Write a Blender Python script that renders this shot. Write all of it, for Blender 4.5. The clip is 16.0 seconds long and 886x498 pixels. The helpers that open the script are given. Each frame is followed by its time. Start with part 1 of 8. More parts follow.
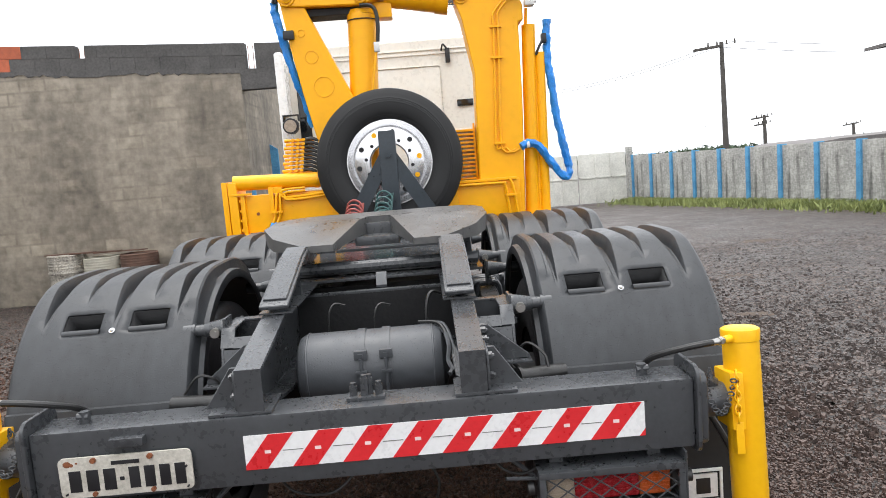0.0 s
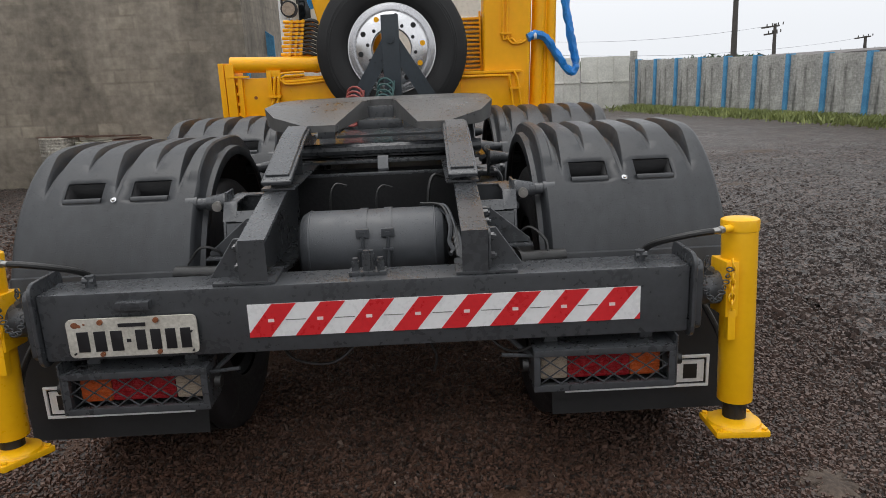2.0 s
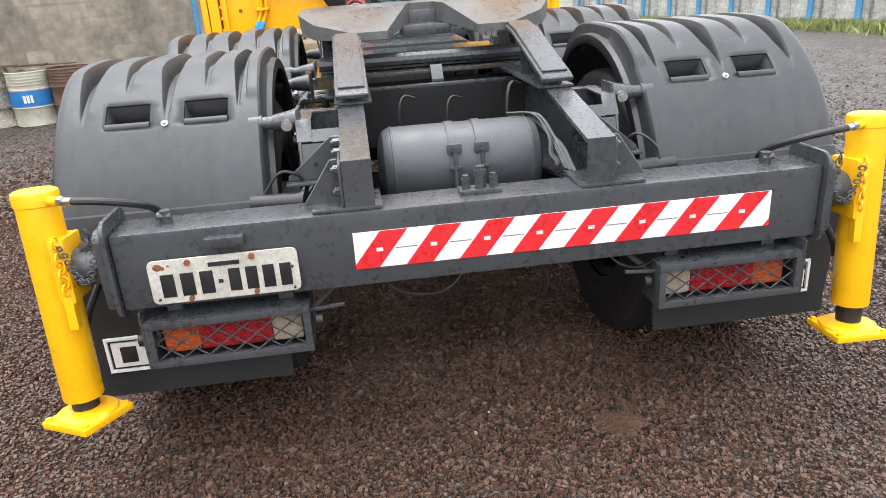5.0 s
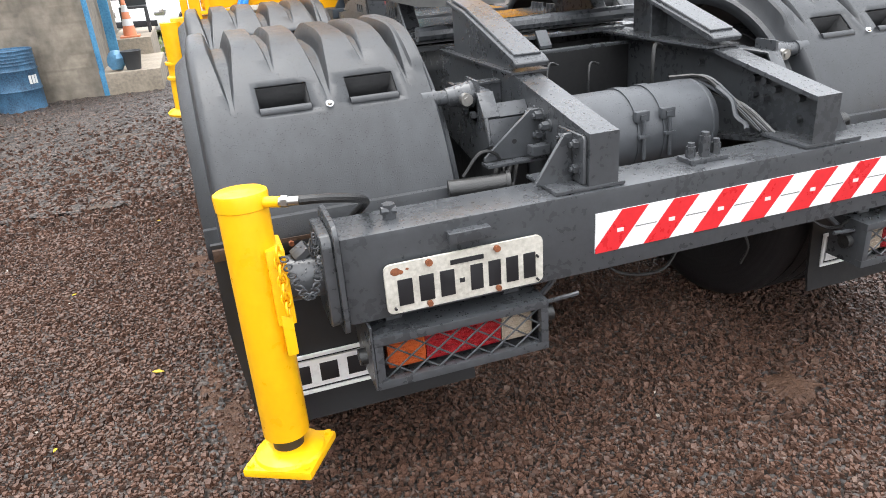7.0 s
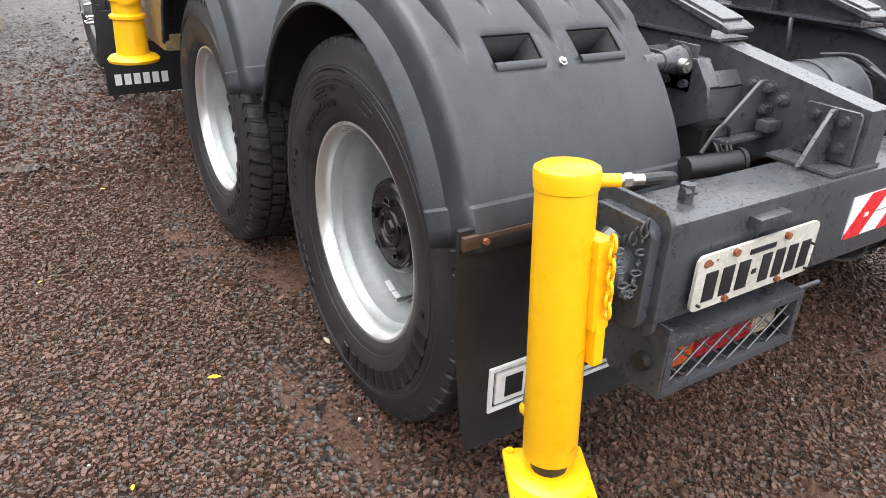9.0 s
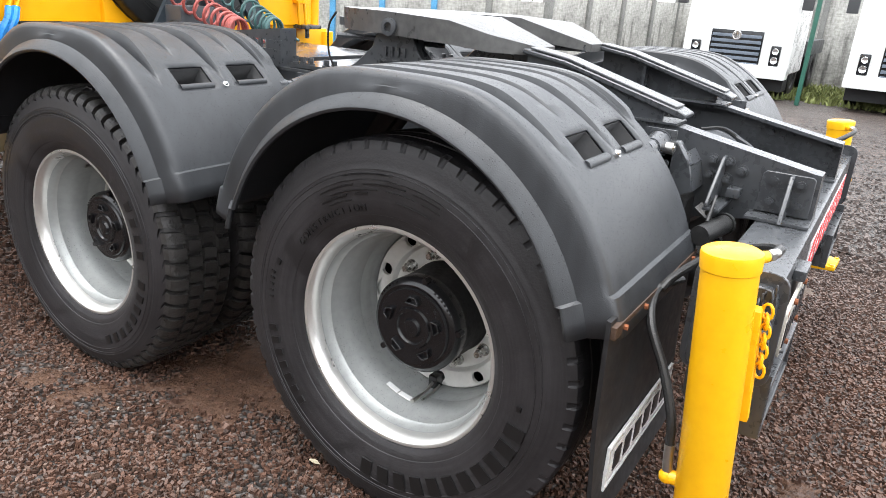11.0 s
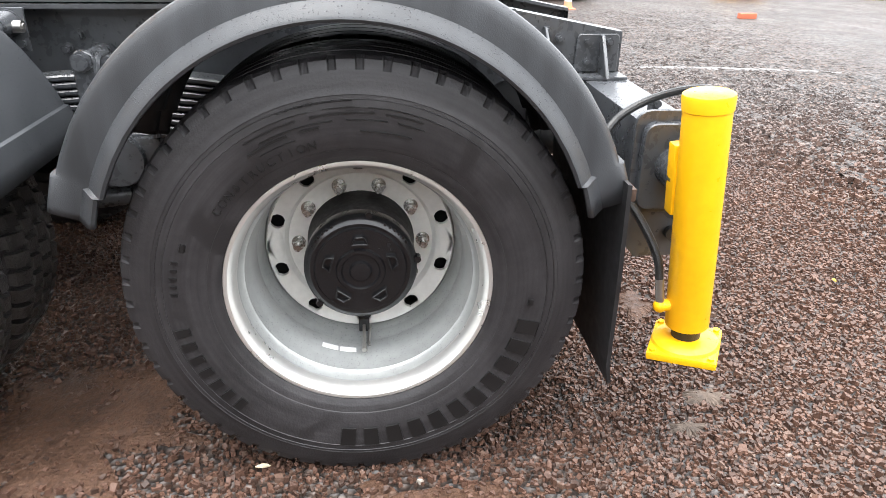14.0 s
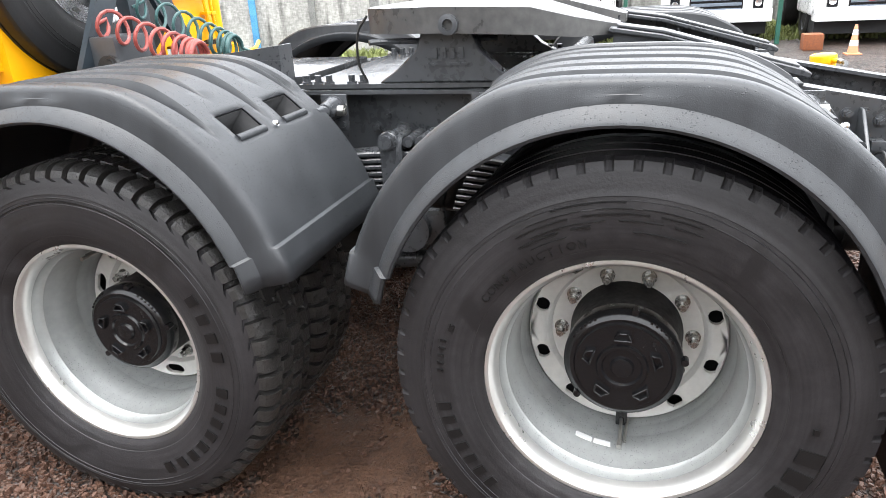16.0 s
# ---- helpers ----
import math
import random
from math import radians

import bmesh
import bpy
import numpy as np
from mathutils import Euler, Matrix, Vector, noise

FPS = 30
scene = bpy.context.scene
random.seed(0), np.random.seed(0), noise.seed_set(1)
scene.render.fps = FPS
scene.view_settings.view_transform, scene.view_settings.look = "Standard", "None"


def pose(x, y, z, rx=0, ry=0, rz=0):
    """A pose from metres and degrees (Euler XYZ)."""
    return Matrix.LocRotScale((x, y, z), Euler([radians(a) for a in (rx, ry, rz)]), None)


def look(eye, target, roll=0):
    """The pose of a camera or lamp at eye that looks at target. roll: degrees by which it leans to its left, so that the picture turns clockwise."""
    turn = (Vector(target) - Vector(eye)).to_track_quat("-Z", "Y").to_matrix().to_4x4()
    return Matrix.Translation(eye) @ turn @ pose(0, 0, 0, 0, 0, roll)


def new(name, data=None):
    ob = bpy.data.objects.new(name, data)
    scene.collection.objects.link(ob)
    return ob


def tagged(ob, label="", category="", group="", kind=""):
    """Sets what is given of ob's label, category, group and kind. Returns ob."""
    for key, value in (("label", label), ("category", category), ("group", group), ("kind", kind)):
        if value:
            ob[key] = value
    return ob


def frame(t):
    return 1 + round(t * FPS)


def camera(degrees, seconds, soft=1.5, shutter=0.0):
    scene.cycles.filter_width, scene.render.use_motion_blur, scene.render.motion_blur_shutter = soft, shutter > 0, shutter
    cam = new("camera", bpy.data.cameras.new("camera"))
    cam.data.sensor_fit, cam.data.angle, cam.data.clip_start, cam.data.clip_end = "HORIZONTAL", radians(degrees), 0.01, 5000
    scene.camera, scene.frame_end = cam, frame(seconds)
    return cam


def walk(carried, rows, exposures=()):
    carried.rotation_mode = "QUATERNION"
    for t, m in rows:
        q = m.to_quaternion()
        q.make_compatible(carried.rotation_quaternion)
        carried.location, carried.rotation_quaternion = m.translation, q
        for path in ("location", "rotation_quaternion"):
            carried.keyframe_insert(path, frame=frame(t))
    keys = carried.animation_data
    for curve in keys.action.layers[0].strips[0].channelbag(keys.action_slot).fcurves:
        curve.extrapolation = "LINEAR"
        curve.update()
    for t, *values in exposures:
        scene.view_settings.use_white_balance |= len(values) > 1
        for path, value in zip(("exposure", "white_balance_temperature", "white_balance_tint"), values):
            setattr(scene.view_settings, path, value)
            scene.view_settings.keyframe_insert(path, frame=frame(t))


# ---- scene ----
cam = camera(64.7, 16.0, 0.75)
PATH = [
    (0, (0.229, -1.978, 1.524), (0.268, 0.008, 1.291), -4.6),
    (0.5, (0.21, -2.024, 1.559), (0.209, -0.024, 1.555), -5.1),
    (1, (0.209, -2.009, 1.531), (0.292, -0.011, 1.489), -2.6),
    (1.5, (0.203, -1.988, 1.497), (0.296, -0.001, 1.283), -1.5),
    (2, (0.193, -1.988, 1.456), (0.232, -0.053, 0.95), -2.4),
    (2.5, (0.199, -1.964, 1.423), (0.226, -0.093, 0.717), -5.2),
    (2.8, (0.188, -1.93, 1.405), (0.194, -0.083, 0.639), -5.8),
    (3, (0.203, -1.924, 1.407), (0.18, -0.093, 0.602), -7.2),
    (3.2, (0.197, -1.898, 1.41), (0.166, -0.073, 0.593), -6.5),
    (5.3, (-0.419, -1.717, 1.408), (-0.208, 0.138, 0.692), -3.8),
    (5.5, (-0.493, -1.676, 1.399), (-0.417, 0.178, 0.655), -3.9),
    (6, (-0.738, -1.623, 1.429), (-0.455, 0.205, 0.669), -1.8),
    (6.3, (-0.88, -1.614, 1.424), (-0.58, 0.225, 0.697), -3.1),
    (6.5, (-0.983, -1.565, 1.431), (-0.614, 0.261, 0.703), -2.7),
    (7, (-1.17, -1.373, 1.408), (-0.625, 0.379, 0.61), -4.4),
    (7.5, (-1.403, -1.279, 1.406), (-0.822, 0.487, 0.668), -1.3),
    (8, (-1.674, -1.188, 1.432), (-0.986, 0.527, 0.667), -0.1),
    (8.5, (-1.789, -0.966, 1.389), (-0.941, 0.661, 0.592), -0.7),
    (9, (-1.918, -0.735, 1.351), (-0.945, 0.771, 0.464), 2.2),
    (9.5, (-2.108, -0.576, 1.39), (-0.816, 0.72, 0.582), -0.6),
    (9.6, (-2.137, -0.54, 1.387), (-0.854, 0.751, 0.558), -0.2),
    (9.7, (-2.176, -0.514, 1.395), (-0.866, 0.768, 0.597), 1.6),
    (11.8, (-2.657, 0.208, 1.344), (-0.948, 0.973, 0.643), 3.1),
    (11.9, (-2.68, 0.248, 1.333), (-0.959, 0.984, 0.628), 3.3),
    (12, (-2.688, 0.28, 1.32), (-0.973, 1.008, 0.593), 2.7),
    (12.5, (-2.605, 0.486, 1.258), (-0.858, 0.907, 0.382), 0.7),
    (13, (-2.599, 0.634, 1.26), (-0.808, 0.833, 0.394), 0.6),
    (13.5, (-2.623, 0.803, 1.299), (-0.823, 0.692, 0.435), 1.4),
    (14, (-2.599, 0.812, 1.298), (-0.799, 0.621, 0.447), 0.8),
    (14.5, (-2.568, 0.77, 1.338), (-0.705, 0.742, 0.611), 0.7),
    (15, (-2.563, 0.781, 1.403), (-0.719, 0.927, 0.643), -1.4),
    (15.5, (-2.568, 0.777, 1.418), (-0.728, 1.092, 0.699), -2.4),
    (16, (-2.547, 0.803, 1.401), (-0.772, 1.369, 0.674), -3.3),
]
EXPOSURES = [(0.0, 2.21, 6560, 10), (0.3, 1.49, 6750, 10), (0.5, 0.86, 6750, 10), (0.8, 0.44, 6750, 10), (1.1, 0.37, 6750, 10), (1.6, 0.38, 6750, 10), (2.0, 1.33, 6600, 10), (2.5, 2.03, 6500, 10), (3.0, 2.60, 6500, 10), (3.3, 2.64, 6500, 10), (5.5, 2.8, 6500, 10), (9.0, 2.83, 6500, 10), (12.0, 3.23, 6500, 10), (12.5, 3.44, 6500, 10), (13.5, 3.61, 6500, 10), (14.5, 3.35, 6500, 10), (16.0, 3.33, 6500, 10)]
walk(cam, [(t, look(eye, target, roll)) for t, eye, target, roll in PATH], EXPOSURES)

# ---- world and light: an overcast, wet day ----
world = bpy.data.worlds.new("world")
scene.world = world
world.use_nodes = True
wn, wl = world.node_tree.nodes, world.node_tree.links
wn.clear()
sky = wn.new("ShaderNodeTexSky")
sky.sky_type, sky.sun_disc = "NISHITA", False
sky.sun_elevation, sky.sun_rotation = radians(62), radians(200)
sky.air_density, sky.dust_density, sky.ozone_density = 1.2, 6.0, 1.0
grey = wn.new("ShaderNodeHueSaturation")
grey.inputs["Saturation"].default_value = 0.0
cloud = wn.new("ShaderNodeMix")
cloud.data_type = "RGBA"
cloud.inputs[0].default_value = 0.90
cloud.inputs[7].default_value = (2.50, 2.60, 2.76, 1)
back = wn.new("ShaderNodeBackground")
back.inputs["Strength"].default_value = 0.15
wout = wn.new("ShaderNodeOutputWorld")
wl.new(sky.outputs[0], grey.inputs["Color"])
wl.new(grey.outputs[0], cloud.inputs[6])
wl.new(cloud.outputs[2], back.inputs["Color"])
wl.new(back.outputs[0], wout.inputs["Surface"])
sun = new("sun", bpy.data.lights.new("sun", "SUN"))
sun.data.energy, sun.data.angle, sun.data.color = 0.5, radians(40), (1.0, 0.98, 0.96)
sun.matrix_world = look((-2.5, 6, 28), (0, 0, 0))


# ---- materials ----
def mat(name, base, rough=0.5, metal=0.0, vary=0.25, scale=6.0, bump=0.0, bscale=60.0, tint=None, beads=0.0, spec=0.5, rvary=0.15, streak=False, jitter=0.0, bead_scale=190):
    """A procedural surface: colour varied at two scales, roughness varied, fine relief and, on wet things, rain beads."""
    m = bpy.data.materials.new(name)
    m.use_nodes = True
    nt = m.node_tree
    n, l = nt.nodes, nt.links
    p = n["Principled BSDF"]
    p.inputs["Metallic"].default_value = metal
    p.inputs["Specular IOR Level"].default_value = spec
    tc = n.new("ShaderNodeTexCoord")
    src = tc.outputs["Object"]
    if streak:
        mp = n.new("ShaderNodeMapping")
        mp.inputs["Scale"].default_value = (1, 1, 0.12)
        l.new(src, mp.inputs[0])
        src = mp.outputs[0]
    a = n.new("ShaderNodeTexNoise")
    a.inputs["Scale"].default_value, a.inputs["Detail"].default_value = scale, 4
    b = n.new("ShaderNodeTexNoise")
    b.inputs["Scale"].default_value, b.inputs["Detail"].default_value = scale * 9, 3
    l.new(src, a.inputs[0]), l.new(src, b.inputs[0])
    mx = n.new("ShaderNodeMath")
    mx.operation = "ADD"
    l.new(a.outputs[0], mx.inputs[0]), l.new(b.outputs[0], mx.inputs[1])
    ramp = n.new("ShaderNodeMapRange")
    ramp.inputs["From Min"].default_value, ramp.inputs["From Max"].default_value = 0.65, 1.35
    l.new(mx.outputs[0], ramp.inputs["Value"])
    mix = n.new("ShaderNodeMix")
    mix.data_type = "RGBA"
    lo = [c * (1 - vary) for c in base]
    hi = list(tint) if tint else [min(1, c * (1 + vary)) for c in base]
    mix.inputs[6].default_value, mix.inputs[7].default_value = (*lo, 1), (*hi, 1)
    l.new(ramp.outputs[0], mix.inputs[0])
    col = mix.outputs[2]
    if jitter:
        oi = n.new("ShaderNodeObjectInfo")
        hs = n.new("ShaderNodeHueSaturation")
        mr = n.new("ShaderNodeMapRange")
        mr.inputs["To Min"].default_value, mr.inputs["To Max"].default_value = 1 - jitter, 1 + jitter
        l.new(oi.outputs["Random"], mr.inputs["Value"])
        l.new(mr.outputs[0], hs.inputs["Value"]), l.new(col, hs.inputs["Color"])
        col = hs.outputs[0]
    l.new(col, p.inputs["Base Color"])
    rr = n.new("ShaderNodeMapRange")
    rr.inputs["To Min"].default_value, rr.inputs["To Max"].default_value = max(0.03, rough - rvary), min(1, rough + rvary)
    l.new(ramp.outputs[0], rr.inputs["Value"])
    l.new(rr.outputs[0], p.inputs["Roughness"])
    height = None
    if bump:
        c = n.new("ShaderNodeTexNoise")
        c.inputs["Scale"].default_value, c.inputs["Detail"].default_value = bscale, 5
        l.new(tc.outputs["Object"], c.inputs[0])
        bp = n.new("ShaderNodeBump")
        bp.inputs["Strength"].default_value, bp.inputs["Distance"].default_value = bump, 0.01
        l.new(c.outputs[0], bp.inputs["Height"])
        height = bp
    if beads:
        # each drop has a size of its own, some places stay dry
        v = n.new("ShaderNodeTexVoronoi")
        v.inputs["Scale"].default_value = bead_scale
        l.new(tc.outputs["Object"], v.inputs["Vector"])
        sc = n.new("ShaderNodeSeparateColor")
        l.new(v.outputs["Color"], sc.inputs[0])
        rad = n.new("ShaderNodeMapRange")
        rad.inputs["To Min"].default_value, rad.inputs["To Max"].default_value = -0.12, 0.40
        l.new(sc.outputs[0], rad.inputs["Value"])
        sub = n.new("ShaderNodeMath")
        sub.operation = "SUBTRACT"
        l.new(rad.outputs[0], sub.inputs[0]), l.new(v.outputs["Distance"], sub.inputs[1])
        mk = n.new("ShaderNodeMapRange")
        mk.inputs["From Min"].default_value, mk.inputs["From Max"].default_value = 0.0, 0.16
        l.new(sub.outputs[0], mk.inputs["Value"])
        geo = n.new("ShaderNodeNewGeometry")
        sep = n.new("ShaderNodeSeparateXYZ")
        l.new(geo.outputs["Normal"], sep.inputs[0])
        up = n.new("ShaderNodeMapRange")
        up.inputs["From Min"].default_value, up.inputs["From Max"].default_value = 0.10, 0.60
        l.new(sep.outputs[2], up.inputs["Value"])
        mul = n.new("ShaderNodeMath")
        mul.operation = "MULTIPLY"
        l.new(mk.outputs[0], mul.inputs[0]), l.new(up.outputs[0], mul.inputs[1])
        wet = n.new("ShaderNodeMix")
        wet.inputs[3].default_value = 0.06
        l.new(mul.outputs[0], wet.inputs[0]), l.new(rr.outputs[0], wet.inputs[2])
        l.new(wet.outputs[0], p.inputs["Roughness"])
        bd = n.new("ShaderNodeBump")
        bd.inputs["Strength"].default_value, bd.inputs["Distance"].default_value = beads, 0.0016
        l.new(mul.outputs[0], bd.inputs["Height"])
        if height:
            l.new(height.outputs[0], bd.inputs["Normal"])
        height = bd
    if height:
        l.new(height.outputs[0], p.inputs["Normal"])
    return m


FENDER = mat("fender_plastic", (0.031, 0.0332, 0.0365), 0.40, vary=0.30, scale=3, bump=0.10, bscale=420, beads=0.6, rvary=0.09, streak=True, bead_scale=230, spec=0.40)
CHASSIS = mat("chassis_paint", (0.047, 0.050, 0.0545), 0.30, vary=0.25, scale=5, bump=0.05, bscale=90, beads=0.9, rvary=0.08, spec=0.6, bead_scale=110)
TANKM = mat("tank_paint", (0.052, 0.056, 0.062), 0.42, vary=0.2, scale=4, bump=0.04, bscale=140, beads=0.5)
RUBBER = mat("tyre_rubber", (0.0207, 0.0197, 0.0213), 0.50, vary=0.3, scale=5, bump=0.12, bscale=170, tint=(0.0302, 0.0282, 0.0300), spec=0.40, rvary=0.08)


def scuffed(m):
    """Rings of rubbed rubber round the axle, darker wet smears and small nicks."""
    n, l = m.node_tree.nodes, m.node_tree.links
    p = n["Principled BSDF"]
    col = p.inputs["Base Color"].links[0].from_socket
    rough = p.inputs["Roughness"].links[0].from_socket
    tc = n.new("ShaderNodeTexCoord")
    sep = n.new("ShaderNodeSeparateXYZ")
    l.new(tc.outputs["Object"], sep.inputs[0])
    flat = n.new("ShaderNodeCombineXYZ")
    l.new(sep.outputs[1], flat.inputs[1]), l.new(sep.outputs[2], flat.inputs[2])
    ln = n.new("ShaderNodeVectorMath")
    ln.operation = "LENGTH"
    l.new(flat.outputs[0], ln.inputs[0])
    ang = n.new("ShaderNodeMath")
    ang.operation = "ARCTAN2"
    l.new(sep.outputs[1], ang.inputs[0]), l.new(sep.outputs[2], ang.inputs[1])
    ring = n.new("ShaderNodeCombineXYZ")
    l.new(ln.outputs["Value"], ring.inputs[0]), l.new(ang.outputs[0], ring.inputs[1])
    mp = n.new("ShaderNodeMapping")
    mp.inputs["Scale"].default_value = (95, 1.3, 1)
    l.new(ring.outputs[0], mp.inputs[0])
    lines = n.new("ShaderNodeTexNoise")
    lines.inputs["Scale"].default_value, lines.inputs["Detail"].default_value = 1.0, 5
    l.new(mp.outputs[0], lines.inputs[0])
    lv = n.new("ShaderNodeMapRange")
    lv.inputs["From Min"].default_value, lv.inputs["From Max"].default_value = 0.35, 0.68
    lv.inputs["To Min"].default_value, lv.inputs["To Max"].default_value = 0.72, 1.28
    l.new(lines.outputs[0], lv.inputs["Value"])
    hs = n.new("ShaderNodeHueSaturation")
    l.new(lv.outputs[0], hs.inputs["Value"]), l.new(col, hs.inputs["Color"])
    smear = n.new("ShaderNodeTexNoise")
    smear.inputs["Scale"].default_value, smear.inputs["Detail"].default_value, smear.inputs["Distortion"].default_value = 5.5, 6, 0.8
    l.new(tc.outputs["Object"], smear.inputs[0])
    sm = n.new("ShaderNodeMapRange")
    sm.inputs["From Min"].default_value, sm.inputs["From Max"].default_value = 0.60, 0.66
    l.new(smear.outputs[0], sm.inputs["Value"])
    dark = n.new("ShaderNodeMix")
    dark.data_type = "RGBA"
    dark.inputs[7].default_value = (0.0175, 0.0168, 0.0178, 1)
    l.new(sm.outputs[0], dark.inputs[0]), l.new(hs.outputs[0], dark.inputs[6])
    l.new(dark.outputs[2], p.inputs["Base Color"])
    gl = n.new("ShaderNodeMix")
    gl.inputs[3].default_value = 0.36
    l.new(sm.outputs[0], gl.inputs[0]), l.new(rough, gl.inputs[2])
    l.new(gl.outputs[0], p.inputs["Roughness"])


scuffed(RUBBER)
LUGS = mat("tread_rubber", (0.026, 0.0245, 0.0235), 0.40, vary=0.45, scale=20, bump=0.35, bscale=110, spec=0.6, rvary=0.15)
NEWRUB = mat("new_rubber", (0.0115, 0.0115, 0.0120), 0.48, vary=0.2, scale=6, bump=0.05, bscale=150, spec=0.4)
LETTER = mat("raised_rubber", (0.0095, 0.0092, 0.0095), 0.36, vary=0.15, scale=20, spec=0.35, rvary=0.05)
RIM = mat("rim_silver", (0.35, 0.362, 0.355), 0.36, metal=0.35, vary=0.12, scale=5, bump=0.02, bscale=160, beads=0.25, rvary=0.06, bead_scale=260)
RIMEDGE = mat("rim_bare_edge", (0.66, 0.655, 0.635), 0.30, metal=0.75, vary=0.05, scale=6, rvary=0.04)
HUB = mat("hub_black_paint", (0.0085, 0.0085, 0.0095), 0.22, vary=0.15, scale=9, bump=0.015, bscale=50, rvary=0.06)
BARREL = mat("hub_barrel_black", (0.010, 0.010, 0.0108), 0.55, vary=0.2, scale=9, bump=0.05, bscale=80, spec=0.3)
DISC = mat("disc_silver_paint", (0.70, 0.695, 0.665), 0.40, metal=0.2, vary=0.08, scale=7, bump=0.03, bscale=120, rvary=0.06)
NUTM = mat("nut_galvanised", (0.40, 0.395, 0.38), 0.26, metal=0.9, vary=0.10, scale=12, rvary=0.05)
STEEL = mat("bare_steel", (0.46, 0.45, 0.43), 0.30, metal=0.95, vary=0.10, scale=8, rvary=0.04)
CHROME = mat("chrome", (0.85, 0.85, 0.86), 0.1, metal=1.0, vary=0.05)
# near-black for black parts, and for hollows with their shade put into colour
DARK = mat("black_parts_and_shade", (0.012, 0.012, 0.013), 0.75, vary=0.4, scale=8, bump=0.2)
YELLOW = mat("yellow_paint", (0.87, 0.435, 0.004), 0.34, vary=0.06, scale=4, bump=0.07, bscale=70, tint=(0.90, 0.485, 0.005), rvary=0.1)
YELLOWC = mat("crane_yellow_paint", (0.88, 0.405, 0.004), 0.36, vary=0.06, scale=2, bump=0.03, bscale=50, rvary=0.1, spec=0.3)
WHITE = mat("white_paint", (0.80, 0.80, 0.79), 0.3, vary=0.08, scale=3)
CABW = mat("cab_cream_paint", (0.72, 0.69, 0.62), 0.32, vary=0.07, scale=3)
REDT = mat("red_reflective_film", (0.62, 0.022, 0.028), 0.35, vary=0.1, scale=8)
WHT = mat("white_reflective_film", (0.74, 0.74, 0.74), 0.32, vary=0.06, scale=8)
INK = mat("black_ink", (0.012, 0.012, 0.014), 0.45, vary=0.1)
PALEINK = mat("pale_print", (0.75, 0.60, 0.58), 0.45, vary=0.1)
PLATE = mat("plate_enamel", (0.46, 0.43, 0.37), 0.45, vary=0.25, scale=14, tint=(0.60, 0.57, 0.51), bump=0.05)
RUST = mat("rust", (0.20, 0.065, 0.025), 0.85, vary=0.5, scale=30, bump=0.3)
FLAPM = mat("flap_rubber", (0.009, 0.009, 0.010), 0.6, vary=0.3, scale=4, bump=0.05)
LAMPO = mat("lamp_orange", (0.40, 0.075, 0.015), 0.3, vary=0.2, scale=40)
LAMPR = mat("lamp_red", (0.25, 0.010, 0.014), 0.28, vary=0.25, scale=60)
LAMPW = mat("lamp_clear", (0.32, 0.26, 0.20), 0.3, vary=0.15, scale=40)
HOSE = mat("black_hose", (0.014, 0.014, 0.014), 0.4, vary=0.3, scale=40, bump=0.2, bscale=300)
BLUEH = mat("blue_sleeve", (0.015, 0.21, 0.62), 0.38, vary=0.35, scale=14, bump=0.5, bscale=40)
REDC = mat("red_coil", (0.30, 0.065, 0.055), 0.40, vary=0.25, scale=12)
GREENC = mat("green_coil", (0.035, 0.092, 0.090), 0.42, vary=0.25, scale=12)
WETDECK = mat("wet_deck_plate", (0.05, 0.052, 0.055), 0.16, vary=0.3, scale=5, bump=0.05, bscale=40, beads=0.6)
GREASE = mat("greased_plate", (0.082, 0.082, 0.083), 0.36, metal=0.15, vary=0.3, scale=4, bump=0.06, bscale=60, tint=(0.125, 0.123, 0.120), beads=0.5)
GLASS = mat("dark_glass", (0.010, 0.012, 0.014), 0.05, vary=0.1)
PLASTER = mat("grey_plaster", (0.215, 0.185, 0.146), 0.9, vary=0.35, scale=0.9, bump=0.55, bscale=14, tint=(0.335, 0.292, 0.238))
BLOCKM = mat("raw_block", (0.080, 0.076, 0.073), 0.92, vary=0.4, scale=3, bump=0.5, bscale=30, jitter=0.1)
BRICK = mat("red_brick", (0.38, 0.10, 0.05), 0.9, vary=0.25, scale=12, bump=0.4, jitter=0.2)
MORTAR = mat("mortar", (0.085, 0.081, 0.078), 0.95, vary=0.3, scale=14, bump=0.4)
SLAB = mat("slab_concrete", (0.30, 0.255, 0.20), 0.88, vary=0.35, scale=3, bump=0.3, bscale=25)
PANEL = mat("weathered_wall_panel", (0.28, 0.276, 0.253), 0.9, vary=0.30, scale=1.6, bump=0.5, bscale=25, tint=(0.49, 0.48, 0.445))
PILLAR = mat("blue_pillar_paint", (0.045, 0.24, 0.47), 0.7, vary=0.35, scale=4, bump=0.2, tint=(0.10, 0.33, 0.55))
PILLARG = mat("grey_pillar", (0.16, 0.16, 0.15), 0.85, vary=0.4, scale=4, bump=0.2)
GATEM = mat("gate_white_paint", (0.58, 0.57, 0.52), 0.6, vary=0.2, scale=2, bump=0.1)
POLE = mat("weathered_pole", (0.075, 0.068, 0.06), 0.85, vary=0.4, scale=5, bump=0.3)
CABLE = mat("cable", (0.03, 0.03, 0.03), 0.6)
ROOFT = mat("far_roof", (0.14, 0.13, 0.125), 0.85, vary=0.3, scale=1)
LEAF = mat("far_foliage", (0.05, 0.075, 0.04), 0.8, vary=0.5, scale=1.2)
GRASSM = mat("grass_blades", (0.12, 0.17, 0.045), 0.7, vary=0.5, scale=1.2, tint=(0.30, 0.33, 0.11))
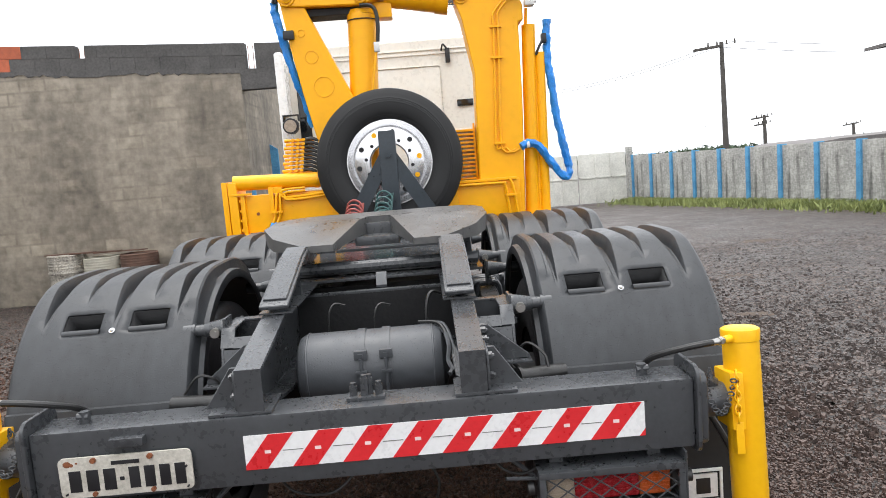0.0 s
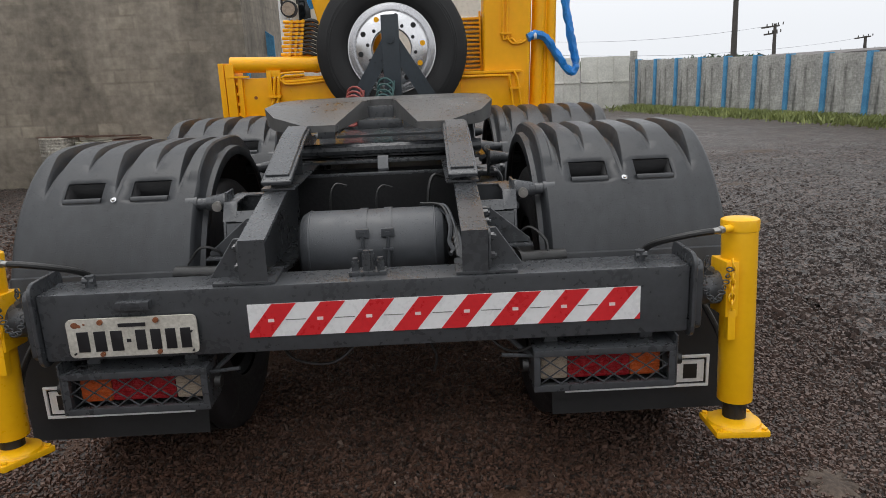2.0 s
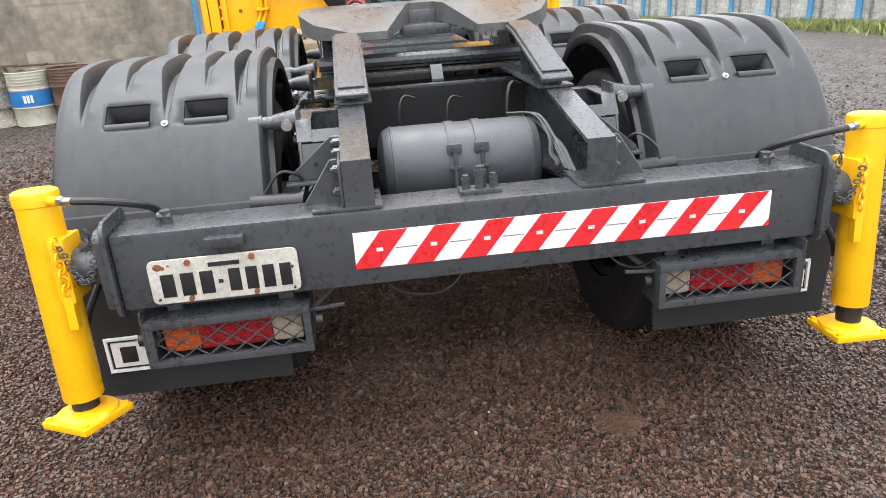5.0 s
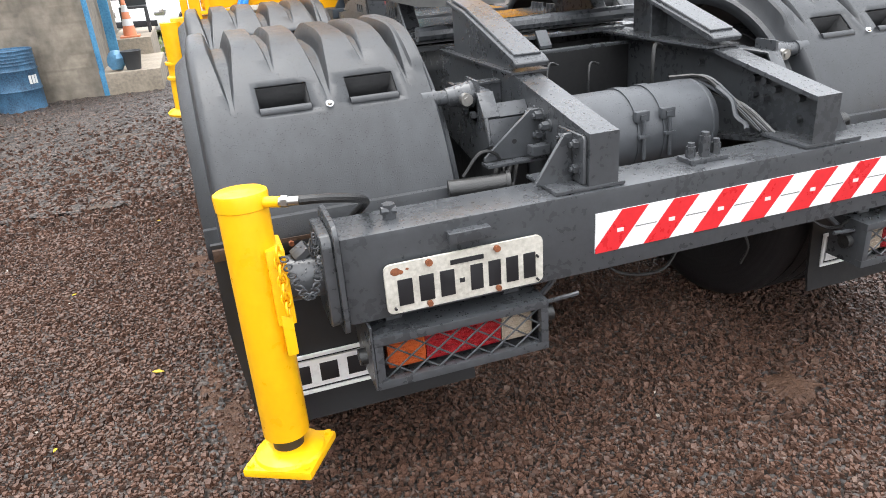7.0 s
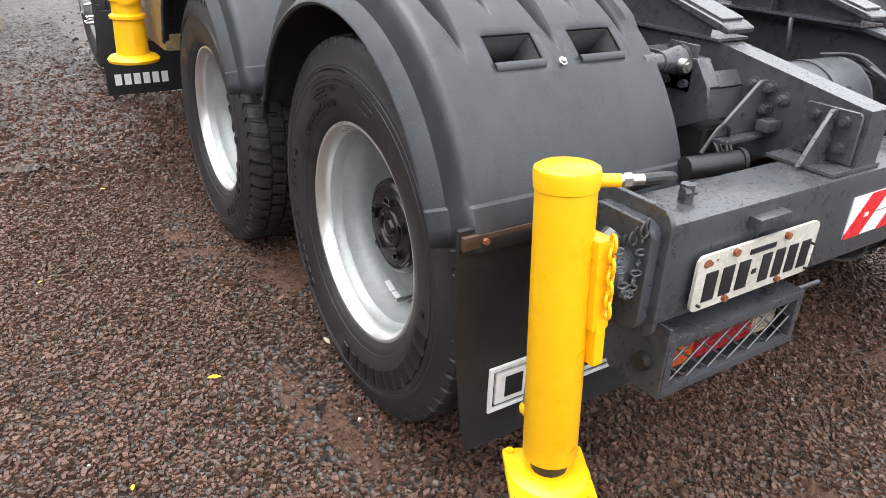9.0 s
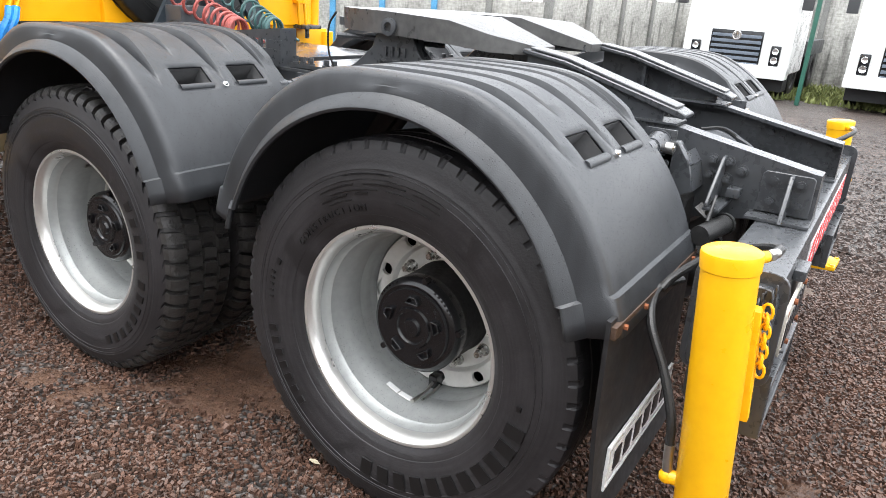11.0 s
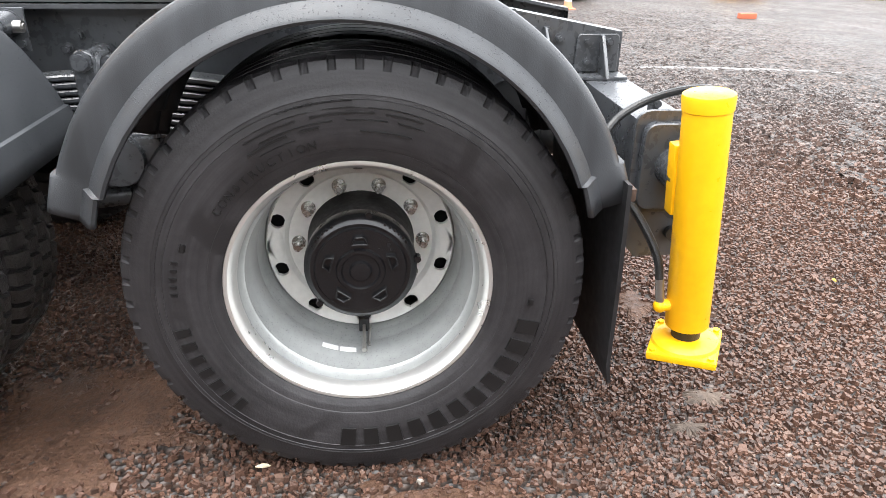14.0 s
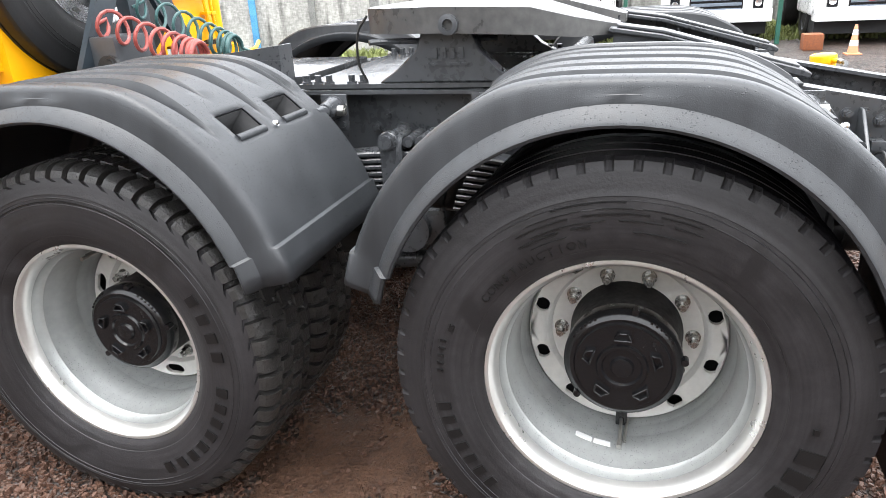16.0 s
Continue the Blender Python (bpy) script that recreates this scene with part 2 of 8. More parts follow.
BLUED = mat("drum_blue", (0.03, 0.085, 0.17), 0.6, vary=0.6, scale=6, bump=0.15, tint=(0.065, 0.17, 0.29))
PEEL = mat("peeling_pale_paint", (0.06, 0.045, 0.035), 0.75, vary=0.6, scale=5, bump=0.3, tint=(0.62, 0.58, 0.50))
WLINE = mat("pale_wet_line", (0.14, 0.135, 0.13), 0.4, vary=0.35, scale=5, bump=0.3, bscale=60)
SLATM = mat("grille_slat_paint", (0.13, 0.155, 0.19), 0.4, vary=0.2)
BROWND = mat("drum_rusty", (0.11, 0.06, 0.042), 0.75, vary=0.5, scale=7, bump=0.2)
CREAMD = mat("drum_cream", (0.42, 0.40, 0.33), 0.65, vary=0.3, scale=9, bump=0.15)
AZURE = mat("drum_band_blue", (0.02, 0.17, 0.46), 0.55, vary=0.25, scale=9)
CONEM = mat("cone_orange", (0.70, 0.24, 0.12), 0.5, vary=0.1)
BUCKET = mat("bucket_grey", (0.045, 0.047, 0.05), 0.5, vary=0.15)
SHEETB = mat("blue_bag", (0.10, 0.24, 0.38), 0.4, vary=0.3, scale=20, bump=0.5, bscale=30)
STONE = mat("crushed_stone", (0.034, 0.0300, 0.0280), 0.46, vary=0.5, scale=30, bump=0.25, bscale=200, tint=(0.07, 0.0605, 0.056), rvary=0.20, spec=0.32)
PALEST = mat("pale_stone", (0.40, 0.36, 0.31), 0.7, vary=0.3, scale=30)
YLEAF = mat("fallen_leaf_yellow", (0.62, 0.42, 0.02), 0.5, vary=0.2, scale=60)
WLEAF = mat("fallen_leaf_pale", (0.55, 0.48, 0.34), 0.6, vary=0.2, scale=60)
BOXM = mat("tank_side_brushed", (0.26, 0.195, 0.11), 0.38, metal=0.5, vary=0.35, scale=3, bump=0.1)


def ground_material():
    m = mat("wet_gravel_ground", (0.028, 0.022, 0.019), 0.50, vary=0.4, scale=1.3, spec=0.5)
    nt = m.node_tree
    n, l = nt.nodes, nt.links
    p = n["Principled BSDF"]
    tc = n.new("ShaderNodeTexCoord")
    vo = n.new("ShaderNodeTexVoronoi")
    vo.inputs["Scale"].default_value = 40
    l.new(tc.outputs["Object"], vo.inputs["Vector"])
    stone = n.new("ShaderNodeMix")
    stone.data_type = "RGBA"
    stone.inputs[6].default_value, stone.inputs[7].default_value = (0.030, 0.0215, 0.0175, 1), (0.135, 0.094, 0.075, 1)
    sp = n.new("ShaderNodeSeparateColor")
    l.new(vo.outputs["Color"], sp.inputs[0]), l.new(sp.outputs[0], stone.inputs[0])
    # brown earth worked through the stones
    big = n.new("ShaderNodeTexNoise")
    big.inputs["Scale"].default_value, big.inputs["Detail"].default_value = 0.55, 6
    l.new(tc.outputs["Object"], big.inputs[0])
    mr = n.new("ShaderNodeMapRange")
    mr.inputs["From Min"].default_value, mr.inputs["From Max"].default_value = 0.48, 0.72
    mr.inputs["To Max"].default_value = 0.75
    l.new(big.outputs[0], mr.inputs["Value"])
    earth = n.new("ShaderNodeMix")
    earth.data_type = "RGBA"
    earth.inputs[7].default_value = (0.062, 0.049, 0.041, 1)
    l.new(mr.outputs[0], earth.inputs[0]), l.new(stone.outputs[2], earth.inputs[6])
    # dark gaps between the stones, crevice shade multiplied into the colour
    gap = n.new("ShaderNodeMapRange")
    gap.inputs["From Min"].default_value, gap.inputs["From Max"].default_value = 0.34, 0.62
    gap.inputs["To Min"].default_value, gap.inputs["To Max"].default_value = 1.0, 0.22
    l.new(vo.outputs["Distance"], gap.inputs["Value"])
    hs = n.new("ShaderNodeHueSaturation")
    # random lighter and darker patches a hand to an arm wide
    mid = n.new("ShaderNodeTexNoise")
    mid.inputs["Scale"].default_value, mid.inputs["Detail"].default_value, mid.inputs["Roughness"].default_value = 4.0, 10, 0.75
    l.new(tc.outputs["Object"], mid.inputs[0])
    mv = n.new("ShaderNodeMapRange")
    mv.inputs["From Min"].default_value, mv.inputs["From Max"].default_value = 0.35, 0.65
    mv.inputs["To Min"].default_value, mv.inputs["To Max"].default_value = 0.55, 1.35
    l.new(mid.outputs[0], mv.inputs["Value"])
    both = n.new("ShaderNodeMath")
    both.operation = "MULTIPLY"
    l.new(gap.outputs[0], both.inputs[0]), l.new(mv.outputs[0], both.inputs[1])
    l.new(both.outputs[0], hs.inputs["Value"]), l.new(earth.outputs[2], hs.inputs["Color"])
    l.new(hs.outputs[0], p.inputs["Base Color"])
    bp = n.new("ShaderNodeBump")
    bp.inputs["Strength"].default_value, bp.inputs["Distance"].default_value = 0.9, 0.02
    l.new(vo.outputs["Distance"], bp.inputs["Height"])
    l.new(bp.outputs[0], p.inputs["Normal"])
    return m


GROUND = ground_material()
SANDY = mat("pale_sandy_wet_patch", (0.066, 0.050, 0.040), 0.75, vary=0.4, scale=6, bump=0.5, bscale=60, tint=(0.13, 0.100, 0.080), spec=0.2)


def blocks_through(m):
    """Faint courses of blocks showing through the thin render, with lighter smears."""
    n, l = m.node_tree.nodes, m.node_tree.links
    p = n["Principled BSDF"]
    old = p.inputs["Base Color"].links[0].from_socket
    tc = n.new("ShaderNodeTexCoord")
    mp = n.new("ShaderNodeMapping")
    mp.inputs["Rotation"].default_value = (radians(90), 0, 0)
    l.new(tc.outputs["Object"], mp.inputs[0])
    b = n.new("ShaderNodeTexBrick")
    b.inputs["Scale"].default_value = 1.0
    b.inputs["Brick Width"].default_value, b.inputs["Row Height"].default_value = 0.40, 0.20
    b.inputs["Mortar Size"].default_value, b.inputs["Mortar Smooth"].default_value = 0.03, 1.0
    b.inputs["Color1"].default_value, b.inputs["Color2"].default_value = (0.86, 0.86, 0.86, 1), (1.36, 1.35, 1.31, 1)
    b.inputs["Mortar"].default_value = (0.92, 0.91, 0.90, 1)
    l.new(mp.outputs[0], b.inputs["Vector"])
    sm = n.new("ShaderNodeTexNoise")
    sm.inputs["Scale"].default_value, sm.inputs["Detail"].default_value = 1.7, 9
    l.new(tc.outputs["Object"], sm.inputs[0])
    fac = n.new("ShaderNodeMapRange")
    fac.inputs["From Min"].default_value, fac.inputs["From Max"].default_value = 0.42, 0.66
    l.new(sm.outputs[0], fac.inputs["Value"])
    mul = n.new("ShaderNodeMix")
    mul.data_type, mul.blend_type = "RGBA", "MULTIPLY"
    l.new(fac.outputs[0], mul.inputs[0]), l.new(old, mul.inputs[6]), l.new(b.outputs["Color"], mul.inputs[7])
    # damp runs down the wall and long trowel marks across it
    col = mul.outputs[2]
    for scale, lo, hi, dark, light in (((1.3, 1.3, 0.22), 0.44, 0.72, 1.08, 0.66), ((0.9, 0.9, 9.0), 0.36, 0.66, 0.93, 1.06)):
        mq = n.new("ShaderNodeMapping")
        mq.inputs["Scale"].default_value = scale
        l.new(tc.outputs["Object"], mq.inputs[0])
        nz = n.new("ShaderNodeTexNoise")
        nz.inputs["Scale"].default_value, nz.inputs["Detail"].default_value, nz.inputs["Roughness"].default_value = 1.0, 9, 0.65
        l.new(mq.outputs[0], nz.inputs[0])
        rg = n.new("ShaderNodeMapRange")
        rg.inputs["From Min"].default_value, rg.inputs["From Max"].default_value = lo, hi
        rg.inputs["To Min"].default_value, rg.inputs["To Max"].default_value = dark, light
        l.new(nz.outputs[0], rg.inputs["Value"])
        hv = n.new("ShaderNodeHueSaturation")
        l.new(rg.outputs[0], hv.inputs["Value"]), l.new(col, hv.inputs["Color"])
        col = hv.outputs[0]
    l.new(col, p.inputs["Base Color"])


blocks_through(PLASTER)


def weathered(m):
    """Old whitewash: a fine cross-hatched weave of wear with dark runs."""
    n, l = m.node_tree.nodes, m.node_tree.links
    p = n["Principled BSDF"]
    col = p.inputs["Base Color"].links[0].from_socket
    tc = n.new("ShaderNodeTexCoord")
    for scale, lo, hi, a, b in (((4, 4, 90), 0.36, 0.66, 0.82, 1.16), ((60, 60, 3), 0.36, 0.66, 0.84, 1.14), ((5, 5, 0.6), 0.54, 0.70, 1.0, 0.34)):
        mq = n.new("ShaderNodeMapping")
        mq.inputs["Scale"].default_value = scale
        l.new(tc.outputs["Object"], mq.inputs[0])
        nz = n.new("ShaderNodeTexNoise")
        nz.inputs["Scale"].default_value, nz.inputs["Detail"].default_value, nz.inputs["Roughness"].default_value = 1.0, 7, 0.6
        l.new(mq.outputs[0], nz.inputs[0])
        rg = n.new("ShaderNodeMapRange")
        rg.inputs["From Min"].default_value, rg.inputs["From Max"].default_value = lo, hi
        rg.inputs["To Min"].default_value, rg.inputs["To Max"].default_value = a, b
        l.new(nz.outputs[0], rg.inputs["Value"])
        hv = n.new("ShaderNodeHueSaturation")
        l.new(rg.outputs[0], hv.inputs["Value"]), l.new(col, hv.inputs["Color"])
        col = hv.outputs[0]
    l.new(col, p.inputs["Base Color"])


weathered(PANEL)
EARTH = mat("brown_wet_earth", (0.060, 0.031, 0.0195), 0.6, vary=0.4, scale=7, bump=0.8, bscale=90, tint=(0.105, 0.057, 0.036), spec=0.25)


# ---- building helpers ----
def bm_new():
    return bmesh.new()


def box(bm, lo, hi, bevel=0.0, rot=None):
    """An axis-aligned box between two corners, edges rounded by bevel; rot: a matrix applied to it."""
    m = Matrix.Translation([(a + b) / 2 for a, b in zip(lo, hi)]) @ Matrix.Diagonal((*[abs(b - a) for a, b in zip(lo, hi)], 1))
    if rot is not None:
        m = rot @ m
    vs = bmesh.ops.create_cube(bm, size=1, matrix=m)["verts"]
    if bevel:
        es = list({e for v in vs for e in v.link_edges})
        bmesh.ops.bevel(bm, geom=es, offset=bevel, segments=2, profile=0.7, affect="EDGES")


def cyl(bm, a, b, r, r2=None, n=20, caps=True):
    a, b = Vector(a), Vector(b)
    d = b - a
    m = Matrix.Translation((a + b) / 2) @ d.to_track_quat("Z", "Y").to_matrix().to_4x4()
    bmesh.ops.create_cone(bm, cap_ends=caps, segments=n, radius1=r, radius2=r if r2 is None else r2, depth=d.length, matrix=m)


def prism(bm, pts, axis, lo, hi, bevel=0.0):
    """A flat outline, given in the two other axes in order, drawn out along axis."""
    k = "xyz".index(axis)

    def at(p, v):
        c = list(p)
        c.insert(k, v)
        return c
    a = [bm.verts.new(at(p, lo)) for p in pts]
    b = [bm.verts.new(at(p, hi)) for p in pts]
    fs = [bm.faces.new(a), bm.faces.new(b[::-1])]
    for i in range(len(pts)):
        j = (i + 1) % len(pts)
        fs.append(bm.faces.new((a[i], b[i], b[j], a[j])))
    bmesh.ops.recalc_face_normals(bm, faces=fs)
    if bevel:
        bmesh.ops.bevel(bm, geom=list({e for f in fs for e in f.edges}), offset=bevel, segments=1, affect="EDGES")


def lathe(bm, prof, centre, axis=(1, 0, 0), n=64, close=False):
    """Turns (along, radius) pairs about an axis through centre."""
    ax = Vector(axis).normalized()
    u = ax.orthogonal().normalized()
    w = ax.cross(u)
    rings = []
    for d, r in prof:
        rings.append([bm.verts.new(Vector(centre) + ax * d + (u * math.cos(2 * math.pi * i / n) + w * math.sin(2 * math.pi * i / n)) * r) for i in range(n)])
    pairs = list(zip(rings, rings[1:])) + ([(rings[-1], rings[0])] if close else [])
    fs = []
    for p, q in pairs:
        for i in range(n):
            j = (i + 1) % n
            fs.append(bm.faces.new((p[i], p[j], q[j], q[i])))
    if not close and prof[-1][1] < 0.012:
        fs.append(bm.faces.new(rings[-1]))
    bmesh.ops.recalc_face_normals(bm, faces=fs)


def smooth_path(pts, k=6):
    """Points along a smooth line through pts."""
    P = [Vector(p) for p in pts]
    P = [P[0] * 2 - P[1]] + P + [P[-1] * 2 - P[-2]]
    out = []
    for i in range(1, len(P) - 2):
        a, b, c, d = P[i - 1:i + 3]
        for s in range(k):
            t = s / k
            out.append(0.5 * (2 * b + (c - a) * t + (2 * a - 5 * b + 4 * c - d) * t * t + (3 * b - a - 3 * c + d) * t ** 3))
    return out + [P[-2]]


def tube(bm, pts, r, n=8, k=6, taper=None):
    pts = smooth_path(pts, k) if k else [Vector(p) for p in pts]
    rings, side = [], None
    for i, p in enumerate(pts):
        d = (pts[min(i + 1, len(pts) - 1)] - pts[max(i - 1, 0)]).normalized()
        side = d.orthogonal().normalized() if side is None else (side - d * side.dot(d)).normalized()
        w = d.cross(side)
        rr = r if taper is None else r + (taper - r) * i / (len(pts) - 1)
        rings.append([bm.verts.new(p + (side * math.cos(2 * math.pi * j / n) + w * math.sin(2 * math.pi * j / n)) * rr) for j in range(n)])
    for a, b in zip(rings, rings[1:]):
        for j in range(n):
            bm.faces.new((a[j], a[(j + 1) % n], b[(j + 1) % n], b[j]))
    bm.faces.new(rings[0][::-1])
    bm.faces.new(rings[-1])


def ball(bm, c, r, squash=(1, 1, 1), seg=16):
    bmesh.ops.create_uvsphere(bm, u_segments=seg, v_segments=seg // 2, radius=r, matrix=Matrix.Translation(c) @ Matrix.Diagonal((*squash, 1)))


def finish(bm, name, material, smooth=35):
    me = bpy.data.meshes.new(name)
    bmesh.ops.recalc_face_normals(bm, faces=bm.faces)
    for e in bm.edges:
        if len(e.link_faces) == 2 and e.calc_face_angle(0) > radians(smooth):
            e.smooth = False
    for f in bm.faces:
        f.smooth = True
    bm.to_mesh(me)
    bm.free()
    me.materials.append(material)
    return me


def part(name, bm, material, parent, label=""):
    """Links a bmesh as one mesh object under a thing or a part; coordinates are the parent's own."""
    ob = new(name, finish(bm, name, material))
    ob.parent = parent
    if label:
        ob["label"] = label
    return ob


def part_of(name, me, parent, m=None, label=""):
    ob = new(name, me)
    ob.parent = parent
    if m is not None:
        ob.matrix_basis = m
    if label:
        ob["label"] = label
    return ob


def thing(name, label, category, group="", kind="", at=(0, 0, 0)):
    ob = new(name)
    ob.location = at
    return tagged(ob, label, category, group, kind)


def lone(name, bm, material, label, category, group="", kind=""):
    return tagged(new(name, finish(bm, name, material)), label, category, group, kind)


def lay(x, y):
    """The yard's height: level round the truck, falling a little away from it."""
    d = math.hypot(max(abs(x) - 1.5, 0), max(abs(y - 1.5) - 2.5, 0))
    t = min(max((d - 0.8) / 5.0, 0), 1)
    q = min(max((d - 11.0) / 11.0, 0), 1)
    sunk = -0.042 * math.exp(-((abs(x) - 1.0) / 0.55) ** 2 - ((y - 2.28) / 0.62) ** 2)
    return sunk - 0.20 * t * t * (3 - 2 * t) - 0.20 * q * q * (3 - 2 * q)


DROP = -0.20


# ---- ground ----
def build_ground():
    bm = bm_new()
    xs = [-400, -120, -40, -26, -20] + [x * 0.8 for x in range(-20, -4)] + [x * 0.2 for x in range(-16, 17)] + [x * 0.8 for x in range(5, 28)] + [24, 28, 34, 50, 120, 400]
    ys = [-400, -120, -40, -26, -20] + [y * 0.8 for y in range(-20, -1)] + [y * 0.2 for y in range(-4, 21)] + [y * 0.8 for y in range(6, 36)] + [30, 34, 50, 120, 400]
    grid = [[bm.verts.new((x, y, lay(x, y))) for x in xs] for y in ys]
    for a, b in zip(grid, grid[1:]):
        for i in range(len(xs) - 1):
            bm.faces.new((a[i], a[i + 1], b[i + 1], b[i]))
    lone("ground", bm, GROUND, "dark wet crushed-stone yard with brown earth showing through", "ground", kind="structure")


build_ground()

# ---- the tractor truck ----
truck = thing("tractor_truck", "dark grey six-wheel tractor truck chassis with a cream cab", "truck")
AXLE_Y, AXLE_Z, STEP = 0.850, 0.526, 1.383


# chassis rails: channels with a sloping tail, bolted to the rear beam
def rail(s):
    X = lambda x: s * x
    bm = bm_new()
    rows = []
    for y, lo, hi in ((0.012, 0.853, 0.986), (0.035, 0.852, 0.989), (0.425, 0.788, 1.062), (5.6, 0.788, 1.062)):
        rows.append([bm.verts.new((X(x), y, z)) for x, z in ((0.289, lo), (0.367, lo), (0.367, hi), (0.289, hi), (0.289, hi - 0.012), (0.355, hi - 0.012), (0.355, lo + 0.012), (0.289, lo + 0.012))])
    for p, q in zip(rows, rows[1:]):
        for i in range(8):
            bm.faces.new((p[i], p[(i + 1) % 8], q[(i + 1) % 8], q[i]))
    end = [bm.verts.new((X(x), 0.012, z)) for x, z in ((0.289, 0.853), (0.367, 0.853), (0.367, 0.986), (0.289, 0.986))]
    bm.faces.new(end)
    bm.faces.new(rows[-1])
    bmesh.ops.remove_doubles(bm, verts=bm.verts, dist=0.0003)
    r = part("chassis_rail", bm, CHASSIS, truck)
    for y, z in ((0.055, 0.955), (0.125, 0.955), (0.055, 0.895), (0.125, 0.895), (0.215, 0.965), (0.255, 0.935), (0.30, 0.985), (0.30, 0.94), (0.255, 0.985),
                 (0.55, 1.0), (1.62, 0.94), (1.66, 0.90), (1.70, 0.94), (1.66, 0.98), (1.9, 0.94), (1.9, 0.98), (1.94, 0.94)):
        bm = bm_new()
        cyl(bm, (X(0.36), y, z), (X(0.390), y, z), 0.0125, n=6)
        cyl(bm, (X(0.36), y, z), (X(0.372), y, z), 0.017, n=14)
        cyl(bm, (X(0.335), y, z), (X(0.36), y, z), 0.011, n=6)
        cyl(bm, (X(0.390), y, z), (X(0.396), y, z), 0.007, n=8)
        part("bolt", bm, CHASSIS, r)
    # tail plate with its fin
    bm = bm_new()
    prism(bm, [(0.022, 0.862), (0.022, 0.972), (0.030, 0.980), (0.150, 0.980), (0.158, 0.972), (0.165, 0.862)], "x", X(0.368), X(0.377), 0.002)
    g = part("tail_plate", bm, CHASSIS, truck)
    bm = bm_new()
    prism(bm, [(X(0.377), 0.858), (X(0.377), 0.978), (X(0.398), 0.978), (X(0.480), 0.858)], "y", 0.076, 0.087, 0.002)
    part("fin", bm, CHASSIS, g)
    bm = bm_new()
    box(bm, (min(X(0.27), X(0.455)), 0.01, 0.8515), (max(X(0.27), X(0.455)), 0.175, 0.860), 0.002)
    part("foot_flange", bm, CHASSIS, g)
    # triangular standing plate with a small hole and foot
    bm = bm_new()
    prism(bm, [(X(0.3685), 0.880), (X(0.3685), 1.002), (X(0.398), 1.002), (X(0.530), 0.892), (X(0.530), 0.880)], "y", 0.262, 0.271, 0.002)
    tri = part("bracket_plate", bm, CHASSIS, truck)
    # near-black disc on the face, painting the drilled hole's shade
    bm = bm_new()
    cyl(bm, (X(0.445), 0.2605, 0.925), (X(0.445), 0.2625, 0.925), 0.0065, n=10)
    part("hole", bm, DARK, tri)
    bm = bm_new()
    box(bm, (min(X(0.3685), X(0.535)), 0.228, 0.872), (max(X(0.3685), X(0.535)), 0.273, 0.880), 0.002)
    part("foot", bm, CHASSIS, tri)
    bm = bm_new()
    box(bm, (min(X(0.368), X(0.420)), 0.205, 0.893), (max(X(0.368), X(0.420)), 0.240, 0.918), 0.004)
    part("rubber_pad", bm, CHASSIS, tri)
    # open-topped hanger box that carries the fender tube
    bm = bm_new()
    prism(bm, [(0.315, 0.905), (0.332, 0.972), (0.375, 1.032), (0.62, 1.032), (0.69, 0.98), (0.69, 0.875), (0.46, 0.835)], "x", X(0.484), X(0.496), 0.003)
    hang = part("hanger_bracket", bm, CHASSIS, truck)
    bm = bm_new()
    prism(bm, [(0.316, 0.905), (0.333, 0.972), (0.343, 0.970), (0.327, 0.900)], "x", X(0.368), X(0.485))
    part("rear_wall", bm, CHASSIS, hang)
    bm = bm_new()
    prism(bm, [(0.52, 0.85), (0.52, 1.030), (0.53, 1.030), (0.53, 0.85)], "x", X(0.368), X(0.485))
    part("front_wall", bm, CHASSIS, hang)
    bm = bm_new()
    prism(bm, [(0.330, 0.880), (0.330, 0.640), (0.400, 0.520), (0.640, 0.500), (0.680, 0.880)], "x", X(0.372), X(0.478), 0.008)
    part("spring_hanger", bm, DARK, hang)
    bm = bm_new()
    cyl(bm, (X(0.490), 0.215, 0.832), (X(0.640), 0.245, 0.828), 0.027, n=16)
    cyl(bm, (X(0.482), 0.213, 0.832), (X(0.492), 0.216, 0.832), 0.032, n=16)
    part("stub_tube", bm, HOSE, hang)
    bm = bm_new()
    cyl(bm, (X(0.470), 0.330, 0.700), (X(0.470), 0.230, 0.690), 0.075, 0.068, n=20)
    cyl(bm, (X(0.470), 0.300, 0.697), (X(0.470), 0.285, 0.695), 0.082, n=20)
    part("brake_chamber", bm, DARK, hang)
    for q in range(4):
        bm = bm_new()
        tube(bm, [(X(0.42 + 0.02 * q), 0.30, 0.86), (X(0.47 + 0.02 * q), 0.24 - 0.01 * q, 0.80), (X(0.52 - 0.01 * q), 0.26, 0.74 - 0.02 * q), (X(0.50), 0.32, 0.70)], 0.006, n=6)
        part("air_line", bm, HOSE, hang)
    for x0, x1, p in ((0.452, 0.498, [(0.335, 0.978), (0.378, 1.038), (0.56, 1.038), (0.56, 1.030), (0.382, 1.030), (0.342, 0.972)]),
                      (0.368, 0.453, [(0.333, 0.976), (0.357, 1.010), (0.362, 1.004), (0.341, 0.970)]), (0.368, 0.453, [(0.515, 1.030), (0.56, 1.030), (0.56, 1.038), (0.515, 1.038)])):
        bm = bm_new()
        prism(bm, p, "x", X(x0), X(x1), 0.001)
        part("rim_bar", bm, CHASSIS, hang)


rail(-1)
rail(1)


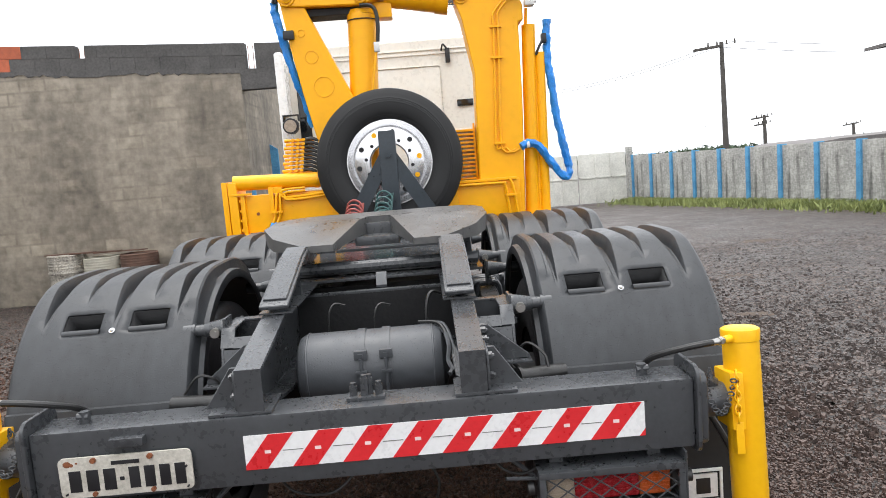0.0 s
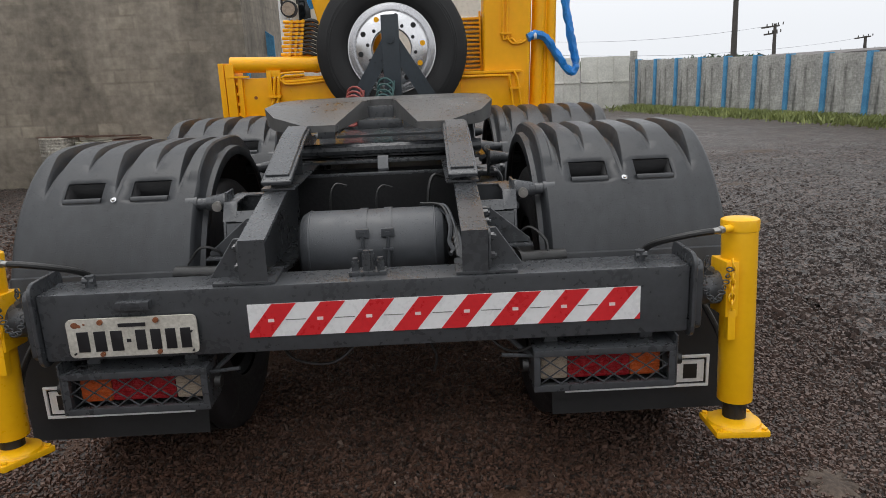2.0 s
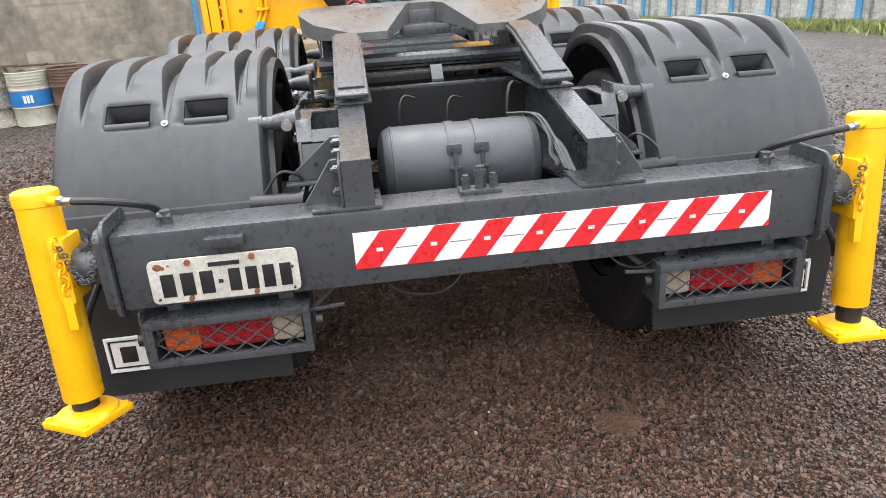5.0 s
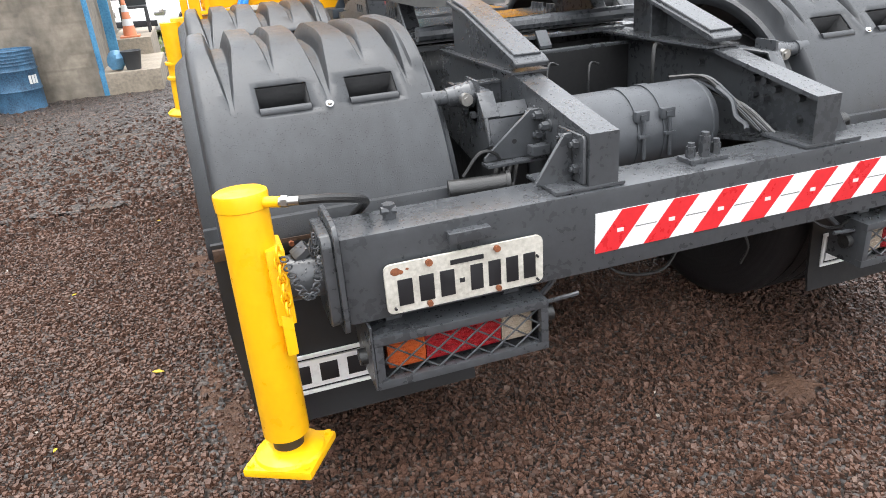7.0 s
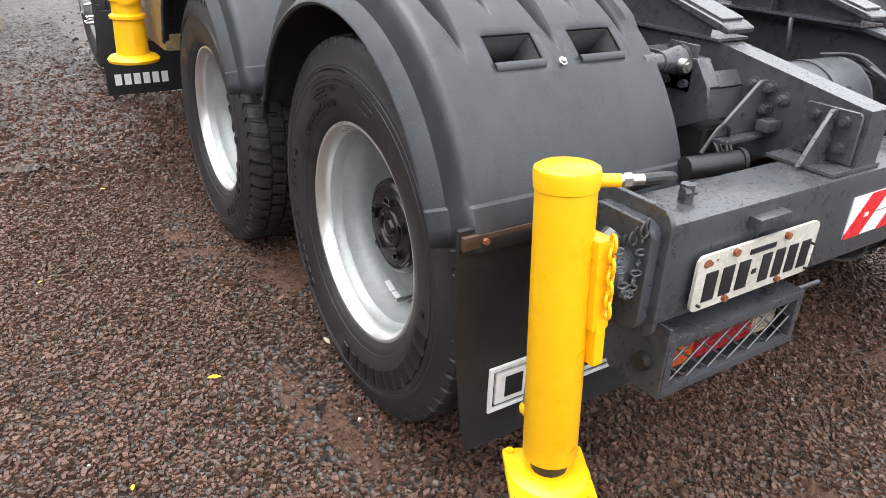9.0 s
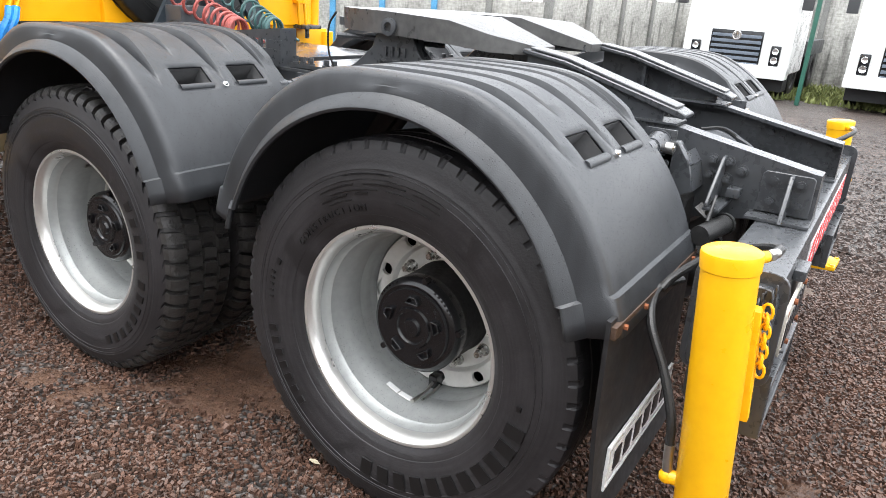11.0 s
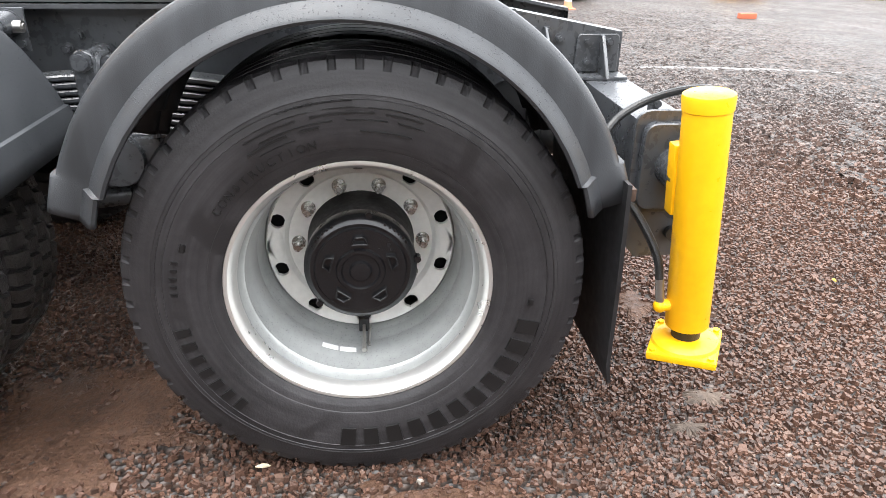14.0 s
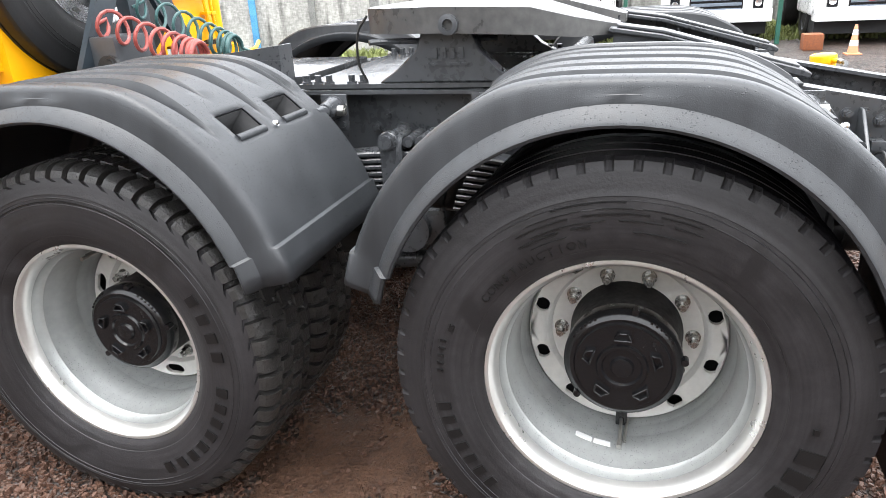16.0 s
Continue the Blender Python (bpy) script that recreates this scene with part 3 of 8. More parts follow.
def leaf_spring(s):
    sp = None
    for i in range(9):
        bm = bm_new()
        half = 0.66 - 0.055 * i if i else 0.70
        pts = []
        zc = 0.90 - 0.021 * i
        for k in range(13):
            y = AXLE_Y + STEP / 2 + half * (k / 6 - 1)
            pts.append((y, zc - 0.12 * ((y - AXLE_Y - STEP / 2) / 0.7) ** 2))
        prism(bm, pts + [(y, z - 0.017) for y, z in reversed(pts)], "x", s * 0.46, s * 0.55, 0.0045)
        if sp is None:
            sp = part("leaf_spring", bm, CHASSIS, truck)
        else:
            part("leaf", bm, CHASSIS, sp)
    bm = bm_new()
    box(bm, (min(s * 0.44, s * 0.57), AXLE_Y + STEP / 2 - 0.12, 0.60), (max(s * 0.44, s * 0.57), AXLE_Y + STEP / 2 + 0.12, 0.72), 0.02)
    cyl(bm, (s * 0.36, AXLE_Y + STEP / 2, 0.66), (s * 0.60, AXLE_Y + STEP / 2, 0.66), 0.075)
    for dy in (-0.11, 0.02):
        tube(bm, [(s * 0.45, AXLE_Y + STEP / 2 + dy, 0.72), (s * 0.45, AXLE_Y + STEP / 2 + dy, 0.92), (s * 0.505, AXLE_Y + STEP / 2 + dy, 0.94), (s * 0.56, AXLE_Y + STEP / 2 + dy, 0.92), (s * 0.56, AXLE_Y + STEP / 2 + dy, 0.72)], 0.012, k=4)
    part("spring_saddle", bm, CHASSIS, truck)
    y, bm = 1.590, bm_new()
    prism(bm, [(y - 0.030, 0.78), (y + 0.030, 0.78), (y + 0.032, 0.940), (y + 0.020, 0.965), (y - 0.020, 0.965), (y - 0.032, 0.940)], "x", s * 0.535, s * 0.575, 0.006)
    cyl(bm, (s * 0.40, y, 0.938), (s * 0.60, y, 0.938), 0.022, n=14)
    cyl(bm, (s * 0.575, y, 0.938), (s * 0.588, y, 0.938), 0.030, n=6)
    for dy in (-0.055, -0.095):
        cyl(bm, (s * 0.40, y + dy, 0.930), (s * 0.55, y + dy, 0.930), 0.017, n=12)
    part("shackle", bm, CHASSIS, truck)


leaf_spring(-1)
leaf_spring(1)

# axles, reaction rods and cross members
for k in (0, 1):
    y = AXLE_Y + STEP * k
    bm = bm_new()
    cyl(bm, (-0.62, y, AXLE_Z), (0.62, y, AXLE_Z), 0.075)
    ball(bm, (0, y, AXLE_Z), 0.2, (1, 0.9, 1), 20)
    for s in (-1, 1):
        cyl(bm, (s * 0.55, y, AXLE_Z), (s * 0.70, y, AXLE_Z), 0.20)
        cyl(bm, (s * 0.45, y - 0.20, AXLE_Z + 0.08), (s * 0.58, y - 0.20, AXLE_Z + 0.08), 0.075)
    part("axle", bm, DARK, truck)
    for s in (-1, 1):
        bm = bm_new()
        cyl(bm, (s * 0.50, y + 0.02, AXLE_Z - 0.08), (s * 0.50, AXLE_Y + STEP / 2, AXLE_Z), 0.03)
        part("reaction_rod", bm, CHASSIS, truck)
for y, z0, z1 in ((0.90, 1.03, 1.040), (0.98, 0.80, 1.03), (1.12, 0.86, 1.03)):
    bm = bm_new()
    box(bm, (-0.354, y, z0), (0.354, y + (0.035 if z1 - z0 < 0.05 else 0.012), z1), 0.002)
    # tall webs near-black, not chassis grey: the cavity's shade in their colour
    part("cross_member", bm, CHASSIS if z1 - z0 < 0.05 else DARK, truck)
# plain near-black sheets, added to keep the space between the rails dark
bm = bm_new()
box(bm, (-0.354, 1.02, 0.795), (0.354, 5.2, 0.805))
part("rail_gap_sheet", bm, DARK, truck)
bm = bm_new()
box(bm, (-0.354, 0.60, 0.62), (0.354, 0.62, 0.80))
part("rear_dark_sheet", bm, DARK, truck)
# drive shaft
bm = bm_new()
cyl(bm, (0, AXLE_Y + 0.2, AXLE_Z + 0.02), (0, AXLE_Y + STEP - 0.2, AXLE_Z + 0.06), 0.05)
part("drive_shaft", bm, CHASSIS, truck)

# air tank slung between the rails
bm = bm_new()
TY, TZ, TR = 0.43, 0.852, 0.128
lathe(bm, [(-0.262, 0.001), (-0.262, 0.05), (-0.255, 0.09), (-0.243, 0.116), (-0.225, TR - 0.002), (-0.215, TR), (0.215, TR), (0.225, TR - 0.002), (0.243, 0.116), (0.255, 0.09), (0.262, 0.05), (0.262, 0.001)], (0, TY, TZ), n=48)
tank = part("air_tank", bm, TANKM, truck, "dark grey welded cylindrical air tank")
for x in (-0.03, 0.055):
    bm = bm_new()
    lathe(bm, [(x - 0.014, TR + 0.001), (x - 0.014, TR + 0.004), (x + 0.014, TR + 0.004), (x + 0.014, TR + 0.001)], (0, TY, TZ), n=48)
    part("strap", bm, TANKM, tank)
    bm = bm_new()
    box(bm, (x - 0.022, TY - 0.128, TZ + 0.055), (x + 0.022, TY - 0.108, TZ + 0.085), 0.003)
    box(bm, (x - 0.009, TY - 0.133, TZ + 0.062), (x + 0.009, TY - 0.127, TZ + 0.076))
    cyl(bm, (x, TY - 0.134, TZ + 0.06), (x, TY - 0.140, TZ - 0.05), 0.006, n=8)
    box(bm, (x - 0.018, TY - 0.143, TZ + 0.010), (x + 0.018, TY - 0.130, TZ + 0.020), 0.002)
    part("buckle", bm, TANKM, tank)
for x in (-0.215, 0.215):
    bm = bm_new()
    lathe(bm, [(x - 0.004, TR), (x - 0.002, TR + 0.0025), (x + 0.002, TR + 0.0025), (x + 0.004, TR)], (0, TY, TZ), n=48)
    part("weld_seam", bm, TANKM, tank)
# air lines and wiring at the tank's end
for i in range(6):
    bm = bm_new()
    o = 0.013 * i
    tube(bm, [(0.17 + o * 0.5, 0.47, 0.985 - o * 0.3), (0.245 + o * 0.3, 0.40, 0.985 - 0.02 * (i % 3)), (0.275 + o * 0.3, 0.30 - o * 0.4, 0.915), (0.285 + o * 0.25, 0.20 - o * 0.7, 0.858)], 0.0055, n=6)
    part("air_line", bm, TANKM if i % 2 else HOSE, truck)
bm = bm_new()
tube(bm, [(0.262, 0.36, 0.96), (0.268, 0.30, 0.93), (0.262, 0.27, 0.89), (0.272, 0.24, 0.87), (0.262, 0.22, 0.86)], 0.008, n=6)
part("frayed_sleeve", bm, TANKM, truck)
for x, y, h in ((-0.17, 0.62, 0.14), (0.0, 0.66, 0.12), (0.20, 0.60, 0.16)):
    bm = bm_new()
    tube(bm, [(x, y, 0.86), (x, y, 0.92 + h * 0.5), (x + 0.02, y + 0.02, 0.90 + h), (x + 0.06, y + 0.04, 0.89 + h)], 0.007 if x > 0.1 else 0.004, n=6)
    part("pipe", bm, HOSE, truck)

# rear beam
def rounded(a0, a1, b0, b1, r):
    """Outline of a rectangle with rounded corners."""
    pts = []
    for ca, cb, t0 in ((a1 - r, b1 - r, 0), (a0 + r, b1 - r, 90), (a0 + r, b0 + r, 180), (a1 - r, b0 + r, 270)):
        pts += [(ca + r * math.cos(radians(t0 + 22.5 * k)), cb + r * math.sin(radians(t0 + 22.5 * k))) for k in range(5)]
    return pts


beam_bm = bm_new()
box(beam_bm, (-0.972, 0.0, 0.640), (0.972, 0.145, 0.850), 0.012)
beam = part("rear_beam", beam_bm, CHASSIS, truck, "dark grey painted box-section rear beam, wet on top")
for s in (-1, 1):
    bm = bm_new()
    prism(bm, rounded(-0.020, 0.172, 0.622, 0.888, 0.035), "x", s * 0.974, s * 0.986, 0.0015)
    part("end_plate", bm, CHASSIS, beam)
    bm = bm_new()
    prism(bm, rounded(-0.004, 0.156, 0.640, 0.862, 0.030), "x", s * 0.986, s * 1.012, 0.003)
    part("end_collar", bm, CHASSIS, beam)
    bm = bm_new()
    cyl(bm, (s * 1.0, 0.07, 0.755), (s * 1.11, 0.07, 0.755), 0.052)
    cyl(bm, (s * 1.03, 0.07, 0.82), (s * 1.06, 0.07, 0.80), 0.022, n=10)
    part("arm_stub", bm, CHASSIS, beam)
    bm = bm_new()
    for q in range(9):
        ball(bm, (s * (0.30 + 0.009 * q + random.uniform(-0.01, 0.01)), 0.02 + 0.013 * (q % 4), 0.853), 0.011, (1.8, 1, 0.4), 8)
    part("weld_bead", bm, CHASSIS, beam)
bm = bm_new()
box(bm, (-0.735, -0.028, 0.800), (-0.635, 0.0, 0.826), 0.004)
part("plate_lamp", bm, CHASSIS, beam)
bm = bm_new()
box(bm, (-0.055, 0.05, 0.85), (0.06, 0.11, 0.862), 0.003)
for x, y, h in ((-0.035, 0.08, 0.03), (0.0, 0.07, 0.055), (0.012, 0.09, 0.05), (0.042, 0.08, 0.03)):
    cyl(bm, (x, y, 0.855), (x, y, 0.86 + h), 0.013, n=6)
    cyl(bm, (x, y, 0.86 + h), (x, y, 0.87 + h), 0.009, n=10)
part("junction_fitting", bm, CHASSIS, beam)
for s in (-1, 1):
    bm = bm_new()
    cyl(bm, (s * 0.84, 0.075, 0.85), (s * 0.84, 0.075, 0.885), 0.016, n=6)
    cyl(bm, (s * 0.825, 0.07, 0.87), (s * 0.86, 0.07, 0.872), 0.010, n=8)
    part("hose_fitting", bm, CHASSIS, beam)

# red and white reflective warning strip
tape_x0, tape_x1, tape_z0, tape_z1 = -0.357, 0.822, 0.690, 0.793
strip_bm = bm_new()
box(strip_bm, (tape_x0, -0.003, tape_z0), (tape_x1, 0.001, tape_z1))
strip = part("warning_strip", strip_bm, WHT, truck, "red and white diagonal reflective warning strip")
pitch = (tape_x1 - tape_x0) / 8.05
lean = 0.083
for i in range(9):
    x0 = tape_x0 + pitch * (i - 0.07)
    a = [(x0, tape_z0), (x0 + pitch * 0.5, tape_z0), (x0 + pitch * 0.5 + lean, tape_z1), (x0 + lean, tape_z1)]
    # keep the stripe inside the strip
    poly = []
    for k in range(4):
        p, q = a[k], a[(k + 1) % 4]
        inp, inq = p[0] >= tape_x0, q[0] >= tape_x0
        if inp:
            poly.append(p)
        if inp != inq:
            t = (tape_x0 - p[0]) / (q[0] - p[0])
            poly.append((tape_x0, p[1] + t * (q[1] - p[1])))
    cut = []
    for k in range(len(poly)):
        p, q = poly[k], poly[(k + 1) % len(poly)]
        inp, inq = p[0] <= tape_x1, q[0] <= tape_x1
        if inp:
            cut.append(p)
        if inp != inq:
            t = (tape_x1 - p[0]) / (q[0] - p[0])
            cut.append((tape_x1, p[1] + t * (q[1] - p[1])))
    if len(cut) > 2:
        bm = bm_new()
        prism(bm, cut, "y", -0.0045, -0.002)
        part("red_stripe", bm, REDT, strip)
    cx, cz = x0 + pitch * 0.25 + lean / 2, (tape_z0 + tape_z1) / 2
    if tape_x0 + 0.03 < cx < tape_x1 - 0.03:
        bm = bm_new()
        box(bm, (cx - 0.009, -0.0055, cz - 0.005), (cx + 0.009, -0.004, cz + 0.005))
        part("print_mark", bm, PALEINK, strip)
    cx += pitch * 0.5
    if cx < tape_x1 - 0.04:
        bm = bm_new()
        box(bm, (cx - 0.03, -0.0042, cz - 0.0012), (cx + 0.03, -0.0028, cz + 0.0012))
        part("print_line", bm, PILLARG, strip)

# loose wiring under the beam
for pts in ([(-0.30, 0.10, 0.64), (-0.24, 0.06, 0.585), (-0.12, 0.05, 0.575), (-0.03, 0.09, 0.64)], [(0.36, 0.08, 0.64), (0.40, 0.05, 0.60), (0.45, 0.04, 0.585), (0.50, 0.04, 0.60)], [(0.16, 0.12, 0.64), (0.20, 0.10, 0.56), (0.19, 0.11, 0.50)],
            [(0.47, 0.30, 0.86), (0.52, 0.26, 0.93), (0.57, 0.22, 0.90), (0.58, 0.20, 0.86)], [(-0.60, 0.24, 0.86), (-0.55, 0.24, 0.915), (-0.50, 0.25, 0.90), (-0.48, 0.27, 0.85)]):
    bm = bm_new()
    tube(bm, pts, 0.0045, n=6)
    part("cable", bm, HOSE, truck)

# licence plate, its characters as plain bars
plate_bm = bm_new()
box(plate_bm, (-0.888, -0.020, 0.658), (-0.506, -0.013, 0.778), 0.0)
bmesh.ops.bevel(plate_bm, geom=[e for e in plate_bm.edges if abs(e.verts[0].co.y - e.verts[1].co.y) > 0.004], offset=0.016, segments=4, profile=0.5, affect="EDGES")
plate = part("licence_plate", plate_bm, PLATE, truck, "worn off-white licence plate with black bars and rust spots")
for x0, w in ((-0.860, 0.034), (-0.810, 0.034), (-0.761, 0.034), (-0.688, 0.030), (-0.644, 0.030), (-0.600, 0.030), (-0.556, 0.030)):
    bm = bm_new()
    box(bm, (x0, -0.0225, 0.676), (x0 + w, -0.019, 0.739), 0.001)
    part("character_bar", bm, INK, plate)
bm = bm_new()
box(bm, (-0.715, -0.0225, 0.702), (-0.703, -0.019, 0.712))
part("dot", bm, INK, plate)
bm = bm_new()
box(bm, (-0.735, -0.0225, 0.750), (-0.655, -0.019, 0.761))
part("town_bar", bm, INK, plate)
for x, z, r in ((-0.785, 0.768, 0.008), (-0.622, 0.768, 0.008), (-0.790, 0.668, 0.007), (-0.622, 0.668, 0.007), (-0.870, 0.672, 0.003), (-0.522, 0.668, 0.003), (-0.522, 0.728, 0.003)):
    bm = bm_new()
    cyl(bm, (x, -0.018, z), (x, -0.028, z), r, n=10)
    part("bolt", bm, RUST if r > 0.005 else INK, plate)
bm = bm_new()
for x, z, r in ((-0.862, 0.760, 0.013), (-0.850, 0.757, 0.008), (-0.835, 0.762, 0.006)):
    ball(bm, (x, -0.0195, z), r, (1, 0.12, 0.8), 10)
part("rust_spot", bm, RUST, plate)


# tail lamps in mesh guards
def tail_lamp(s):
    def X(a, b):
        return (min(s * a, s * b), max(s * a, s * b))
    fr = bm_new()
    x0, x1, z0, z1, y0, y1 = 0.495, 0.930, 0.472, 0.607, -0.025, 0.10
    for a, b, lo, hi in ((x0, x1, z1 - 0.020, z1), (x0, x1, z0, z0 + 0.020), (x0 + 0.0005, x0 + 0.02, z0 + 0.0202, z1 - 0.0202), (x1 - 0.02, x1 - 0.0005, z0 + 0.0202, z1 - 0.0202)):
        u, v = X(a, b)
        box(fr, (u, y0, lo), (v, y0 + 0.022, hi), 0.002)
    u, v = X(x0, x1)
    box(fr, (u + 0.001, y0 + 0.0222, z1 - 0.006), (v - 0.001, y1, z1 - 0.001))
    box(fr, (u + 0.001, y0 + 0.0222, z0 + 0.001), (v - 0.001, y1, z0 + 0.006))
    for a, b in ((x0, x0 + 0.006), (x1 - 0.006, x1)):
        u, v = X(a, b)
        box(fr, (u + (0.0015 if u == min(s * x0, s * x1) else 0), y0 + 0.0222, z0 + 0.0062), (v - (0.0015 if v == max(s * x0, s * x1) else 0), y1 - 0.001, z1 - 0.0062))
    lamp = part("tail_lamp", fr, CHASSIS, truck, "caged tail lamp with amber, red and clear lenses")
    for a, b, m, nm in ((0.80, 0.895, LAMPO, "amber_lens"), (0.605, 0.80, LAMPR, "red_lens"), (0.522, 0.605, LAMPW, "clear_lens")):
        u, v = X(a, b)
        bm = bm_new()
        box(bm, (u, 0.012, 0.498), (v, 0.05, 0.580), 0.008)
        lens = part(nm, bm, m, lamp)
        for k in range(6):
            zz = 0.506 + 0.0125 * k
            bm = bm_new()
            box(bm, (u + 0.006, 0.0095, zz), (v - 0.006, 0.0125, zz + 0.006))
            part("lens_rib", bm, m, lens)
    bm = bm_new()
    u, v = X(0.51, 0.915)
    box(bm, (u, 0.05, 0.485), (v, 0.08, 0.595), 0.004)
    part("lamp_body", bm, DARK, lamp)
    # side sheet of the cage, its front lower corner cut off
    bm = bm_new()
    prism(bm, [(-0.024, 0.4725), (0.113, 0.4725), (0.157, 0.530), (0.157, 0.638), (-0.024, 0.638)], "x", s * 0.9305, s * 0.9365, 0.001)
    part("cage_side", bm, CHASSIS, lamp)
    # expanded-metal guard
    n = 6
    xa, xb, za, zb = x0 + 0.02, x1 - 0.02, z0 + 0.02, z1 - 0.02
    w = (xb - xa) / n
    for k in range(-1, n):
        for dirn in (-1, 1):
            t0, t1 = (0.5 if k < 0 else 0.0), (0.5 if k == n - 1 else 1.0)
            p, q = [(xa + w * (k + 2 * t), (za + (zb - za) * t) if dirn > 0 else (zb + (za - zb) * t)) for t in (t0, t1)]
            bm = bm_new()
            cyl(bm, (s * p[0], y0 + 0.012 + 0.002 * dirn, p[1]), (s * q[0], y0 + 0.012 + 0.002 * dirn, q[1]), 0.0024, n=6)
            part("guard_wire", bm, CHASSIS, lamp)
    for xx in (x0 - 0.012, x1 + 0.012):
        bm = bm_new()
        cyl(bm, (s * xx, 0.02, 0.545), (s * (xx + 0.018 * (1 if xx > 0.7 else -1)), 0.02, 0.545), 0.02, n=12)
        part("rubber_mount", bm, HOSE, lamp)
    bm = bm_new()
    u, v = X(0.38, 0.50)
    cyl(bm, (s * 0.50, 0.02, 0.575), (s * 0.40, 0.0, 0.592), 0.006, n=6)
    cyl(bm, (s * 0.50, 0.05, 0.56), (s * 0.42, 0.06, 0.63), 0.008, n=6)
    part("stay_rod", bm, CHASSIS, lamp)
    for xx in (0.56, 0.86):
        bm = bm_new()
        u, v = X(xx - 0.02, xx + 0.02)
        box(bm, (u, 0.05, 0.607), (v, 0.075, 0.642))
        part("hanger", bm, CHASSIS, lamp)


tail_lamp(-1)
tail_lamp(1)



# hydraulic stabiliser legs at the ends of the beam
def stabiliser(s):
    cx, cy = s * 1.150, 0.062
    bm = bm_new()
    lathe(bm, [(0.372, 0.030), (0.372, 0.052), (0.376, 0.0535), (0.943, 0.0535), (0.945, 0.056), (0.973, 0.0575), (0.981, 0.056), (0.986, 0.048), (0.988, 0.001)], (cx, cy, 0), (0, 0, 1), n=40)
    leg = part("stabiliser_leg", bm, YELLOW, truck, "bright yellow hydraulic stabiliser leg held off the ground")
    # it leans a little forward at the head
    leg.matrix_basis = Matrix.Translation((0, cy, 0.70)) @ Matrix.Rotation(radians(-4.5), 4, "X") @ Matrix.Translation((0, -cy, -0.055)) @ Matrix.Diagonal((1, 1, 0.957, 1)) @ Matrix.Translation((0, 0, -0.645))
    bm = bm_new()
    fd = -0.026 if s > 0 else 0.0
    cyl(bm, (cx, cy, 0.325 + fd), (cx, cy, 0.375), 0.036)
    part("piston_rod", bm, HOSE, leg)
    bm = bm_new()
    turn = pose(cx, cy, fd, 0, 0, -30 if s < 0 else -3) @ pose(-cx, -cy, 0)
    box(bm, (cx - 0.084, cy - 0.084, 0.296), (cx + 0.084, cy + 0.084, 0.318), 0.008, rot=turn)
    part("foot_plate", bm, YELLOW, leg)
    bm = bm_new()
    lathe(bm, [(0.317, 0.084), (0.326, 0.080), (0.331, 0.070), (0.338, 0.050), (0.339, 0.001)], (cx, cy, fd), (0, 0, 1), n=32)
    part("foot_disc", bm, YELLOW, leg)
    for k in range(4):
        bm = bm_new()
        a = radians(45 + 90 * k)
        p = turn @ Vector((cx + 0.098 * math.cos(a), cy + 0.098 * math.sin(a), 0.317))
        cyl(bm, p, p + Vector((0, 0, 0.008)), 0.009, n=6)
        part("bolt", bm, YELLOW, leg)
    # mounting lug towards the beam and the pin chain
    bm = bm_new()
    u, v = min(s * 1.085, s * 1.125), max(s * 1.085, s * 1.125)
    box(bm, (u, cy - 0.062, 0.675), (v, cy + 0.055, 0.855), 0.006)
    box(bm, (u + 0.008, cy - 0.064, 0.60), (v - 0.008, cy - 0.035, 0.70), 0.004)
    part("mounting_lug", bm, YELLOW, leg)
    chain = [(s * 1.10, cy - 0.066, 0.850 - 0.022 * k) for k in range(7)]
    for k, c in enumerate(chain):
        bm = bm_new()
        ring = [(c[0] + 0.010 * math.cos(a) * (1 if k % 2 else 0.35), c[1] - 0.004 + 0.010 * math.cos(a) * (0.35 if k % 2 else 1), c[2] + 0.017 * math.sin(a)) for a in [2 * math.pi * q / 10 for q in range(11)]]
        tube(bm, ring, 0.0034, n=6, k=0)
        part("chain_link", bm, YELLOW, leg)
    for k in range(17):
        t = k / 16
        c = (s * (1.09 - 0.085 * t), cy - 0.075 + 0.02 * t, 0.835 - 0.14 * math.sin(math.pi * t) * 0.8 + 0.02 * t)
        bm = bm_new()
        ring = [(c[0] + 0.0085 * math.cos(a), c[1] + 0.0045 * math.cos(a) * (1 if k % 2 else -1), c[2] + 0.0062 * math.sin(a)) for a in [2 * math.pi * q / 10 for q in range(11)]]
        tube(bm, ring, 0.0024, n=6, k=0)
        part("chain_link", bm, CHASSIS, leg)
    for k in range(5):
        c = (s * 1.022, -0.010 + 0.012 * k, 0.868 - 0.012 * k)
        bm = bm_new()
        ring = [(c[0] + 0.010 * math.cos(a) * (1 if k % 2 else 0.4), c[1] - 0.006 * (k % 2), c[2] + 0.014 * math.sin(a)) for a in [2 * math.pi * q / 10 for q in range(11)]]
        tube(bm, ring, 0.0024, n=6, k=0)
        part("chain_link", bm, CHASSIS, leg)
    # upper hose from the beam to the head of the leg
    bm = bm_new()
    cyl(bm, (cx - s * 0.030, cy - 0.024, 0.958), (cx - s * 0.074, cy - 0.050, 0.957), 0.0125, n=12)
    part("port", bm, YELLOW, leg)
    bm = bm_new()
    cyl(bm, (cx - s * 0.072, cy - 0.049, 0.957), (cx - s * 0.112, cy - 0.064, 0.956), 0.0105, n=12)
    cyl(bm, (cx - s * 0.078, cy - 0.052, 0.957), (cx - s * 0.090, cy - 0.058, 0.957), 0.0135, n=6)
    part("hose_ferrule", bm, STEEL, leg)
    bm = bm_new()
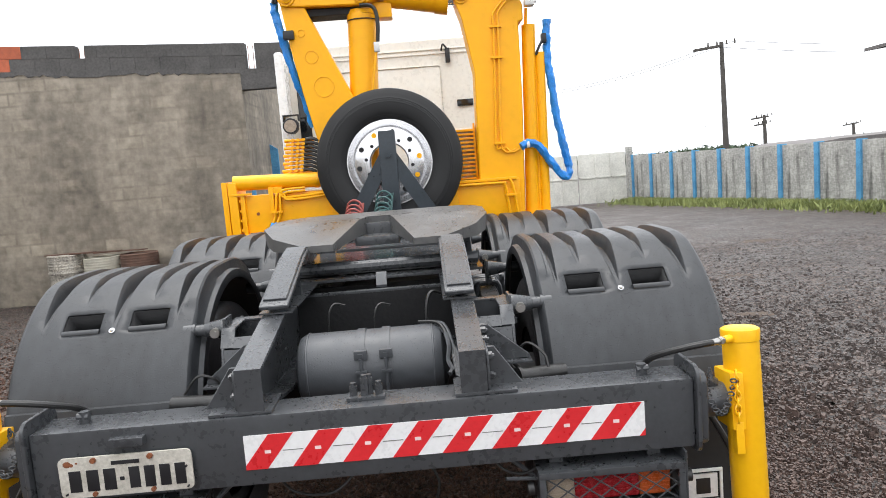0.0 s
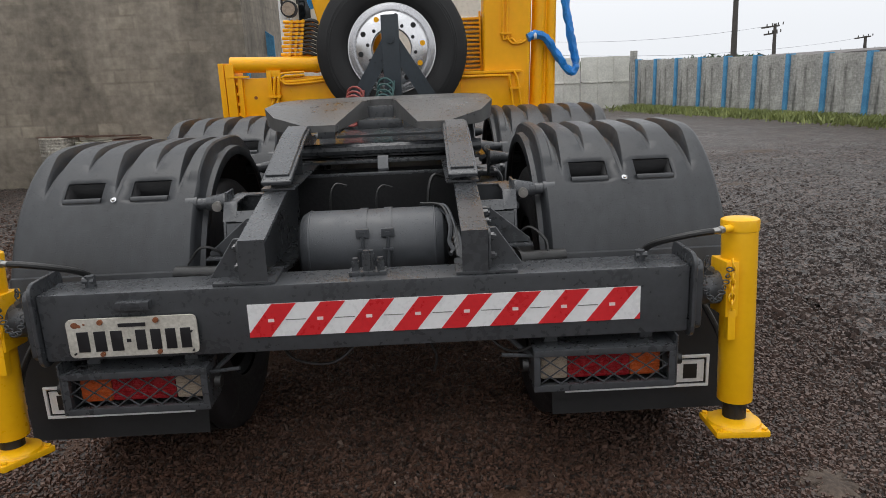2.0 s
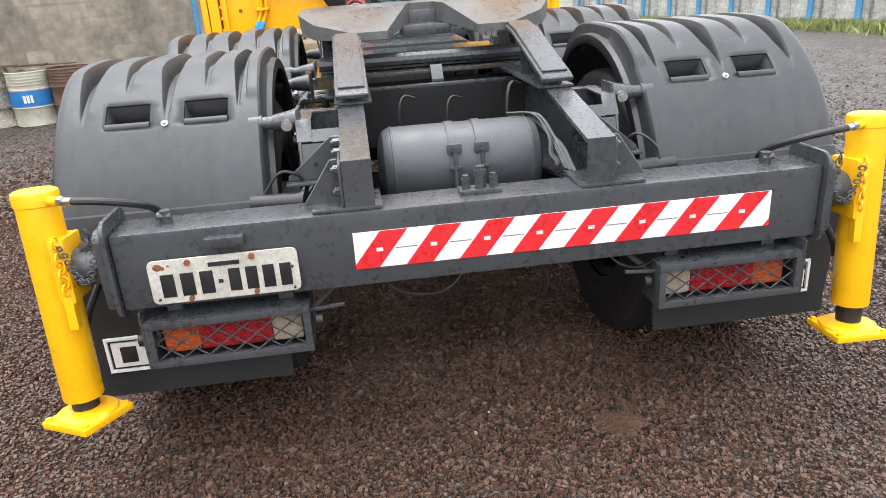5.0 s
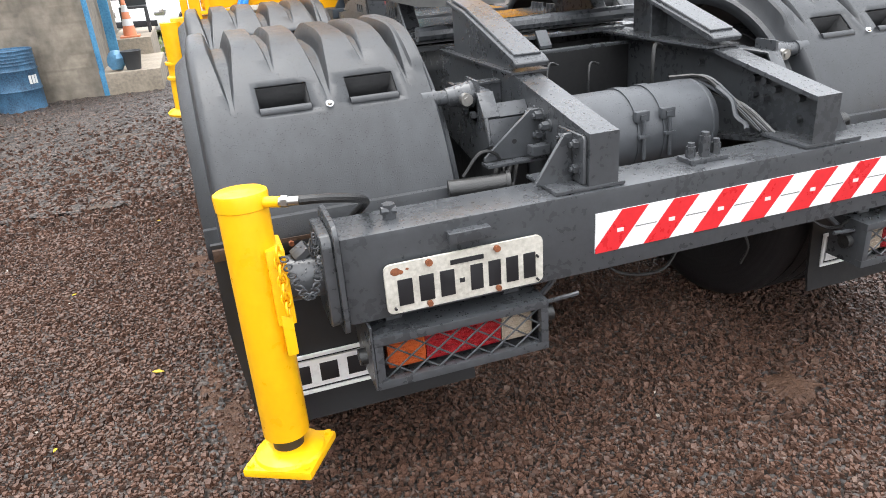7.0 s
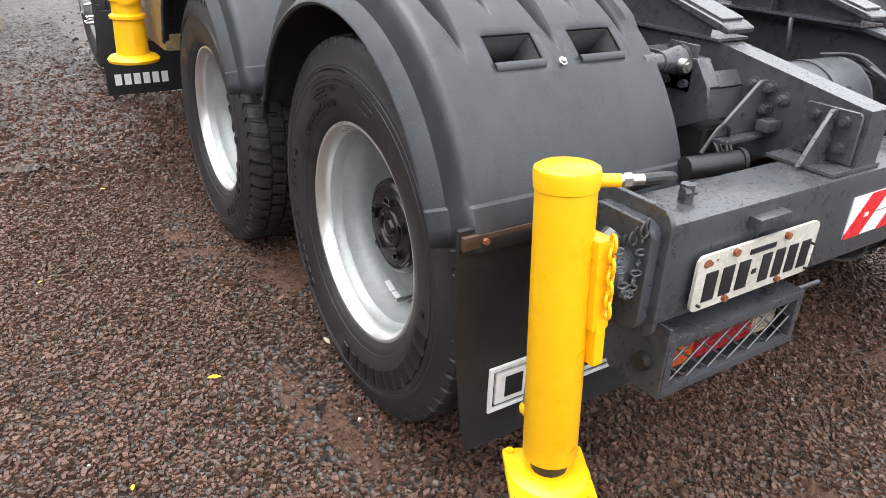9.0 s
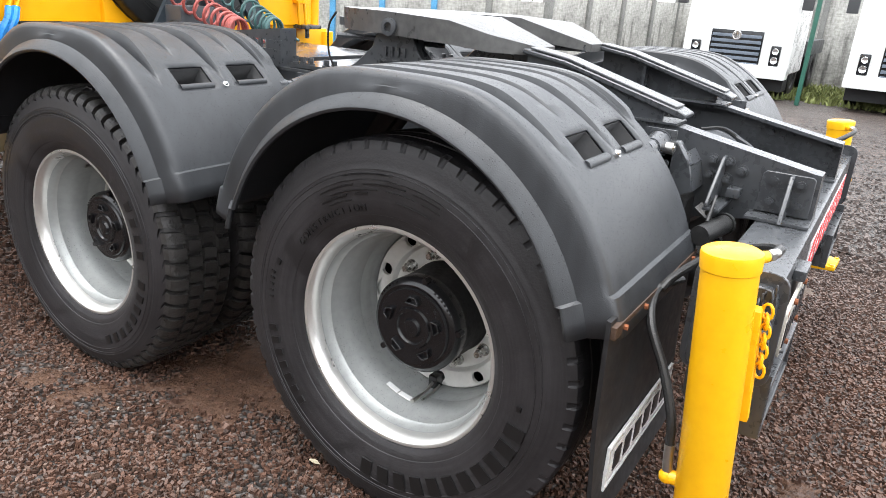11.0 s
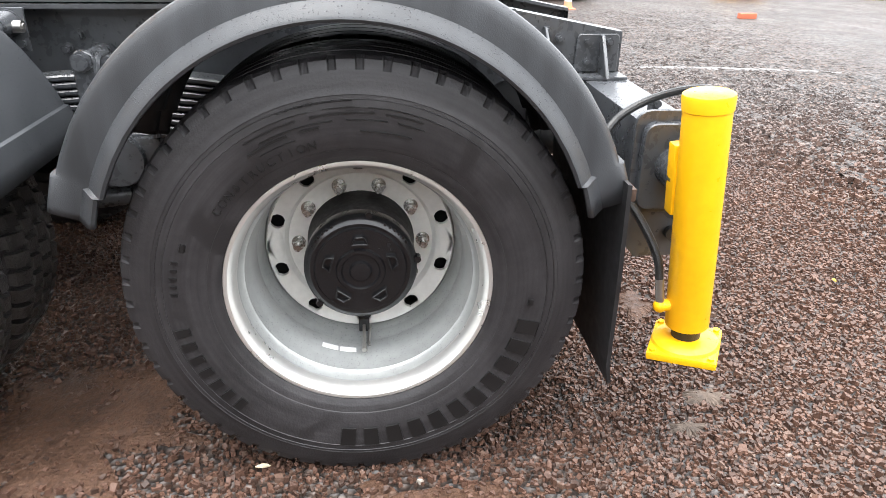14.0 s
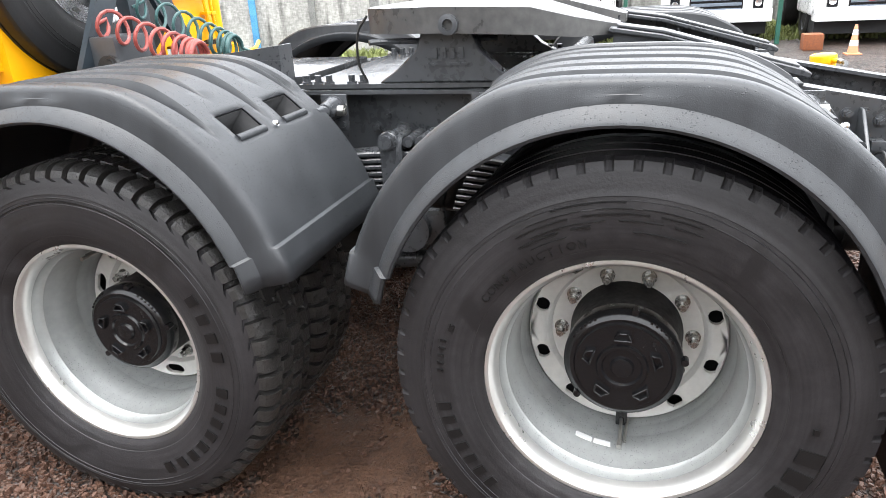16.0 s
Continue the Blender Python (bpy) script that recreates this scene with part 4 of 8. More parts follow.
    tube(bm, [(cx - s * 0.108, cy - 0.062, 0.956), (s * 0.990, cy - 0.062, 0.951), (s * 0.925, cy - 0.030, 0.932), (s * 0.885, cy + 0.030, 0.904), (s * 0.885, cy + 0.105, 0.866), (s * 0.915, cy + 0.160, 0.820), (s * 0.945, cy + 0.178, 0.795)], 0.0105, n=10)
    part("hose", bm, HOSE, leg)
    # lower hose up the outer face, into the beam's back
    bm = bm_new()
    cyl(bm, (cx + s * 0.0, cy + 0.05, 0.435), (cx + s * 0.0, cy + 0.074, 0.435), 0.016, n=12)
    ball(bm, (cx, cy + 0.074, 0.435), 0.018, seg=10)
    part("port", bm, YELLOW, leg)
    bm = bm_new()
    cyl(bm, (cx, cy + 0.074, 0.445), (cx - s * 0.008, cy + 0.076, 0.51), 0.011, n=12)
    part("hose_ferrule", bm, STEEL, leg)
    bm = bm_new()
    tube(bm, [(cx - s * 0.007, cy + 0.076, 0.50), (cx - s * 0.020, cy + 0.082, 0.57), (cx - s * 0.055, cy + 0.116, 0.66), (cx - s * 0.10, cy + 0.165, 0.745), (s * 0.975, cy + 0.185, 0.785), (s * 0.925, cy + 0.175, 0.80), (s * 0.87, cy + 0.150, 0.80)], 0.0105, n=10)
    part("hose", bm, HOSE, leg)


stabiliser(-1)
stabiliser(1)


# fenders: ribbed half-round plastic guards with two slots
def fender(s, y0):
    """s: side of the truck; y0: how far forward of the rear axle's place."""
    cy, cz = 0.876 + y0, 0.613
    R, H = 0.621, 0.596
    # outer lip, side wall, ribbed top, inner wall and lip: across, radius, share of the ribbing
    cols = [(1.238, 0.514, 0), (1.245, 0.515, 0), (1.248, 0.519, 0), (1.246, 0.523, 0), (1.2135, 0.550, 0), (1.2115, 0.566, 0), (1.209, 0.588, 0), (1.2065, 0.604, 0), (1.203, 0.612, 0), (1.197, 0.6175, 0), (1.188, 0.6205, 0), (1.176, R, 0)]
    # ribbed top: columns either stay put or follow a channel's walls as it narrows
    chans = ((1.125, 0.035, 0.052, 47), (1.005, 0.027, 0.030, 57), (0.882, 0.035, 0.052, 47), (0.765, 0.027, 0.030, 57), (0.668, 0.0235, 0.050, 49))
    steps = (1, 0.86, 0.72, 0.58, 0.45, 0.25, 0, -0.25, -0.45, -0.58, -0.72, -0.86, -1)
    lands = ((1.162,), (1.075, 1.060, 1.046), (0.954, 0.930), (0.830, 0.810), (0.720, 0.700), (0.643,))
    for k, land in enumerate(lands):
        cols += [(x, R, 1) for x in land]
        if k < 5:
            cols += [(chans[k], R, f) for f in steps]
    cols += [(0.638, R, 2), (0.634, R, 2), (0.612, R, 2), (0.607, 0.616, 2), (0.604, 0.600, 0), (0.600, 0.578, 0), (0.594, 0.566, 0), (0.578, 0.561, 0), (0.576, 0.530, 0)]

    def channel(c, f, e):
        """Where a channel's column lies and how deep it is sunk, e degrees up the arch."""
        mid, w, d, e0 = c
        k = min(max((e - e0) / 22, 0), 1)
        wall = min(1, (1 - abs(f)) / 0.5)
        return mid + w * (0.25 + 0.75 * k) * f, d * k * wall * wall * (3 - 2 * wall)
    phis = [12.5, 14, 19.6, 20.2, 22, 24, 30, 36, 41] + [43.5 + 1.25 * i for i in range(32)] + [86, 90, 94] + [98 + 1.25 * i for i in range(23)]
    phis += [127.5, 128.5, 130, 131.6, 133.5, 134.8, 135.8, 137, 138.5, 140, 144, 150, 156, 159.6, 160.2, 164, 168]
    bm = bm_new()
    rows, across = [], []
    for ph in phis:
        a = radians(ph)
        e = min(ph, 180 - ph)
        band = 0.010 if e <= 19.9 else 0.0
        row, spots = [], []
        for x, r, kind in cols:
            deep = 0.0
            if isinstance(x, tuple):
                x, deep = channel(x, kind, e)
                kind = 1
            lift = 0.010 * min(max((e - 51.5) / 2.5, 0), 1) * min(max((80 - e) / 20, 0.4), 1) if kind == 2 else 0
            rr = r + band + lift
            yy, zz = rr * math.cos(a), rr * math.sin(a)
            if r > 0.57:
                # the arch is flattened on top
                cap = H - (R - r) * 0.85 + lift
                k = 0.03
                t = max(k - abs(zz - cap), 0) / k
                zz = min(zz, cap) - t * t * k * 0.25
            zz -= deep * math.sin(a)
            yy -= deep * math.cos(a)
            spots.append(x)
            row.append(bm.verts.new((s * x, cy + yy, cz + zz)))
        rows.append(row)
        across.append(spots)
    slots = ((0.930, 1.060), (0.700, 0.830))
    for i in range(len(phis) - 1):
        for j in range(len(cols) - 1):
            xm, pm = (across[i][j] + across[i][j + 1]) / 2, (phis[i] + phis[i + 1]) / 2
            if 127.5 < pm < 135.8 and any(a < xm < b for a, b in slots):
                continue
            bm.faces.new((rows[i][j], rows[i][j + 1], rows[i + 1][j + 1], rows[i + 1][j]))
    ob = part("fender", bm, FENDER, truck, "ribbed charcoal plastic wheel fender with rain beads")
    md = ob.modifiers.new("thickness", "SOLIDIFY")
    md.thickness, md.offset = 0.006, 0
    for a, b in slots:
        # sunk pocket behind the slot, lined near-black: its shade is in the colour
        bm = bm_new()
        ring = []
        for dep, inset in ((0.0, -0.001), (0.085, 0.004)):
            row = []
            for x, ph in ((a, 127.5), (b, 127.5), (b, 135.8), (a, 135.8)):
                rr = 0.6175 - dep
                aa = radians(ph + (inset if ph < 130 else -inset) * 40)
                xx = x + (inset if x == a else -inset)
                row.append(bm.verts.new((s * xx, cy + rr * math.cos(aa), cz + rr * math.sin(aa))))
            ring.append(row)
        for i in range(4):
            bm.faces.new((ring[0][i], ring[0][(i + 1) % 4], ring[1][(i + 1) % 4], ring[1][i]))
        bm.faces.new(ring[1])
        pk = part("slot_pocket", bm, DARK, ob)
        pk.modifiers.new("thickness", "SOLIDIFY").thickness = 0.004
        bm = bm_new()
        ang = radians(134.9)
        c = (cy + 0.6165 * math.cos(ang), cz + 0.6165 * math.sin(ang))
        cyl(bm, (s * (a + 0.001), *c), (s * (b - 0.001), *c), 0.0135, n=14)
        part("slot_roll", bm, FENDER, ob)
    bm = bm_new()
    ang = radians(135.2)
    d = Vector((0, math.cos(ang), math.sin(ang)))
    p0 = Vector((s * 0.885, cy, cz)) + d * 0.618
    cyl(bm, p0, p0 + d * 0.012, 0.010, n=16)
    ball(bm, p0 + d * 0.012, 0.008, seg=10)
    part("cap_bolt", bm, CHROME, ob, "bright capped bolt")
    # carrying tubes to the chassis
    for ang in (136.4, 44):
        c = (cy + 0.60 * math.cos(radians(ang)), cz + 0.60 * math.sin(radians(ang)))
        bm = bm_new()
        cyl(bm, (s * 0.64, *c), (s * 0.50, *c), 0.021)
        cyl(bm, (s * 0.64, *c), (s * 0.60, *c), 0.026)
        cyl(bm, (s * 0.57, *c), (s * 0.505, *c), 0.024, 0.036)
        cyl(bm, (s * 0.505, *c), (s * 0.496, *c), 0.038)
        tubep = part("carrier_tube", bm, CHASSIS, ob)
        bm = bm_new()
        box(bm, (min(s * 0.486, s * 0.496), c[0] - 0.045, c[1] - 0.075), (max(s * 0.486, s * 0.496), c[0] + 0.045, c[1] + 0.042), 0.004)
        for dy, dz in ((-0.028, -0.052), (0.028, -0.052)):
            cyl(bm, (s * 0.494, c[0] + dy, c[1] + dz), (s * 0.512, c[0] + dy, c[1] + dz), 0.011, n=6)
        part("clamp_plate", bm, CHASSIS, tubep)
        bm = bm_new()
        sg = -1 if ang > 90 else 1
        cyl(bm, (s * 0.525, c[0] + sg * 0.022, c[1] - 0.004), (s * 0.525, c[0] + sg * 0.050, c[1] - 0.004), 0.017, n=14)
        cyl(bm, (s * 0.525, c[0] + sg * 0.050, c[1] - 0.004), (s * 0.525, c[0] + sg * 0.054, c[1] - 0.004), 0.009, n=6)
        part("clamp_bolt", bm, STEEL, tubep)
    return ob


for s in (-1, 1):
    fender(s, -0.012)
    fender(s, STEP - 0.03)


# mud flaps behind the rear wheels, with a white emblem of plain bars
STRIPM = mat("rusty_strip", (0.055, 0.030, 0.018), 0.6, vary=0.5, scale=20, bump=0.3)


def mud_flap(s):
    bm = bm_new()
    pts = [(0.262, 0.790), (0.272, 0.792), (0.268, 0.55), (0.258, 0.31), (0.246, 0.252), (0.238, 0.254), (0.248, 0.312), (0.258, 0.55)]
    prism(bm, pts, "x", s * 0.60, s * 1.238)
    # the lower outer corner is cut to a point
    bmesh.ops.bisect_plane(bm, geom=bm.verts[:] + bm.edges[:] + bm.faces[:], plane_co=(s * 1.238, 0, 0.56), plane_no=(s * 1.0, 0, -0.10), clear_outer=True)
    bmesh.ops.holes_fill(bm, edges=[e for e in bm.edges if e.is_boundary])
    f = part("mud_flap", bm, FLAPM, truck, "black rubber mud flap with a white framed emblem")
    bm = bm_new()
    u, v = min(s * 0.60, s * 1.235), max(s * 0.60, s * 1.235)
    box(bm, (u, 0.250, 0.752), (v, 0.262, 0.780), 0.001)
    part("fixing_strip", bm, STRIPM, f)
    for k in range(5):
        bm = bm_new()
        x = u + 0.05 + (v - u - 0.1) * k / 4
        cyl(bm, (x, 0.252, 0.766), (x, 0.242, 0.766), 0.007, n=6)
        part("bolt", bm, RUST, f)
    ex0, ex1, ez0, ez1 = 0.645, 1.150, 0.331, 0.449
    for a, b, lo, hi in ((ex0, ex1, ez1 - 0.010, ez1), (ex0, ex1, ez0, ez0 + 0.010), (ex0, ex0 + 0.010, ez0 + 0.010, ez1 - 0.010), (ex1 - 0.010, ex1, ez0 + 0.010, ez1 - 0.010)):
        bm = bm_new()
        box(bm, (min(s * a, s * b), 0.2435, lo), (max(s * a, s * b), 0.251, hi), 0.001)
        part("emblem_frame", bm, WHT, f)
    bm = bm_new()
    box(bm, (min(s * (ex0 + 0.018), s * (ex1 - 0.018)), 0.2445, ez0 + 0.018), (max(s * (ex0 + 0.018), s * (ex1 - 0.018)), 0.251, ez1 - 0.018))
    part("emblem_field", bm, WHT, f)
    n = 6
    w = (ex1 - ex0 - 0.06) / n
    for k in range(n):
        a, b = ex0 + 0.03 + w * k + 0.013, ex0 + 0.03 + w * (k + 1) - 0.013
        bm = bm_new()
        box(bm, (min(s * a, s * b), 0.2425, ez0 + 0.032), (max(s * a, s * b), 0.246, ez1 - 0.032), 0.001)
        part("emblem_bar", bm, INK, f)


mud_flap(-1)
mud_flap(1)


# ---- wheels ----
def rim_mesh():
    """Outer wheel of a pair: x = 0 at the outer flange, +x towards the vehicle; axis through the origin."""
    bm = bm_new()
    lathe(bm, [(0.034, 0.2790), (0.060, 0.274), (0.066, 0.268), (0.110, 0.262), (0.118, 0.258),
               (0.180, 0.2545), (0.184, 0.2555), (0.188, 0.2540), (0.204, 0.2525), (0.214, 0.2485), (0.220, 0.2495), (0.227, 0.2470), (0.246, 0.2460), (0.262, 0.2445)], (0, 0, 0), n=96)
    return finish(bm, "rim", RIM)


def disc_mesh(hole_r, hole_t):
    """The pierced disc; hole_r, hole_t: half size of the hand holes outwards and round the disc."""
    bm = bm_new()
    r1, r2, q, n = 0.196, 0.2385, 0.219, 10
    for k in range(n):
        mid = radians(18 + 36 * k)
        outer = []
        for a in np.linspace(-18, 18, 6)[:-1]:
            outer.append((r2, mid + radians(a)))
        for r in np.linspace(r2, r1, 4)[:-1]:
            outer.append((r, mid + radians(18)))
        for a in np.linspace(18, -18, 6)[:-1]:
            outer.append((r1, mid + radians(a)))
        for r in np.linspace(r1, r2, 4)[:-1]:
            outer.append((r, mid - radians(18)))
        hc = (q * math.cos(mid), q * math.sin(mid))
        O = [bm.verts.new((0.244 + 0.011 * (1 - (r - r1) / (r2 - r1)), r * math.cos(a), r * math.sin(a))) for r, a in outer]
        H, H2 = [], []
        for r, a in outer:
            y, z = r * math.cos(a) - hc[0], r * math.sin(a) - hc[1]
            d = math.hypot(y, z)
            cr, sr = math.cos(mid), math.sin(mid)
            eu, ev = (y * cr + z * sr) / d * hole_r, (z * cr - y * sr) / d * hole_t
            hy, hz = hc[0] + eu * cr - ev * sr, hc[1] + eu * sr + ev * cr
            H.append(bm.verts.new((0.250, hy, hz)))
            H2.append(bm.verts.new((0.262, hy, hz)))
        for i in range(len(O)):
            j = (i + 1) % len(O)
            bm.faces.new((O[i], O[j], H[j], H[i]))
            bm.faces.new((H[i], H[j], H2[j], H2[i]))
    lathe(bm, [(0.255, 0.196), (0.262, 0.190), (0.270, 0.186), (0.272, 0.10)], (0, 0, 0), n=96)
    lathe(bm, [(0.264, 0.2445), (0.254, 0.2435), (0.247, 0.2415), (0.244, 0.2385)], (0, 0, 0), n=96)
    bmesh.ops.remove_doubles(bm, verts=bm.verts, dist=0.0004)
    return finish(bm, "disc", DISC)


def tyre_mesh(name, lugs, chunky, cut_in=True):
    """Tyre with its tread cut into blocks: one skin, grooves sunk into it."""
    # steep-walled cross grooves: where in each pitch the groove ends and the block begins
    steps = (0.0, 0.24, 0.28, 0.52, 0.74, 0.96) if chunky else (0.0, 0.07, 0.17, 0.27, 0.34, 0.66)
    per = len(steps)
    n = lugs * per
    deep = 0.017
    side = [(0.012, 0.303), (-0.006, 0.306), (-0.014, 0.318), (-0.016, 0.322), (-0.020, 0.335), (-0.0215, 0.336), (-0.0235, 0.340), (-0.028, 0.360), (-0.032, 0.385), (-0.034, 0.410), (-0.0342, 0.4245), (-0.0355, 0.4255), (-0.0340, 0.4268),
            (-0.0335, 0.432), (-0.0322, 0.4405), (-0.0335, 0.4415), (-0.0318, 0.4428), (-0.031, 0.449), (-0.0318, 0.4505), (-0.0295, 0.457), (-0.026, 0.468)] + ([(-0.021, 0.480)] if chunky else [(-0.0235, 0.482)])
    cols = [(x, r, -1) for x, r in side] + ([(-0.017, 0.490, 0), (-0.010, 0.506, 0), (0.000, 0.515, 0), (0.012, 0.520, 0)] if chunky else [(-0.0205, 0.490, 0), (-0.0185, 0.496, 0), (-0.0145, 0.508, 0), (-0.010, 0.5155, 0), (-0.002, 0.519, 0), (0.006, 0.521, 0), (0.012, 0.5215, 0)])
    for k, (a, b) in enumerate(((0.012, 0.050), (0.060, 0.110), (0.120, 0.170), (0.180, 0.218))):
        if k:
            cols += [(a - 0.003, 0.510, -1), (a, 0.522, k)]
        cols += [(b, 0.522 if k < 3 else 0.520, k)] + ([(b + 0.003, 0.510, -1)] if k < 3 else [])
    cols += [(0.230, 0.515, 3), (0.240, 0.505, 3), (0.250, 0.485, -1), (0.262, 0.45, -1), (0.264, 0.40, -1), (0.255, 0.34, -1), (0.242, 0.306, -1)]
    bm = bm_new()
    rings = []
    for x, r, k in cols:
        ring = []
        for i in range(n):
            rr, xx = r, x
            if k >= 0 and cut_in:
                gap = i % per
                if not chunky:
                    if k == 0 and gap in (1, 2, 3) and 0.492 < r and x < 0.008:
                        bite = 1.0 if gap == 2 else 0.75
                        rr, xx = r - 0.0045 * bite * (r > 0.50), x + 0.005 * bite * (0.50 < r < 0.517)
                elif gap < 2:
                    if k in (0, 3) and (x < 0.02 or x > 0.21):
                        rr -= deep * (1.0 if r > 0.50 else 0.3)
                        xx += 0.012 * (1 if k == 0 else -1)
                    else:
                        rr -= deep
                elif gap == 4 and r > 0.514:
                    rr -= 0.002
            half = {0: 0.0, 1: 0.5, 2: 0.0, 3: 0.5}.get(k, 0.25 if x > 0.03 and x < 0.215 else (0.5 if x > 0.2 else 0.0))
            skew = 0.35 * (x - 0.11) / 0.1 if chunky and k >= 0 else 0
            th = 2 * math.pi * (i // per + steps[i % per] + half + skew) / lugs
            ring.append(bm.verts.new((xx, rr * math.cos(th), rr * math.sin(th))))
        rings.append(ring)
    for p, q in zip(rings, rings[1:]):
        for i in range(n):
            j = (i + 1) % n
            bm.faces.new((p[i], p[j], q[j], q[i]))
    me = finish(bm, name, RUBBER, 24)
    if chunky:
        me.materials.append(LUGS)
        for p in me.polygons:
            if math.hypot(p.center.y, p.center.z) > 0.488:
                p.material_index = 1
    return me


def arc_bars(bars, r0, r1, x, thick):
    """Raised bars round a sidewall: (start, end) in degrees, counted in the wheel's own plane."""
    bm = bm_new()
    for a, b in bars:
        n = max(2, int(abs(b - a) / 2.5))
        ring = [(r0, r1)] * (n + 1)
        vs = []
        for i in range(n + 1):
            t = radians(a + (b - a) * i / n)
            vs.append([bm.verts.new((xx, r * math.cos(t), r * math.sin(t))) for xx, r in ((x, r0), (x - thick, r0 + 0.001), (x - thick, r1 - 0.001), (x, r1))])
        for p, q in zip(vs, vs[1:]):
            for k in range(3):
                bm.faces.new((p[k], p[k + 1], q[k + 1], q[k]))
        bm.faces.new(vs[0]), bm.faces.new(vs[-1][::-1])
    return bm


RIM_ME = rim_mesh()
DISC_ROUND, DISC_OVAL = disc_mesh(0.0195, 0.0195), disc_mesh(0.0185, 0.034)
TYRE_A = tyre_mesh("tyre", 58, False)
TYRE_B = tyre_mesh("tyre", 60, True)
TYRE_S = tyre_mesh("tyre", 20, False, False)
TYRE_S.materials[0] = NEWRUB
LUG_R = 0.1610


def hub_mesh():
    bm = bm_new()
    lathe(bm, [(0.343, 0.140), (0.300, 0.139), (0.292, 0.136), (0.186, 0.134), (0.178, 0.1355), (0.152, 0.137), (0.136, 0.136), (0.127, 0.129), (0.122, 0.120), (0.124, 0.112), (0.118, 0.108), (0.118, 0.060), (0.112, 0.056), (0.112, 0.047), (0.118, 0.043), (0.118, 0.028), (0.110, 0.023), (0.108, 0.012), (0.108, 0.001)], (0, 0, 0), n=64)
    # five raised windows, a broken ring and a round boss on the cap's face
    for k in range(5):
        m = Matrix.Rotation(radians(90 + 72 * k), 4, "X")
        for p in ([(0.070, -0.020), (0.074, -0.020), (0.074, 0.020), (0.070, 0.020)], [(0.074, -0.020), (0.092, -0.012), (0.092, -0.008), (0.074, -0.015)],
                  [(0.074, 0.015), (0.092, 0.008), (0.092, 0.012), (0.074, 0.020)], [(0.088, -0.0085), (0.092, -0.0085), (0.092, 0.0085), (0.088, 0.0085)]):
            old = set(bm.verts)
            prism(bm, p, "x", 0.106, 0.1185, 0.0012)
            bmesh.ops.transform(bm, matrix=m, verts=[v for v in bm.verts if v not in old])
    for a0, a1 in ((20, 110), (150, 215), (250, 335)):
        vs = []
        for i in range(9):
            t = radians(a0 + (a1 - a0) * i / 8)
            w = 0.001 + 0.008 * math.sin(math.pi * i / 8)
            vs.append([bm.verts.new((x, r * math.cos(t), r * math.sin(t))) for x, r in ((0.119, 0.046), (0.111, 0.0475), (0.111, 0.0475 + w), (0.119, 0.050 + w))])
        for p, q in zip(vs, vs[1:]):
            for i in range(3):
                bm.faces.new((p[i], p[i + 1], q[i + 1], q[i]))
    for a in (100, 172, 318):
        m = Matrix.Rotation(radians(a), 4, "X")
        old = set(bm.verts)
        cyl(bm, (0.150, 0.139, 0), (0.128, 0.139, 0), 0.0085, n=10)
        bmesh.ops.transform(bm, matrix=m, verts=[v for v in bm.verts if v not in old])
    for k in range(16):
        if k % 8 < 6:
            m = Matrix.Rotation(radians(30 + 6 * k + (40 if k > 7 else 0)), 4, "X")
            box(bm, (0.1255, 0.1245, -0.003), (0.1330, 0.1315, 0.003), 0.001, rot=m)
    for v in bm.verts:
        v.co.x -= 0.028
    me = finish(bm, "hub", HUB)
    me.materials.append(BARREL)
    for p in me.polygons:
        if p.center.x > 0.152 and math.hypot(p.center.y, p.center.z) < 0.141:
            p.material_index = 1
    return me


HUB_ME = hub_mesh()


def nut_mesh():
    bm = bm_new()
    cyl(bm, (0.274, 0, 0), (0.266, 0, 0), 0.0185, n=20)
    cyl(bm, (0.266, 0, 0), (0.262, 0, 0), 0.0158, n=20)
    cyl(bm, (0.262, 0, 0), (0.241, 0, 0), 0.0142, n=6)
    cyl(bm, (0.241, 0, 0), (0.226, 0, 0), 0.0090, n=12)
    return finish(bm, "nut", NUTM)


NUT_ME = nut_mesh()


